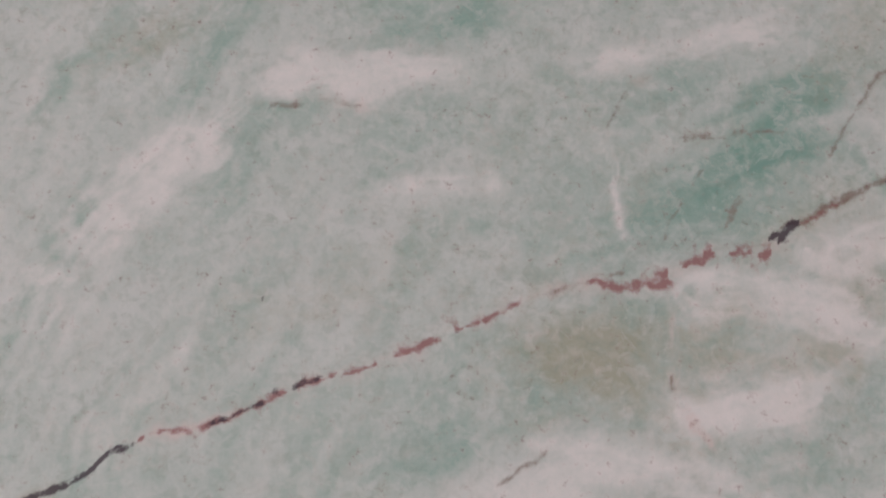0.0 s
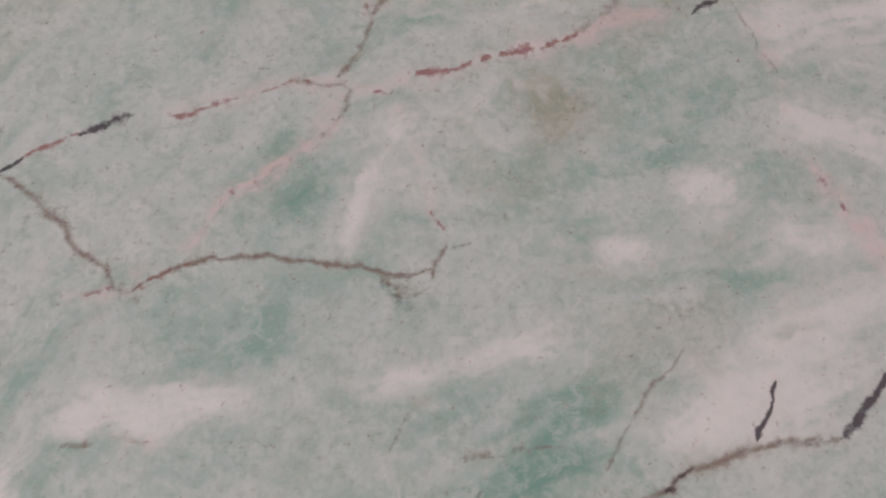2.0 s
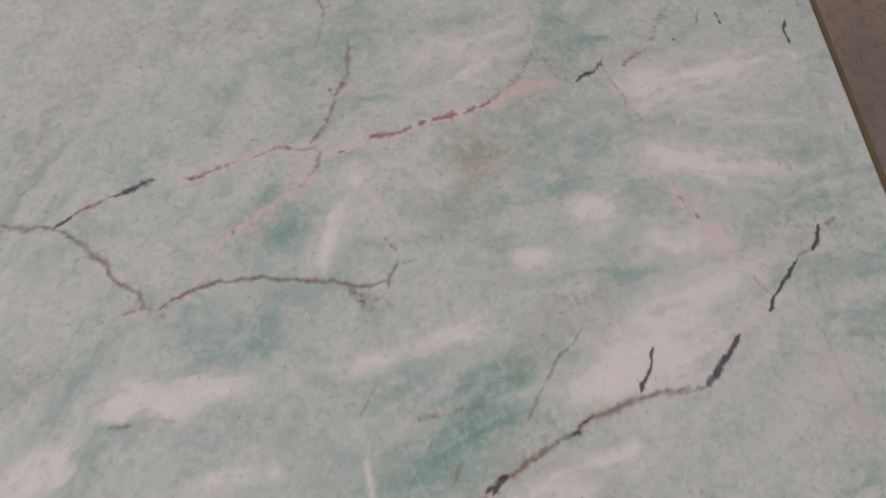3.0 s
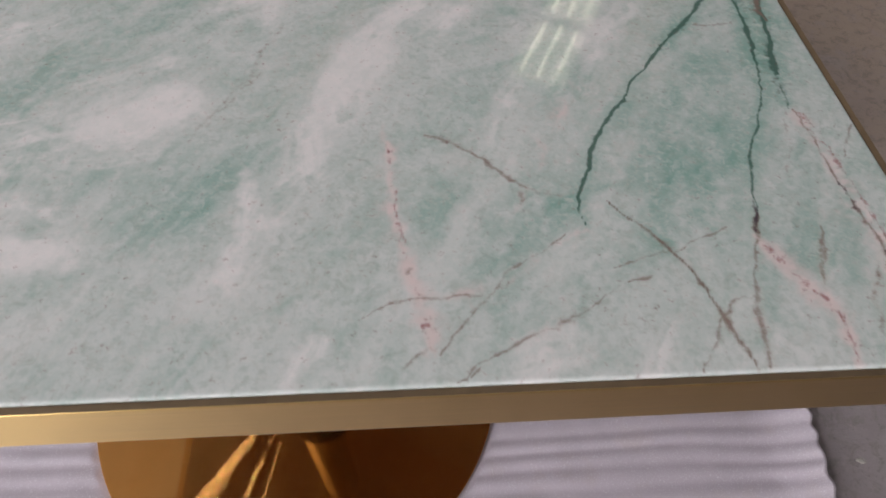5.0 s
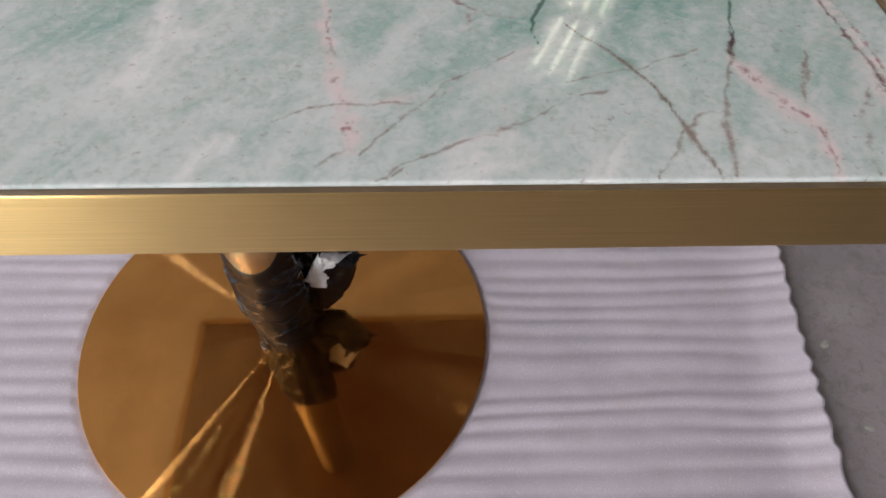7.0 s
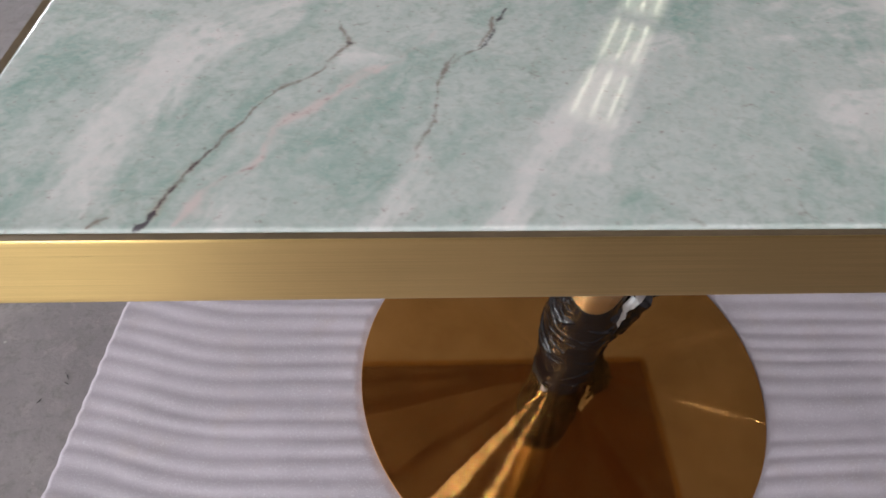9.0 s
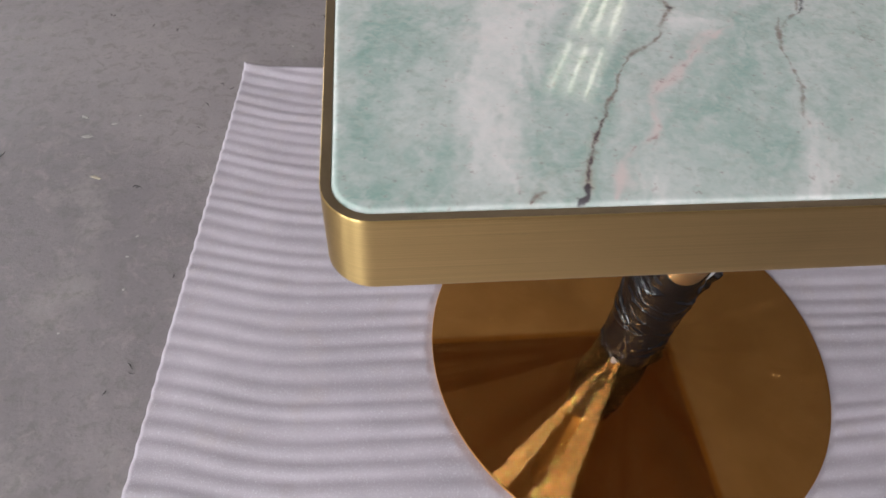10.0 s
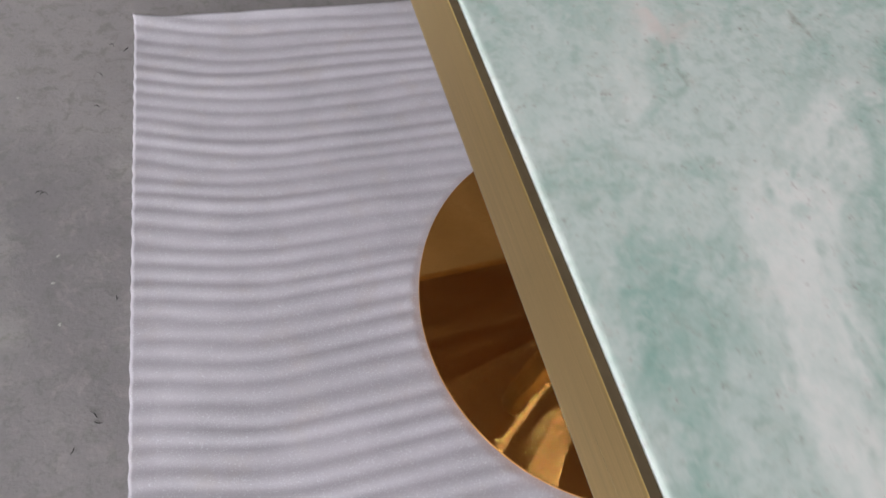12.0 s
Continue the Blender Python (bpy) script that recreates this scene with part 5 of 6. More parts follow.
    p.vein("pink", 2.4, 0.95, (0.3430, 0.0770), (0.3470, 0.0650), (0.3550, 0.0480), (0.3640, 0.0370), (0.3660, 0.0220), (0.3630, 0.0070), broken=0.3)
    p.vein("red", 1.0, 0.6, (0.3470, 0.0650), (0.3550, 0.0480), (0.3640, 0.0370), (0.3660, 0.0220), (0.3630, 0.0070), broken=0.8)
    p.vein("brown", 0.9, 0.8, (0.3770, 0.0810), (0.3715, 0.0645), (0.3660, 0.0480), broken=0.3)
    p.vein("pink", 1.6, 0.6, (0.2560, 0.0870), (0.2330, 0.0690), (0.2150, 0.0540), (0.1880, 0.0460), (0.1730, 0.0480), broken=0.3)
    p.vein("dark", 1.4, 0.7, (0.3478, 0.0985), (0.3455, 0.0859), (0.3446, 0.0787), broken=0.3)
    p.vein("dark", 0.9, 0.8, (-0.0812, 0.2882), (-0.0662, 0.2956), (-0.0527, 0.3033), (-0.0438, 0.3069), broken=0.3)
    p.vein("dark", 0.8, 0.7, (-0.0203, 0.3163), (-0.0016, 0.3225), (0.0175, 0.3296), broken=0.8)
    p.vein("dark", 1.7, 0.9, (0.1708, 0.3759), (0.1804, 0.3826), broken=0.3)
    p.vein("white", 3.7, 0.8, (-0.1037, 0.2191), (-0.0854, 0.2384), (-0.0607, 0.2515), broken=0.3)
    p.vein("white", 3.5, 0.7, (-0.1196, 0.1867), (-0.1034, 0.2062), (-0.0814, 0.2223), broken=0.3)
    p.vein("white", 4.5, 0.7, (-0.0796, 0.3619), (-0.0513, 0.3877), (-0.0287, 0.4083), broken=0.3)
    p.vein("white", 3.6, 0.7, (-0.1128, 0.1654), (-0.0795, 0.1767), (-0.0241, 0.1814), broken=0.3)
    p.vein("white", 3.2, 0.6, (-0.0693, 0.1264), (-0.0296, 0.1290), (-0.0014, 0.1358), broken=0.3)
    p.vein("white", 3.0, 0.7, (-0.0700, 0.0985), (-0.0396, 0.1087), (-0.0027, 0.1064), broken=0.3)
    p.vein("white", 3.9, 0.8, (0.0860, 0.3058), (0.1173, 0.2957), (0.1490, 0.2972), broken=0.2)
    p.vein("white", 3.7, 0.8, (0.1463, 0.2642), (0.1700, 0.2711), (0.1850, 0.2677), broken=0.2)
    p.vein("white", 4.2, 0.8, (0.1812, 0.2395), (0.2099, 0.2775), (0.2466, 0.3017), broken=0.2)
    p.vein("white", 2.4, 0.7, (0.0863, 0.0770), (0.0892, 0.1008), (0.0863, 0.1306), broken=0.2)
    p.vein("white", 3.4, 0.6, (0.2171, 0.1372), (0.2304, 0.1674), (0.2409, 0.2055), broken=0.3)
    p.vein("white", 1.2, 0.4, (0.1602, 0.1297), (0.1639, 0.0993), (0.1685, 0.0805), broken=0.4)
    p.vein("white", 1.7, 0.7, (0.1106, 0.4397), (0.1234, 0.4444), (0.1361, 0.4459), broken=0.2)
    p.vein("white", 1.8, 0.6, (0.0163, 0.3838), (0.0375, 0.3901), (0.0572, 0.3965), (0.0771, 0.3949), broken=0.3)
    p.vein("white", 1.5, 0.5, (-0.0476, 0.3249), (-0.0356, 0.3339), (-0.0268, 0.3395), broken=0.3)
    p.vein("brown", 0.8, 0.6, (0.1399, 0.4127), (0.1515, 0.4140), (0.1663, 0.4159), broken=0.5)
    p.vein("brown", 0.8, 0.6, (-0.0063, 0.4216), (0.0093, 0.4237), (0.0251, 0.4224), broken=0.6)
    p.vein("brown", 0.8, 0.6, (0.1141, 0.4184), (0.1207, 0.4292), (0.1295, 0.4381), broken=0.6)
    p.vein("white", 2.0, 0.7, (0.1013, 0.5152), (0.0989, 0.5002), (0.0966, 0.4906), broken=0.2)
    p.vein("white", 2.9, 0.6, (0.2857, 0.5811), (0.3263, 0.6052), (0.3702, 0.6204), broken=0.3)
    p.vein("white", 2.7, 0.6, (0.2976, 0.5530), (0.3283, 0.5483), (0.3672, 0.5402), broken=0.3)
    p.blot("green", 0.28, 0.259, 0.106, 0.097, 0.072, -49)
    p.blot("green", 0.2, 0.341, 0.239, 0.070, 0.055, -69)
    p.blot("green", 0.3, 0.115, 0.312, 0.050, 0.023, -0)
    p.blot("green", 0.3, 0.155, 0.336, 0.045, 0.030, -3)
    p.blot("warm", 0.3, 0.087, 0.415, 0.030, 0.019, -2)
    # wisps and clouds, from the front backwards along the walk
    p.wisp("white", 0.90, 6.9, (-0.066, 0.068), (-0.054, 0.078), (-0.028, 0.080), (-0.001, 0.078))
    p.wisp("white", 0.60, 5.4, (-0.068, 0.055), (-0.057, 0.070), (-0.037, 0.075))
    p.wisp("white", 0.80, 10.8, (0.010, 0.168), (0.021, 0.175), (0.037, 0.182))
    p.wisp("white", 0.70, 6.8, (-0.044, 0.143), (-0.025, 0.153), (0.004, 0.161), (0.041, 0.166))
    p.wisp("white", 0.50, 5.9, (-0.034, 0.134), (-0.001, 0.136), (0.037, 0.140))
    p.wisp("white", 0.50, 4.5, (-0.039, 0.106), (-0.020, 0.111), (0.002, 0.097))
    p.wisp("white", 0.50, 4.4, (-0.075, 0.127), (-0.053, 0.129))
    p.wisp("white", 0.40, 5.6, (0.031, 0.216), (0.051, 0.225), (0.072, 0.223))
    p.wisp("white", 0.60, 5.1, (-0.116, 0.175), (-0.103, 0.194), (-0.088, 0.223), (-0.069, 0.242), (-0.044, 0.253))
    p.wisp("white", 0.40, 4.3, (-0.125, 0.203), (-0.102, 0.223), (-0.078, 0.236))
    p.wisp("white", 0.95, 10.9, (0.132, 0.173), (0.130, 0.189), (0.142, 0.215), (0.151, 0.229))
    p.wisp("white", 0.60, 5.7, (0.151, 0.234), (0.157, 0.253), (0.173, 0.266), (0.182, 0.271))
    p.wisp("white", 0.75, 7.5, (0.117, 0.129), (0.116, 0.147), (0.121, 0.158))
    p.wisp("white", 0.70, 8.2, (0.060, 0.271), (0.075, 0.281), (0.094, 0.288))
    p.wisp("white", 0.50, 4.2, (0.074, 0.289), (0.090, 0.300), (0.117, 0.296), (0.149, 0.292), (0.176, 0.288))
    p.wisp("white", 0.50, 4.4, (0.086, 0.252), (0.083, 0.273))
    p.wisp("white", 0.60, 6.0, (0.135, 0.322), (0.163, 0.317), (0.184, 0.323))
    p.wisp("white", 0.50, 6.5, (0.193, 0.241), (0.204, 0.267), (0.229, 0.294), (0.246, 0.296))
    p.wisp("white", 0.60, 9.0, (0.286, 0.222), (0.303, 0.246), (0.319, 0.267))
    p.wisp("white", 0.35, 6.6, (0.275, 0.186), (0.288, 0.217))
    p.wisp("white", 0.40, 6.0, (0.217, 0.145), (0.227, 0.176), (0.235, 0.188))
    p.wisp("white", 0.60, 4.0, (0.086, 0.063), (0.088, 0.086), (0.089, 0.110))
    p.wisp("white", 0.35, 7.3, (-0.122, 0.339), (-0.088, 0.362), (-0.048, 0.391))
    p.wisp("white", 0.35, 5.6, (-0.047, 0.388), (-0.024, 0.405))
    p.wisp("green", 0.60, 12.4, (0.227, 0.080), (0.247, 0.101))
    p.wisp("green", 0.60, 15.2, (0.413, 0.297), (0.403, 0.263))
    p.wisp("green", 0.45, 14.4, (0.307, 0.117), (0.305, 0.159))
    p.wisp("green", 0.50, 11.9, (0.396, 0.221), (0.389, 0.167))
    p.wisp("green", 0.30, 8.9, (0.041, 0.095), (0.063, 0.105))
    p.wisp("warm", 0.50, 11.3, (0.078, 0.324), (0.111, 0.341), (0.136, 0.350))
    p.wisp("pink", 0.40, 3.6, (0.242, 0.125), (0.256, 0.166), (0.263, 0.174))
    p.wisp("white", 0.60, 8.9, (0.087, 0.064), (0.092, 0.079), (0.093, 0.091))
    p.wisp("white", 0.60, 3.1, (0.114, 0.007), (0.120, 0.017), (0.124, 0.026))
    p.wisp("white", 0.50, 2.7, (0.127, 0.020), (0.129, 0.029))
    p.wisp("white", 0.55, 7.2, (0.214, 0.010), (0.227, 0.018), (0.238, 0.021))
    p.wisp("white", 0.50, 3.4, (0.270, 0.003), (0.278, 0.017), (0.286, 0.029))
    p.wisp("white", 0.35, 4.7, (0.334, 0.022), (0.343, 0.010))
    p.wisp("warm", 0.60, 2.8, (0.415, 0.035), (0.415, 0.024))
    p.wisp("white", 0.80, 5.0, (-0.221, 0.002), (-0.209, 0.021), (-0.200, 0.039), (-0.191, 0.059), (-0.179, 0.077), (-0.159, 0.096), (-0.143, 0.116), (-0.125, 0.125))
    p.wisp("white", 0.50, 4.9, (-0.187, 0.035), (-0.177, 0.055), (-0.167, 0.064))
    p.wisp("white", 0.55, 3.8, (-0.265, 0.005), (-0.258, 0.020), (-0.247, 0.031))
    p.wisp("white", 0.50, 6.3, (-0.058, 0.036), (-0.046, 0.061), (-0.023, 0.079), (0.005, 0.075))
    p.wisp("white", 0.40, 5.9, (0.091, 0.071), (0.102, 0.100), (0.127, 0.134))
    p.wisp("white", 0.50, 3.1, (-0.284, 0.111), (-0.268, 0.111))
    p.wisp("white", 0.50, 2.6, (-0.258, 0.084), (-0.252, 0.099))
    p.wisp("white", 0.70, 5.7, (-0.377, 0.072), (-0.370, 0.087), (-0.359, 0.101), (-0.351, 0.110))
    p.wisp("white", 0.50, 5.7, (-0.356, 0.121), (-0.334, 0.129), (-0.309, 0.139))
    p.wisp("white", 0.45, 5.7, (-0.381, 0.023), (-0.375, 0.038), (-0.371, 0.057))
    p.wisp("white", 0.50, 3.0, (-0.264, 0.007), (-0.254, 0.022), (-0.245, 0.044))
    p.wisp("white", 0.60, 5.2, (-0.218, 0.005), (-0.209, 0.025), (-0.200, 0.047), (-0.189, 0.069), (-0.173, 0.089), (-0.157, 0.106))
    p.wisp("white", 0.50, 4.1, (-0.180, 0.041), (-0.170, 0.058), (-0.161, 0.077))
    p.wisp("warm", 0.30, 4.2, (-0.360, 0.020), (-0.356, 0.044), (-0.342, 0.057))
    p.wisp("green", 0.35, 4.5, (-0.275, 0.017), (-0.258, 0.034))
    p.wisp("white", 0.60, 9.6, (-0.375, 0.073), (-0.366, 0.092), (-0.356, 0.108))
    p.wisp("white", 0.60, 4.8, (-0.370, 0.021), (-0.374, 0.032), (-0.376, 0.050))
    p.wisp("white", 0.50, 4.2, (-0.324, 0.006), (-0.318, 0.017))
    p.wisp("white", 0.50, 4.9, (-0.285, 0.112), (-0.272, 0.108))
    p.wisp("white", 0.40, 5.1, (-0.257, 0.009), (-0.248, 0.023))
    p.wisp("warm", 0.35, 6.0, (-0.343, 0.034), (-0.354, 0.020), (-0.364, 0.008))
    p.wisp("green", 0.45, 12.5, (-0.418, 0.015), (-0.419, 0.051), (-0.414, 0.092))
    p.wisp("green", 0.40, 6.7, (-0.391, 0.038), (-0.387, 0.067))
    p.wisp("green", 0.40, 7.9, (-0.290, 0.027), (-0.262, 0.032))
    p.wisp("white", 0.55, 6.6, (-0.367, 0.110), (-0.373, 0.086), (-0.375, 0.066), (-0.373, 0.048), (-0.376, 0.032))
    p.wisp("white", 0.45, 3.7, (-0.370, 0.022), (-0.369, 0.012))
    p.wisp("white", 0.40, 4.5, (-0.280, 0.117), (-0.264, 0.108))
    p.wisp("white", 0.90, 9.7, (-0.344, 0.129), (-0.328, 0.140), (-0.312, 0.150), (-0.292, 0.157))
    p.wisp("white", 0.90, 6.8, (-0.349, 0.115), (-0.354, 0.100), (-0.356, 0.085), (-0.357, 0.071), (-0.356, 0.061))
    p.wisp("pink", 0.50, 8.6, (-0.358, 0.213), (-0.357, 0.195), (-0.340, 0.205))
    p.wisp("pink", 0.35, 3.8, (-0.365, 0.132), (-0.358, 0.121))
    p.wisp("warm", 0.40, 5.5, (-0.419, 0.175), (-0.420, 0.156))
    p.wisp("green", 0.40, 8.5, (-0.419, 0.145), (-0.411, 0.113))
    p.wisp("green", 0.40, 10.5, (-0.392, 0.101), (-0.389, 0.079))
    p.wisp("white", 0.85, 4.2, (-0.005, 0.432), (0.007, 0.435), (0.023, 0.434), (0.049, 0.438))
    p.wisp("white", 0.55, 3.7, (-0.033, 0.410), (-0.015, 0.425), (-0.001, 0.432))
    p.wisp("white", 0.75, 4.7, (-0.067, 0.376), (-0.058, 0.388), (-0.048, 0.398), (-0.037, 0.410))
    p.wisp("white", 0.40, 2.8, (0.034, 0.394), (0.051, 0.396), (0.071, 0.397))
    p.wisp("white", 0.40, 2.7, (0.102, 0.436), (0.118, 0.445), (0.136, 0.450))
    p.wisp("white", 0.35, 3.2, (0.147, 0.451), (0.165, 0.458), (0.179, 0.466))
    p.wisp("white", 0.85, 7.2, (0.244, 0.515), (0.249, 0.521), (0.255, 0.526))
    p.wisp("white", 0.50, 2.2, (0.098, 0.500), (0.100, 0.521), (0.101, 0.536))
    p.wisp("white", 0.50, 4.4, (0.205, 0.491), (0.213, 0.499), (0.222, 0.497))
    p.wisp("white", 0.75, 4.4, (0.137, 0.356), (0.152, 0.362), (0.177, 0.361), (0.198, 0.357))
    p.wisp("white", 0.90, 6.0, (0.195, 0.373), (0.215, 0.379), (0.233, 0.384), (0.247, 0.388))
    p.wisp("white", 0.80, 5.5, (0.226, 0.422), (0.238, 0.426), (0.253, 0.438))
    p.wisp("white", 0.60, 1.2, (0.111, 0.412), (0.115, 0.402), (0.117, 0.385), (0.120, 0.370))
    p.wisp("warm", 0.45, 7.8, (-0.067, 0.463), (-0.056, 0.477))
    p.wisp("pink", 0.40, 1.7, (-0.071, 0.434), (-0.054, 0.443))
    p.wisp("pink", 0.55, 2.2, (0.043, 0.512), (0.051, 0.523), (0.067, 0.534), (0.079, 0.544))
    p.wisp("pink", 0.35, 4.9, (-0.010, 0.479), (0.005, 0.479))
    p.wisp("green", 0.60, 9.6, (0.165, 0.407), (0.175, 0.429))
    p.wisp("green", 0.45, 9.6, (0.066, 0.509), (0.077, 0.517))
    p.wisp("green", 0.25, 11.2, (0.030, 0.469), (0.060, 0.470))
    p.wisp("warm", 0.40, 9.1, (0.198, 0.367), (0.226, 0.359))
    p.wisp("warm", 0.35, 10.8, (0.221, 0.482), (0.245, 0.488))
    p.wisp("warm", 0.30, 9.4, (0.094, 0.431), (0.117, 0.410))
    p.wisp("white", 0.80, 8.3, (0.295, 0.595), (0.313, 0.605), (0.343, 0.611))
    p.wisp("white", 0.60, 6.0, (0.293, 0.552), (0.313, 0.546), (0.330, 0.538))
    p.wisp("white", 0.90, 7.1, (0.224, 0.420), (0.244, 0.430), (0.273, 0.438))
    p.wisp("white", 0.60, 5.5, (0.284, 0.499), (0.303, 0.497))
    p.wisp("white", 0.45, 3.4, (0.205, 0.495), (0.222, 0.497))
    p.wisp("white", 0.50, 3.1, (0.158, 0.454), (0.174, 0.456))
    p.wisp("white", 0.45, 2.6, (0.102, 0.442), (0.120, 0.448), (0.133, 0.446))
    p.wisp("white", 0.50, 4.4, (0.097, 0.501), (0.104, 0.525), (0.121, 0.551))
    p.wisp("white", 0.45, 6.7, (0.121, 0.549), (0.148, 0.552), (0.161, 0.568))
    p.wisp("green", 0.65, 7.2, (0.168, 0.405), (0.182, 0.423))
    p.wisp("green", 0.45, 8.6, (0.069, 0.518), (0.083, 0.523))
    p.wisp("green", 0.40, 11.7, (0.242, 0.563), (0.232, 0.541))
    p.wisp("warm", 0.45, 6.9, (0.184, 0.568), (0.188, 0.554))
    p.wisp("warm", 0.30, 8.1, (0.149, 0.448), (0.184, 0.467))
    p.wisp("pink", 0.45, 2.8, (0.193, 0.594), (0.218, 0.603), (0.235, 0.610))
    p.wisp("green", 0.7, 30, (0.425, 0.340), (0.405, 0.240), (0.370, 0.140))
    p.wisp("green", 0.5, 22, (0.330, 0.160), (0.280, 0.080), (0.230, 0.040))
    p.wisp("green", 0.6, 20, (0.100, 0.310), (0.150, 0.350), (0.200, 0.430))
    p.wisp("warm", 1.00, 11.5, (0.082, 0.334), (0.106, 0.332), (0.130, 0.315))
    p.wisp("warm", 0.80, 8.9, (0.140, 0.346), (0.172, 0.340), (0.196, 0.333))
    p.wisp("green", 0.80, 8.6, (0.158, 0.409), (0.177, 0.416), (0.191, 0.425))
    p.wisp("green", 0.60, 8.3, (0.134, 0.396), (0.151, 0.400))
    p.wisp("green", 0.50, 8.7, (0.159, 0.299), (0.189, 0.304), (0.206, 0.311))
    p.wisp("green", 0.50, 5.5, (0.091, 0.303), (0.084, 0.294))
    p.wisp("white", 0.90, 6.9, (0.140, 0.358), (0.161, 0.358), (0.185, 0.352), (0.205, 0.347))
    p.wisp("white", 0.80, 6.2, (0.185, 0.374), (0.199, 0.372), (0.213, 0.368))
    p.wisp("white", 0.80, 5.8, (0.138, 0.319), (0.157, 0.323), (0.175, 0.327))
    p.wisp("white", 0.60, 4.9, (0.095, 0.304), (0.112, 0.304), (0.132, 0.297))
    p.wisp("white", 0.50, 7.5, (-0.076, 0.348), (-0.066, 0.369), (-0.052, 0.387), (-0.036, 0.407))
    p.wisp("white", 0.40, 4.3, (-0.059, 0.312), (-0.048, 0.323), (-0.032, 0.334))
    p.wisp("white", 0.40, 3.2, (0.026, 0.390), (0.045, 0.394), (0.069, 0.399))
    p.wisp("white", 0.40, 2.0, (-0.014, 0.428), (0.009, 0.430), (0.049, 0.434))
    p.wisp("green", 0.40, 8.4, (0.061, 0.453), (0.037, 0.450))
    p.wisp("green", 0.40, 10.0, (-0.006, 0.411), (0.027, 0.408))
    p.wisp("green", 0.45, 7.3, (0.013, 0.307), (0.042, 0.305))
    p.wisp("warm", 0.50, 8.0, (-0.095, 0.452), (-0.065, 0.436), (-0.043, 0.448))
    p.wisp("warm", 0.40, 11.3, (-0.013, 0.349), (0.011, 0.357))
    p.wisp("white", 0.50, 1.9, (0.110, 0.415), (0.120, 0.414))
    p.wisp("white", 0.50, 1.0, (0.117, 0.404), (0.117, 0.389), (0.120, 0.373))
    p.wisp("pink", 0.60, 1.5, (0.134, 0.350), (0.135, 0.327), (0.140, 0.315), (0.146, 0.306))
    p.wisp("pink", 0.50, 1.4, (-0.043, 0.310), (-0.029, 0.312), (-0.013, 0.320))
    p.wisp("white", 0.70, 10.8, (0.163, 0.645), (0.192, 0.640), (0.222, 0.650))
    p.wisp("white", 0.60, 7.9, (0.175, 0.611), (0.196, 0.624))
    p.wisp("white", 0.90, 8.4, (0.289, 0.600), (0.317, 0.606), (0.353, 0.614), (0.399, 0.619))
    p.wisp("white", 0.60, 5.0, (0.327, 0.582), (0.359, 0.575), (0.392, 0.575))
    p.wisp("white", 0.90, 7.7, (0.293, 0.556), (0.323, 0.549), (0.370, 0.540))
    p.wisp("white", 0.60, 7.0, (0.286, 0.497), (0.315, 0.501))
    p.wisp("white", 0.90, 8.6, (0.263, 0.456), (0.293, 0.463), (0.323, 0.469))
    p.wisp("white", 0.80, 9.5, (0.247, 0.425), (0.273, 0.432), (0.297, 0.437))
    p.wisp("white", 0.90, 7.1, (0.242, 0.519), (0.253, 0.521), (0.260, 0.525))
    p.wisp("white", 0.60, 3.2, (0.096, 0.498), (0.098, 0.515), (0.104, 0.533))
    p.wisp("white", 0.50, 4.2, (0.109, 0.547), (0.121, 0.535), (0.126, 0.519))
    p.wisp("white", 0.50, 3.7, (0.142, 0.445), (0.157, 0.451), (0.178, 0.453))
    p.wisp("white", 0.60, 5.5, (0.002, 0.440), (0.027, 0.440), (0.058, 0.436))
    p.wisp("white", 0.40, 4.3, (0.203, 0.524), (0.213, 0.521))
    p.wisp("white", 0.40, 4.6, (0.202, 0.493), (0.217, 0.494))
    p.wisp("green", 0.70, 9.9, (0.056, 0.508), (0.079, 0.527))
    p.wisp("green", 0.70, 9.1, (0.165, 0.428), (0.191, 0.439))
    p.wisp("green", 0.60, 9.6, (0.236, 0.642), (0.249, 0.628))
    p.wisp("green", 0.50, 11.3, (0.220, 0.584), (0.233, 0.554), (0.232, 0.528))
    p.wisp("green", 0.50, 9.1, (0.010, 0.483), (0.042, 0.474), (0.083, 0.468))
    p.wisp("green", 0.40, 8.0, (0.278, 0.511), (0.263, 0.488))
    p.wisp("green", 0.50, 6.8, (0.370, 0.470), (0.364, 0.431))
    p.wisp("warm", 0.80, 7.8, (0.178, 0.571), (0.187, 0.553))
    p.wisp("warm", 0.70, 4.7, (0.249, 0.495), (0.260, 0.499))
    p.wisp("warm", 0.50, 8.4, (0.354, 0.493), (0.386, 0.504))
    p.wisp("warm", 0.50, 12.5, (0.179, 0.487), (0.223, 0.481))
    p.wisp("pink", 0.70, 3.6, (0.202, 0.598), (0.218, 0.610), (0.241, 0.609))
    p.wisp("pink", 0.50, 2.1, (0.126, 0.543), (0.130, 0.521), (0.132, 0.505))
    p.wisp("pink", 0.50, 2.9, (0.286, 0.554), (0.287, 0.536))
    p.wisp("pink", 0.60, 2.9, (0.036, 0.500), (0.048, 0.519), (0.069, 0.535))
    p.wisp("warm", 0.60, 3.4, (0.036, 0.497), (0.051, 0.519), (0.076, 0.543))
    p.wisp("white", 0.80, 7.8, (0.020, 0.156), (0.035, 0.170), (0.047, 0.178))
    p.wisp("white", 0.50, 4.8, (-0.068, 0.154), (-0.052, 0.164), (-0.025, 0.170))
    p.wisp("white", 0.40, 4.6, (-0.016, 0.193), (0.012, 0.204), (0.031, 0.212))
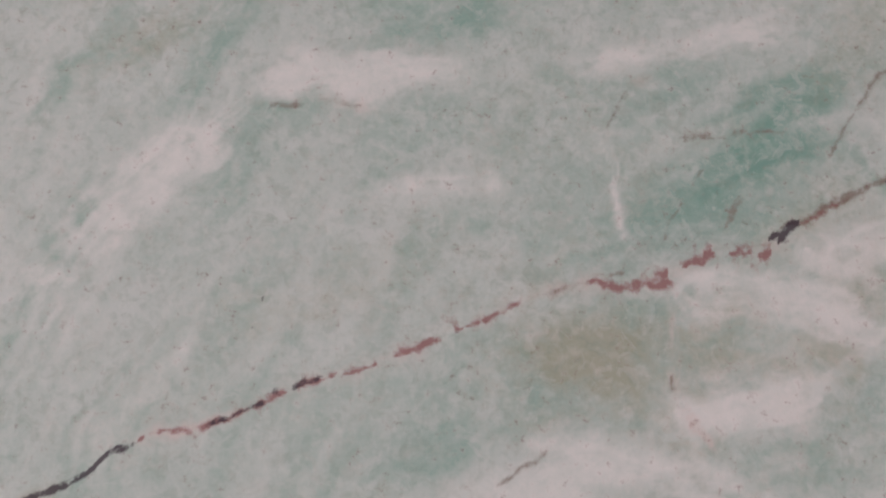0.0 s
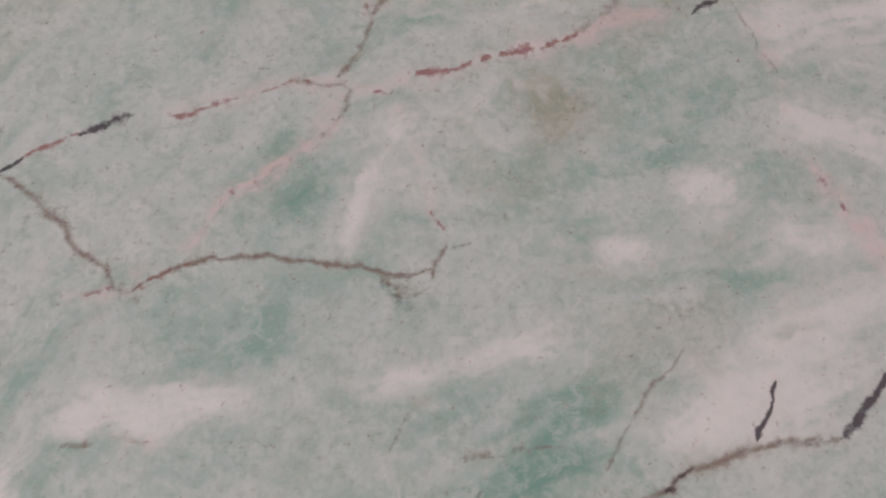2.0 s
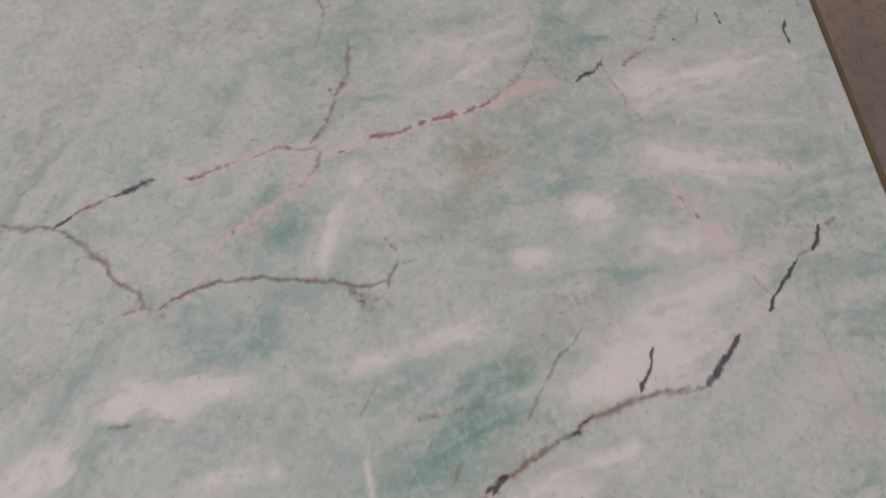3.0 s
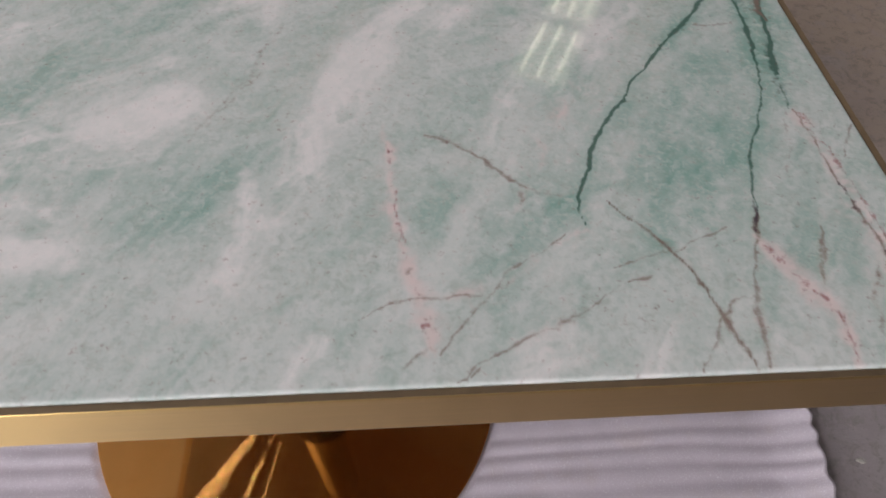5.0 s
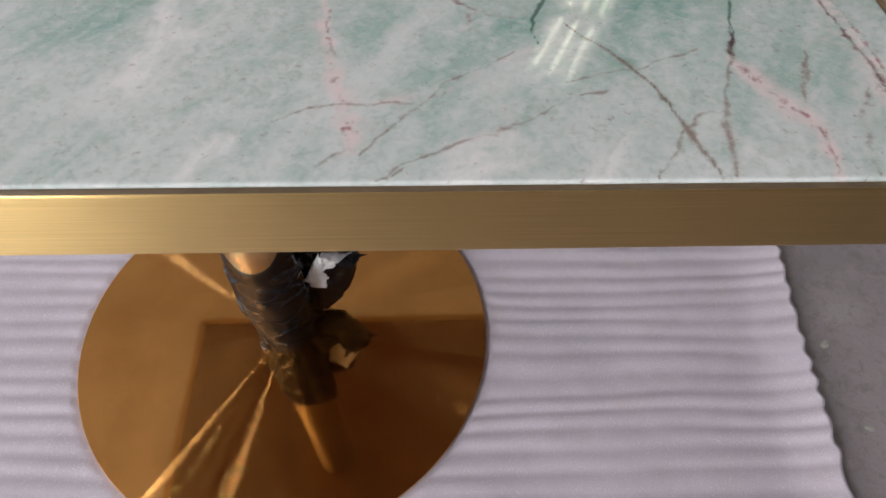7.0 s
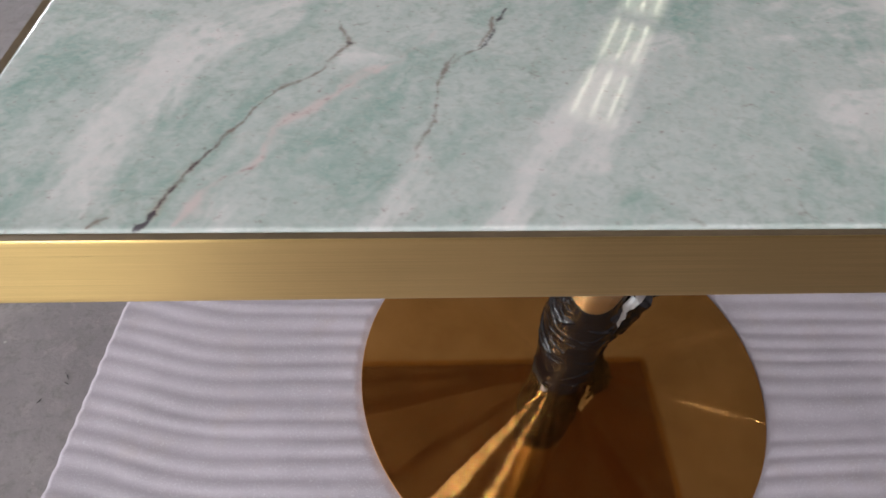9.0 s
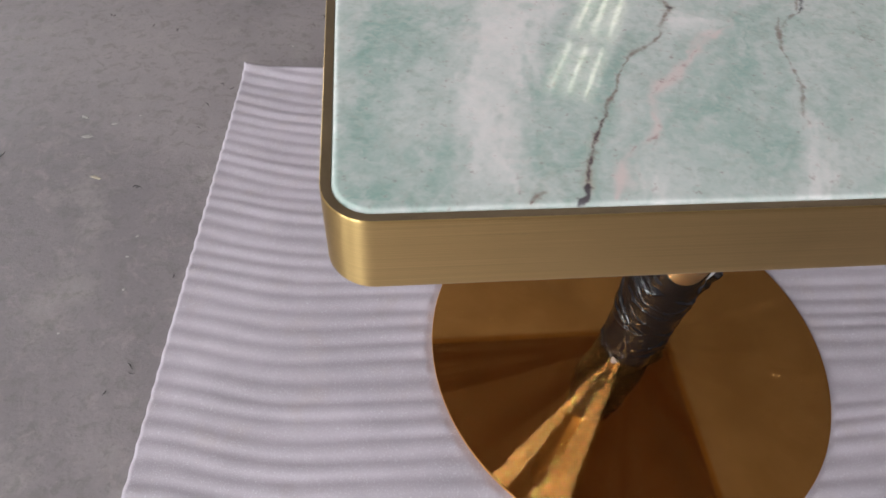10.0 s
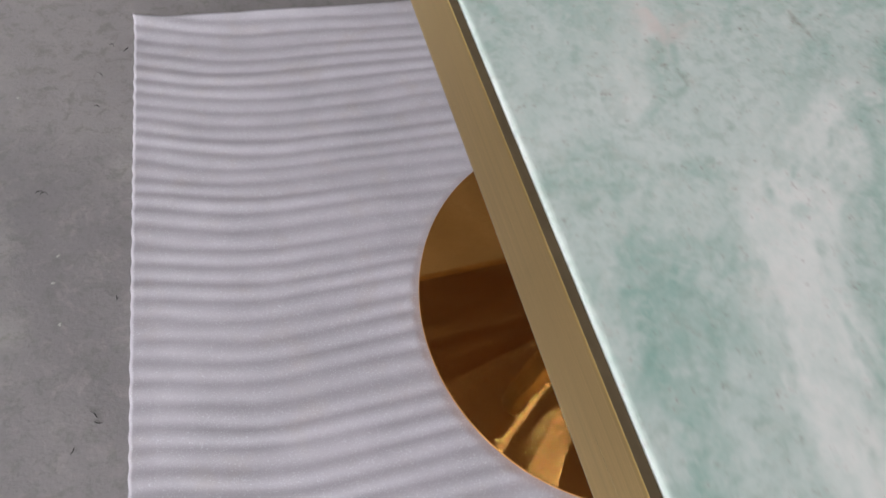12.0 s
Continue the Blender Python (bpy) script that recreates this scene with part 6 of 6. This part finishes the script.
    p.wisp("white", 0.40, 3.8, (-0.105, 0.178), (-0.089, 0.201), (-0.067, 0.217))
    p.wisp("green", 0.50, 12.2, (0.058, 0.087), (0.086, 0.131))
    p.wisp("green", 0.50, 13.9, (0.328, 0.138), (0.323, 0.103))
    p.wisp("white", 0.45, 6.0, (0.066, 0.277), (0.083, 0.287), (0.099, 0.284))
    p.wisp("white", 0.35, 3.2, (0.110, 0.297), (0.137, 0.304), (0.171, 0.285))
    p.wisp("white", 0.35, 3.6, (0.151, 0.317), (0.177, 0.322))
    p.wisp("white", 0.35, 4.4, (0.224, 0.285), (0.200, 0.257), (0.189, 0.235))
    p.wisp("white", 0.55, 6.0, (0.119, 0.155), (0.120, 0.130))
    p.wisp("white", 0.40, 3.4, (-0.100, 0.226), (-0.081, 0.242), (-0.055, 0.251))
    p.wisp("white", 0.45, 8.5, (-0.042, 0.152), (-0.001, 0.160), (0.037, 0.180))
    p.wisp("white", 0.35, 6.0, (-0.063, 0.130), (-0.036, 0.134), (-0.004, 0.134))
    p.wisp("white", 0.45, 7.5, (-0.064, 0.070), (-0.043, 0.079), (-0.001, 0.082))
    p.wisp("white", 0.35, 4.2, (-0.042, 0.109), (-0.008, 0.108))
    p.wisp("white", 0.45, 4.4, (0.088, 0.115), (0.091, 0.090), (0.088, 0.076))
    p.wisp("white", 0.45, 7.0, (0.176, 0.266), (0.153, 0.240), (0.137, 0.209), (0.128, 0.188))
    p.wisp("green", 0.60, 9.0, (0.235, 0.111), (0.236, 0.079))
    p.wisp("green", 0.60, 12.0, (0.352, 0.215), (0.318, 0.156), (0.313, 0.102))
    p.wisp("green", 0.45, 7.0, (0.201, 0.056), (0.220, 0.066))
    p.vein("brown", 0.9, 0.6, (0.2730, 0.6241), (0.2786, 0.6072), (0.2816, 0.5909), (0.2909, 0.5778), broken=0.4)
    p.vein("brown", 0.8, 0.5, (0.2308, 0.6602), (0.2338, 0.6357), (0.2415, 0.6153), (0.2522, 0.6083), broken=0.4)
    p.vein("brown", 0.8, 0.4, (0.3581, 0.5174), (0.3642, 0.5030), (0.3676, 0.5000), broken=0.4)
    p.vein("brown", 1.1, 0.55, (0.1389, 0.4127), (0.1515, 0.4145), (0.1664, 0.4165), (0.1794, 0.4190), broken=0.4)
    p.vein("brown", 0.8, 0.5, (-0.0064, 0.4216), (0.0052, 0.4240), broken=0.4)
    p.vein("brown", 0.8, 0.5, (0.1539, 0.3819), (0.1584, 0.3881), (0.1629, 0.3933), broken=0.4)
    p.vein("brown", 0.8, 0.45, (0.1333, 0.3816), (0.1378, 0.3898), broken=0.4)
    p.vein("brown", 0.8, 0.5, (0.1467, 0.4024), (0.1422, 0.3961), broken=0.4)
    p.vein("brown", 1.3, 0.5, (0.1107, 0.4859), (0.1201, 0.4768), (0.1296, 0.4784), broken=0.4)
    p.vein("brown", 0.9, 0.5, (0.2048, 0.4219), (0.2174, 0.4363), (0.2294, 0.4515), broken=0.4)
    p.f["white"] = 1.12 * np.tanh(p.f["white"] / 1.12)


# ---------------------------------------------------------------- the table
def lines_across(lo, hi, step, edge):
    inner = np.linspace(lo + 0.006, hi - 0.006, round((hi - lo - 0.012) / step) + 1)
    near = np.array(edge)
    return np.concatenate([lo + near, inner, (hi - near)[::-1]])


def marble_slab():
    """The slab as one fine sheet, rounded at its border and turned down all round."""
    inset, r, over = 0.0038, CORNER - 0.0038, 0.0020
    x0, x1, y0, y1 = -HALF + inset, HALF - inset, inset, DEEP - inset
    border = (0.0, 0.0, 0.0003, 0.0008, 0.0016, 0.0026, 0.0038, 0.005)
    xs, ys = lines_across(x0, x1, 0.001, border), lines_across(y0, y1, 0.001, border)
    x, y = np.meshgrid(xs, ys, indexing="ij")
    # draw the points outside the round corners in to the outline
    cx, cy = np.clip(x, x0 + r, x1 - r), np.clip(y, y0 + r, y1 - r)
    d = np.hypot(x - cx, y - cy)
    inside = np.minimum(np.minimum(x - x0, x1 - x), np.minimum(y - y0, y1 - y))
    corner = (np.abs(x - cx) > 0) & (np.abs(y - cy) > 0)
    k = np.where(corner & (d > r), r / np.maximum(d, 1e-9), 1.0)
    x, y = cx + (x - cx) * k, cy + (y - cy) * k
    inside = np.where(corner, np.maximum(r - np.minimum(d, r), 0), np.maximum(inside, 0))
    t = np.clip(1 - inside / over, 0, 1)
    z = TOP - over * (1 - np.sqrt(np.maximum(1 - t * t, 0)))
    for line in (z[0, :], z[-1, :], z[:, 0], z[:, -1]):
        line[:] = TOP - 0.016
    p = Pattern(x, y)
    stone(p)
    data = sheet_mesh("slab", x, y, z, MARBLE)
    for name, field in p.f.items():
        a = data.attributes.new(name, "FLOAT", "POINT")
        a.data.foreach_set("value", np.clip(field, -0.5, 1.5).astype(np.float32).ravel())
    return data


def build_table():
    table = empty("table", (0, 0, 0), "square pedestal table with green marble top and brushed brass edge", "table")
    slab = new("marble_top", marble_slab())
    slab.parent = table
    tagged(slab, "polished pale green marble with red and black veins")
    rect = (-HALF, HALF, 0.0, DEEP, CORNER)
    lip, low = TOP - 0.0005, TOP - RIM
    part("edge_band", swept(rect, [(0.0003, lip), (0.0001, lip - 0.0001), (0.0, lip - 0.0003), (0.0, lip - 0.002), (0.0, low + 0.0035), (0.0, low + 0.0018), (0.0003, low + 0.0008), (0.0010, low + 0.0002),
                                   (0.004, low), (0.0055, low), (0.016, low), (0.016, low + 0.0015), (0.0016, low + 0.0015), (0.0016, lip - 0.0004), (0.0010, lip - 0.0004)]),
         BRASS_RIM, table, "brushed brass band", sharp=28)
    part("lip", swept(rect, [(0.0003, lip + 0.0001), (0.0003, lip - 0.003), (0.0037, lip - 0.003), (0.0037, lip - 0.0005)]), JOINT, table, "dull brass lip beside the marble", smooth=False)
    part("underboard", swept(rect, [(0.0018, TOP - 0.014), (0.0018, low + 0.0016), (0.022, low + 0.0016), (0.022, low + 0.003), (0.024, low + 0.003)], closed=False), BOARD, table, "dark board under the marble", smooth=False)
    stem = turned([(0.0415, DISC_Z), (0.0425, DISC_Z + 0.001), (0.0425, low + 0.0014)], 64)
    stem_ob = part("stem", stem, BRASS_TUBE, table, "brushed brass tube")
    stem_ob.location = (*BASE, 0)
    foot = turned([(DISC_R - 0.002, 0.004), (DISC_R, 0.0055), (DISC_R, DISC_Z - 0.0005), (DISC_R - 0.0001, DISC_Z - 0.0002), (DISC_R - 0.0004, DISC_Z), (DISC_R - 0.0012, DISC_Z), (DISC_R - 0.004, DISC_Z), (0.2, DISC_Z), (0.1, DISC_Z), (0.03, DISC_Z)], 192)
    foot_ob = part("foot_disc", foot, BRASS_DISC, table, "round spun brass foot, mirror bright")
    foot_ob.location = (*BASE, 0)
    return table


build_table()


# ---------------------------------------------------------------- the black film wrapped round the stem
def wrapped_film():
    wrap = empty("plastic_wrap", (BASE[0], BASE[1], DISC_Z), "crumpled glossy black plastic film wrapped round the brass stem", "plastic wrap")
    n, rows = 420, 200
    a, v = np.meshgrid(np.linspace(0.5 * math.pi, 2.5 * math.pi, n + 1), np.linspace(0, 1, rows), indexing="ij")
    # the upper rim hangs low in front and climbs at both sides
    top = np.minimum(0.230 + 0.066 * (1 - np.cos(a + 0.5 * math.pi + 0.08)) ** 1.25, 0.315) + 0.002 * lattice(a * 3, a * 0, 301)
    z = 0.0006 + (top - 0.0006) * v
    around = 0.046 * a
    # creases that run slantwise where the film was pulled tight, none like the next
    bent = z + 0.012 * fractal(around * 22, z * 22, 311, 2)
    crease = np.zeros_like(z)
    for slant, long, across, deep, seed in ((0.45, 0.060, 0.019, 0.0040, 321), (0.85, 0.050, 0.016, 0.0016, 331), (-0.35, 0.060, 0.026, 0.0024, 341)):
        k = lattice((around - slant * bent) / long + 30, (bent + slant * around) / across + 30, seed)
        crease += deep * (1 - np.abs(k)) ** 7
    # one lap edge that winds down from the west side to the front
    lap = np.clip((z - 0.135 + 0.055 * (a - math.pi) + 0.03 * (a - math.pi) ** 2) / 0.003, 0, 1)
    r = 0.0440 + 0.0035 * np.sin(math.pi * np.clip(v * 1.05, 0, 1)) + 0.006 * np.exp(-((z - 0.15) / 0.06) ** 2) * np.clip(-np.cos(a + 0.3), 0, 1) + crease * (0.6 + 0.6 * lattice(around * 25, z * 25, 361))
    r = r - 0.0016 * lap * (np.abs(a - 1.25 * math.pi) < 0.6 * math.pi)
    r = np.maximum(r, 0.0436)
    r = np.where(v > 0.93, r + (0.0436 - r) * ((v - 0.93) / 0.07) ** 2 * 0.85, r)
    r[-1, :], z[-1, :] = r[0, :], z[0, :]
    ob = new("film", sheet_mesh("film", r * np.cos(a), r * np.sin(a), z, FILM))
    ob.modifiers.new("thickness", "SOLIDIFY").thickness = 0.0008
    ob.parent = wrap
    # the loose end that stands off behind the stem on the east side
    n, rows = 90, 120
    a, v = np.meshgrid(np.linspace(0, 2 * math.pi, n + 1), np.linspace(0, 1, rows), indexing="ij")
    z = 0.010 + 0.226 * v
    reach = np.interp(z, [0.014, 0.03, 0.06, 0.09, 0.12, 0.135, 0.155, 0.185, 0.236], [0.066, 0.082, 0.103, 0.113, 0.121, 0.126, 0.106, 0.092, 0.084])
    reach = reach + 0.004 * fractal(v * 9, v * 0, 371, 3)
    root = np.interp(z, [0.014, 0.10, 0.236], [0.015, 0.020, 0.036])
    mid, half = (reach + root) / 2, (reach - root) / 2
    fold = fractal((v + 0.3 * np.cos(a)) * 7, np.cos(a) * 2.5 + 4 + 3 * v, 381, 3)
    sharp = (1 - np.abs(lattice(v * 9 + 2.2 * np.cos(a), np.cos(a) * 3 - 2 * v + 9, 391))) ** 3
    thick = (0.005 + 0.016 * np.sin(math.pi * np.clip(v, 0.03, 0.97)) ** 0.7) * (1 + 0.5 * fold)
    x = mid + half * np.cos(a) + 0.002 * fractal(np.sin(a) * 3 + 6, v * 14, 401, 2)
    y = 0.040 + 0.20 * (x - 0.07) + thick * np.sin(a) - 0.005 * sharp * np.sign(np.sin(a)) * -1 + 0.004 * fold
    z = z + 0.004 * fractal(np.cos(a) * 3 + 8, v * 10, 411, 2)
    for arr in (x, y, z):
        arr[-1, :] = arr[0, :]
    flap = new("loose_flap", sheet_mesh("loose_flap", x, y, z, FILM))
    flap.parent = wrap
    # the pale backing that shows in its fold, leaf-shaped and crumpled, and the torn tip
    u, v = np.meshgrid(np.linspace(-1, 1, 30), np.linspace(-1, 1, 40), indexing="ij")
    wide = np.interp(v, [-1, -0.6, 0.0, 0.3, 1.0], [0.005, 0.025, 0.035, 0.027, 0.003]) * (1 + 0.15 * lattice(v * 3 + 2, v * 0, 421))
    x = 0.081 + u * wide + 0.006 * np.where(v > 0, -v, 0.9 * v)
    zz = 0.141 + 0.047 * v + 0.10 * u * wide
    y = 0.020 + 0.62 * (x - 0.081) - 0.10 * (zz - 0.141) + 0.0045 * fractal(u * 1.5 + 5, v * 2.5, 431, 4) + 0.007 * np.abs(u) ** 3
    paper = new("backing", sheet_mesh("backing", x, y, zz, PAPER))
    paper.modifiers.new("thickness", "SOLIDIFY").thickness = 0.001
    paper.parent = wrap
    tagged(paper, "pale backing showing in the fold")
    bm = turned([(0.0040, 0.0), (0.0030, 0.006), (0.0014, 0.012), (0.0003, 0.018)], 10)
    bmesh.ops.rotate(bm, verts=bm.verts, matrix=Matrix.Rotation(radians(84), 3, "Y"))
    bmesh.ops.translate(bm, verts=bm.verts, vec=(0.119, 0.053, 0.132))
    part("torn_tip", bm, FILM, wrap)
    # a torn scrap of tape at the bottom
    u, v = np.meshgrid(np.linspace(-1, 1, 14), np.linspace(-1, 1, 14), indexing="ij")
    ang = radians(226) + 0.13 * u * (1 - 0.5 * np.abs(v))
    rad = 0.0478 + 0.004 * np.abs(v) + 0.0015 * fractal(u * 2 + 3, v * 2, 421, 3)
    scrap = new("tape_scrap", sheet_mesh("tape_scrap", rad * np.cos(ang), rad * np.sin(ang), 0.008 + 0.006 * v * (1 - 0.5 * u) + 0.001 * fractal(u * 3 + 2, v * 3, 425, 2), SCRAP))
    scrap.modifiers.new("thickness", "SOLIDIFY").thickness = 0.0006
    scrap.parent = wrap
    return wrap


wrapped_film()


# ---------------------------------------------------------------- scraps on the floor
def crumb(name, at, size, turn, material, label, category, seed, flat=0.35):
    """A small broken piece, uneven, lying on the floor."""
    rng = random.Random(seed)
    bm = bmesh.new()
    bmesh.ops.create_icosphere(bm, subdivisions=2, radius=1.0)
    for v in bm.verts:
        k = 0.75 + 0.5 * rng.random()
        v.co = Vector((v.co.x * size[0] * k, v.co.y * size[1] * k, max(v.co.z, -0.6) * size[1] * flat * k))
    low = min(v.co.z for v in bm.verts)
    for v in bm.verts:
        v.co.z -= low
    ob = thing(name, bm, material, label, category, "scraps on the floor", smooth=False)
    ob.location, ob.rotation_euler = (at[0], at[1], 0.0), (0, 0, radians(turn))
    return ob


def curl(at, length, turn, bend, thick, seed):
    """A thin dark shaving that lies bent on the floor."""
    rng = random.Random(seed)
    pts, ang, p = [], radians(turn), Vector((0, 0, thick * 1.1))
    for i in range(12):
        pts.append(p.copy())
        ang += radians(bend) / 11 + rng.uniform(-0.25, 0.25)
        p = p + Vector((math.cos(ang), math.sin(ang), 0)) * length / 11
        p.z = thick * (1.1 + 1.5 * abs(math.sin(i * 0.8)))
    bm, rings = bmesh.new(), []
    for i, q in enumerate(pts):
        d = (pts[min(i + 1, 11)] - pts[max(i - 1, 0)]).normalized()
        s = Vector((-d.y, d.x, 0)).normalized()
        w = thick * (1 - 0.6 * abs(i / 5.5 - 1))
        rings.append([bm.verts.new(q + s * (w * math.cos(k)) + Vector((0, 0, w * math.sin(k)))) for k in (0, 1.26, 2.51, 3.77, 5.03)])
    for a, b in zip(rings, rings[1:]):
        for k in range(5):
            bm.faces.new((a[k], a[(k + 1) % 5], b[(k + 1) % 5], b[k]))
    bm.faces.new(rings[0][::-1])
    bm.faces.new(rings[-1])
    ob = thing("shaving", bm, STRAW, "thin dark curled shaving on the concrete floor", "shaving", "scraps on the floor")
    ob.location = (*at, 0.0)
    return ob


for i, (cx, cy, sx, sy, turn) in enumerate(((-0.993, 0.868, 0.010, 0.004, 8), (-1.010, 0.927, 0.008, 0.003, -30), (-0.947, 0.905, 0.006, 0.003, 0), (-0.926, 0.412, 0.003, 0.002, 20),
                                            (-0.844, 0.491, 0.003, 0.002, 60), (0.880, 0.295, 0.009, 0.006, 40), (0.894, 0.151, 0.008, 0.004, -20),
                                            (-0.852, 0.560, 0.003, 0.002, 0), (-0.844, 0.605, 0.003, 0.002, 30), (-0.60, 1.17, 0.004, 0.002, -30), (-0.90, 0.93, 0.003, 0.002, 0))):
    crumb("pale_chip", (cx, cy), (sx, sy), turn, CHIP, "small pale chip lying on the concrete floor", "chip", 500 + i, 0.2)
crumb("wood_splinter", (-0.949, 0.752), (0.012, 0.0035), -22, SPLINTER, "light wooden splinter lying on the concrete floor", "splinter", 540, 0.6)
for i, (cx, cy, size, turn, bend) in enumerate(((-0.533, 1.285, 0.020, 10, 160), (-0.515, 1.290, 0.014, 80, 100), (-0.552, 1.25, 0.012, 70, 60), (-0.743, 1.024, 0.014, 60, 120), (-0.728, 1.01, 0.012, 20, 60),
                                                 (-0.766, 0.955, 0.014, 70, 80), (-0.858, 0.721, 0.014, 100, 90), (-1.033, 1.290, 0.008, 30, 60), (-0.767, 0.51, 0.010, 70, 30),
                                                 (-0.800, 0.341, 0.014, 110, 40), (-0.835, 0.30, 0.010, 60, 60), (-1.147, 0.809, 0.022, 25, 50), (-0.865, 0.727, 0.012, 120, 140),
                                                 (-0.774, 0.885, 0.010, 90, 60), (-0.805, 0.337, 0.012, -40, 50), (-0.877, 1.230, 0.014, 20, 100), (-0.935, 1.249, 0.012, 20, 90), (-1.039, 1.292, 0.012, 40, 120))):
    curl((cx, cy), size, turn, bend, 0.0009, 560 + i)
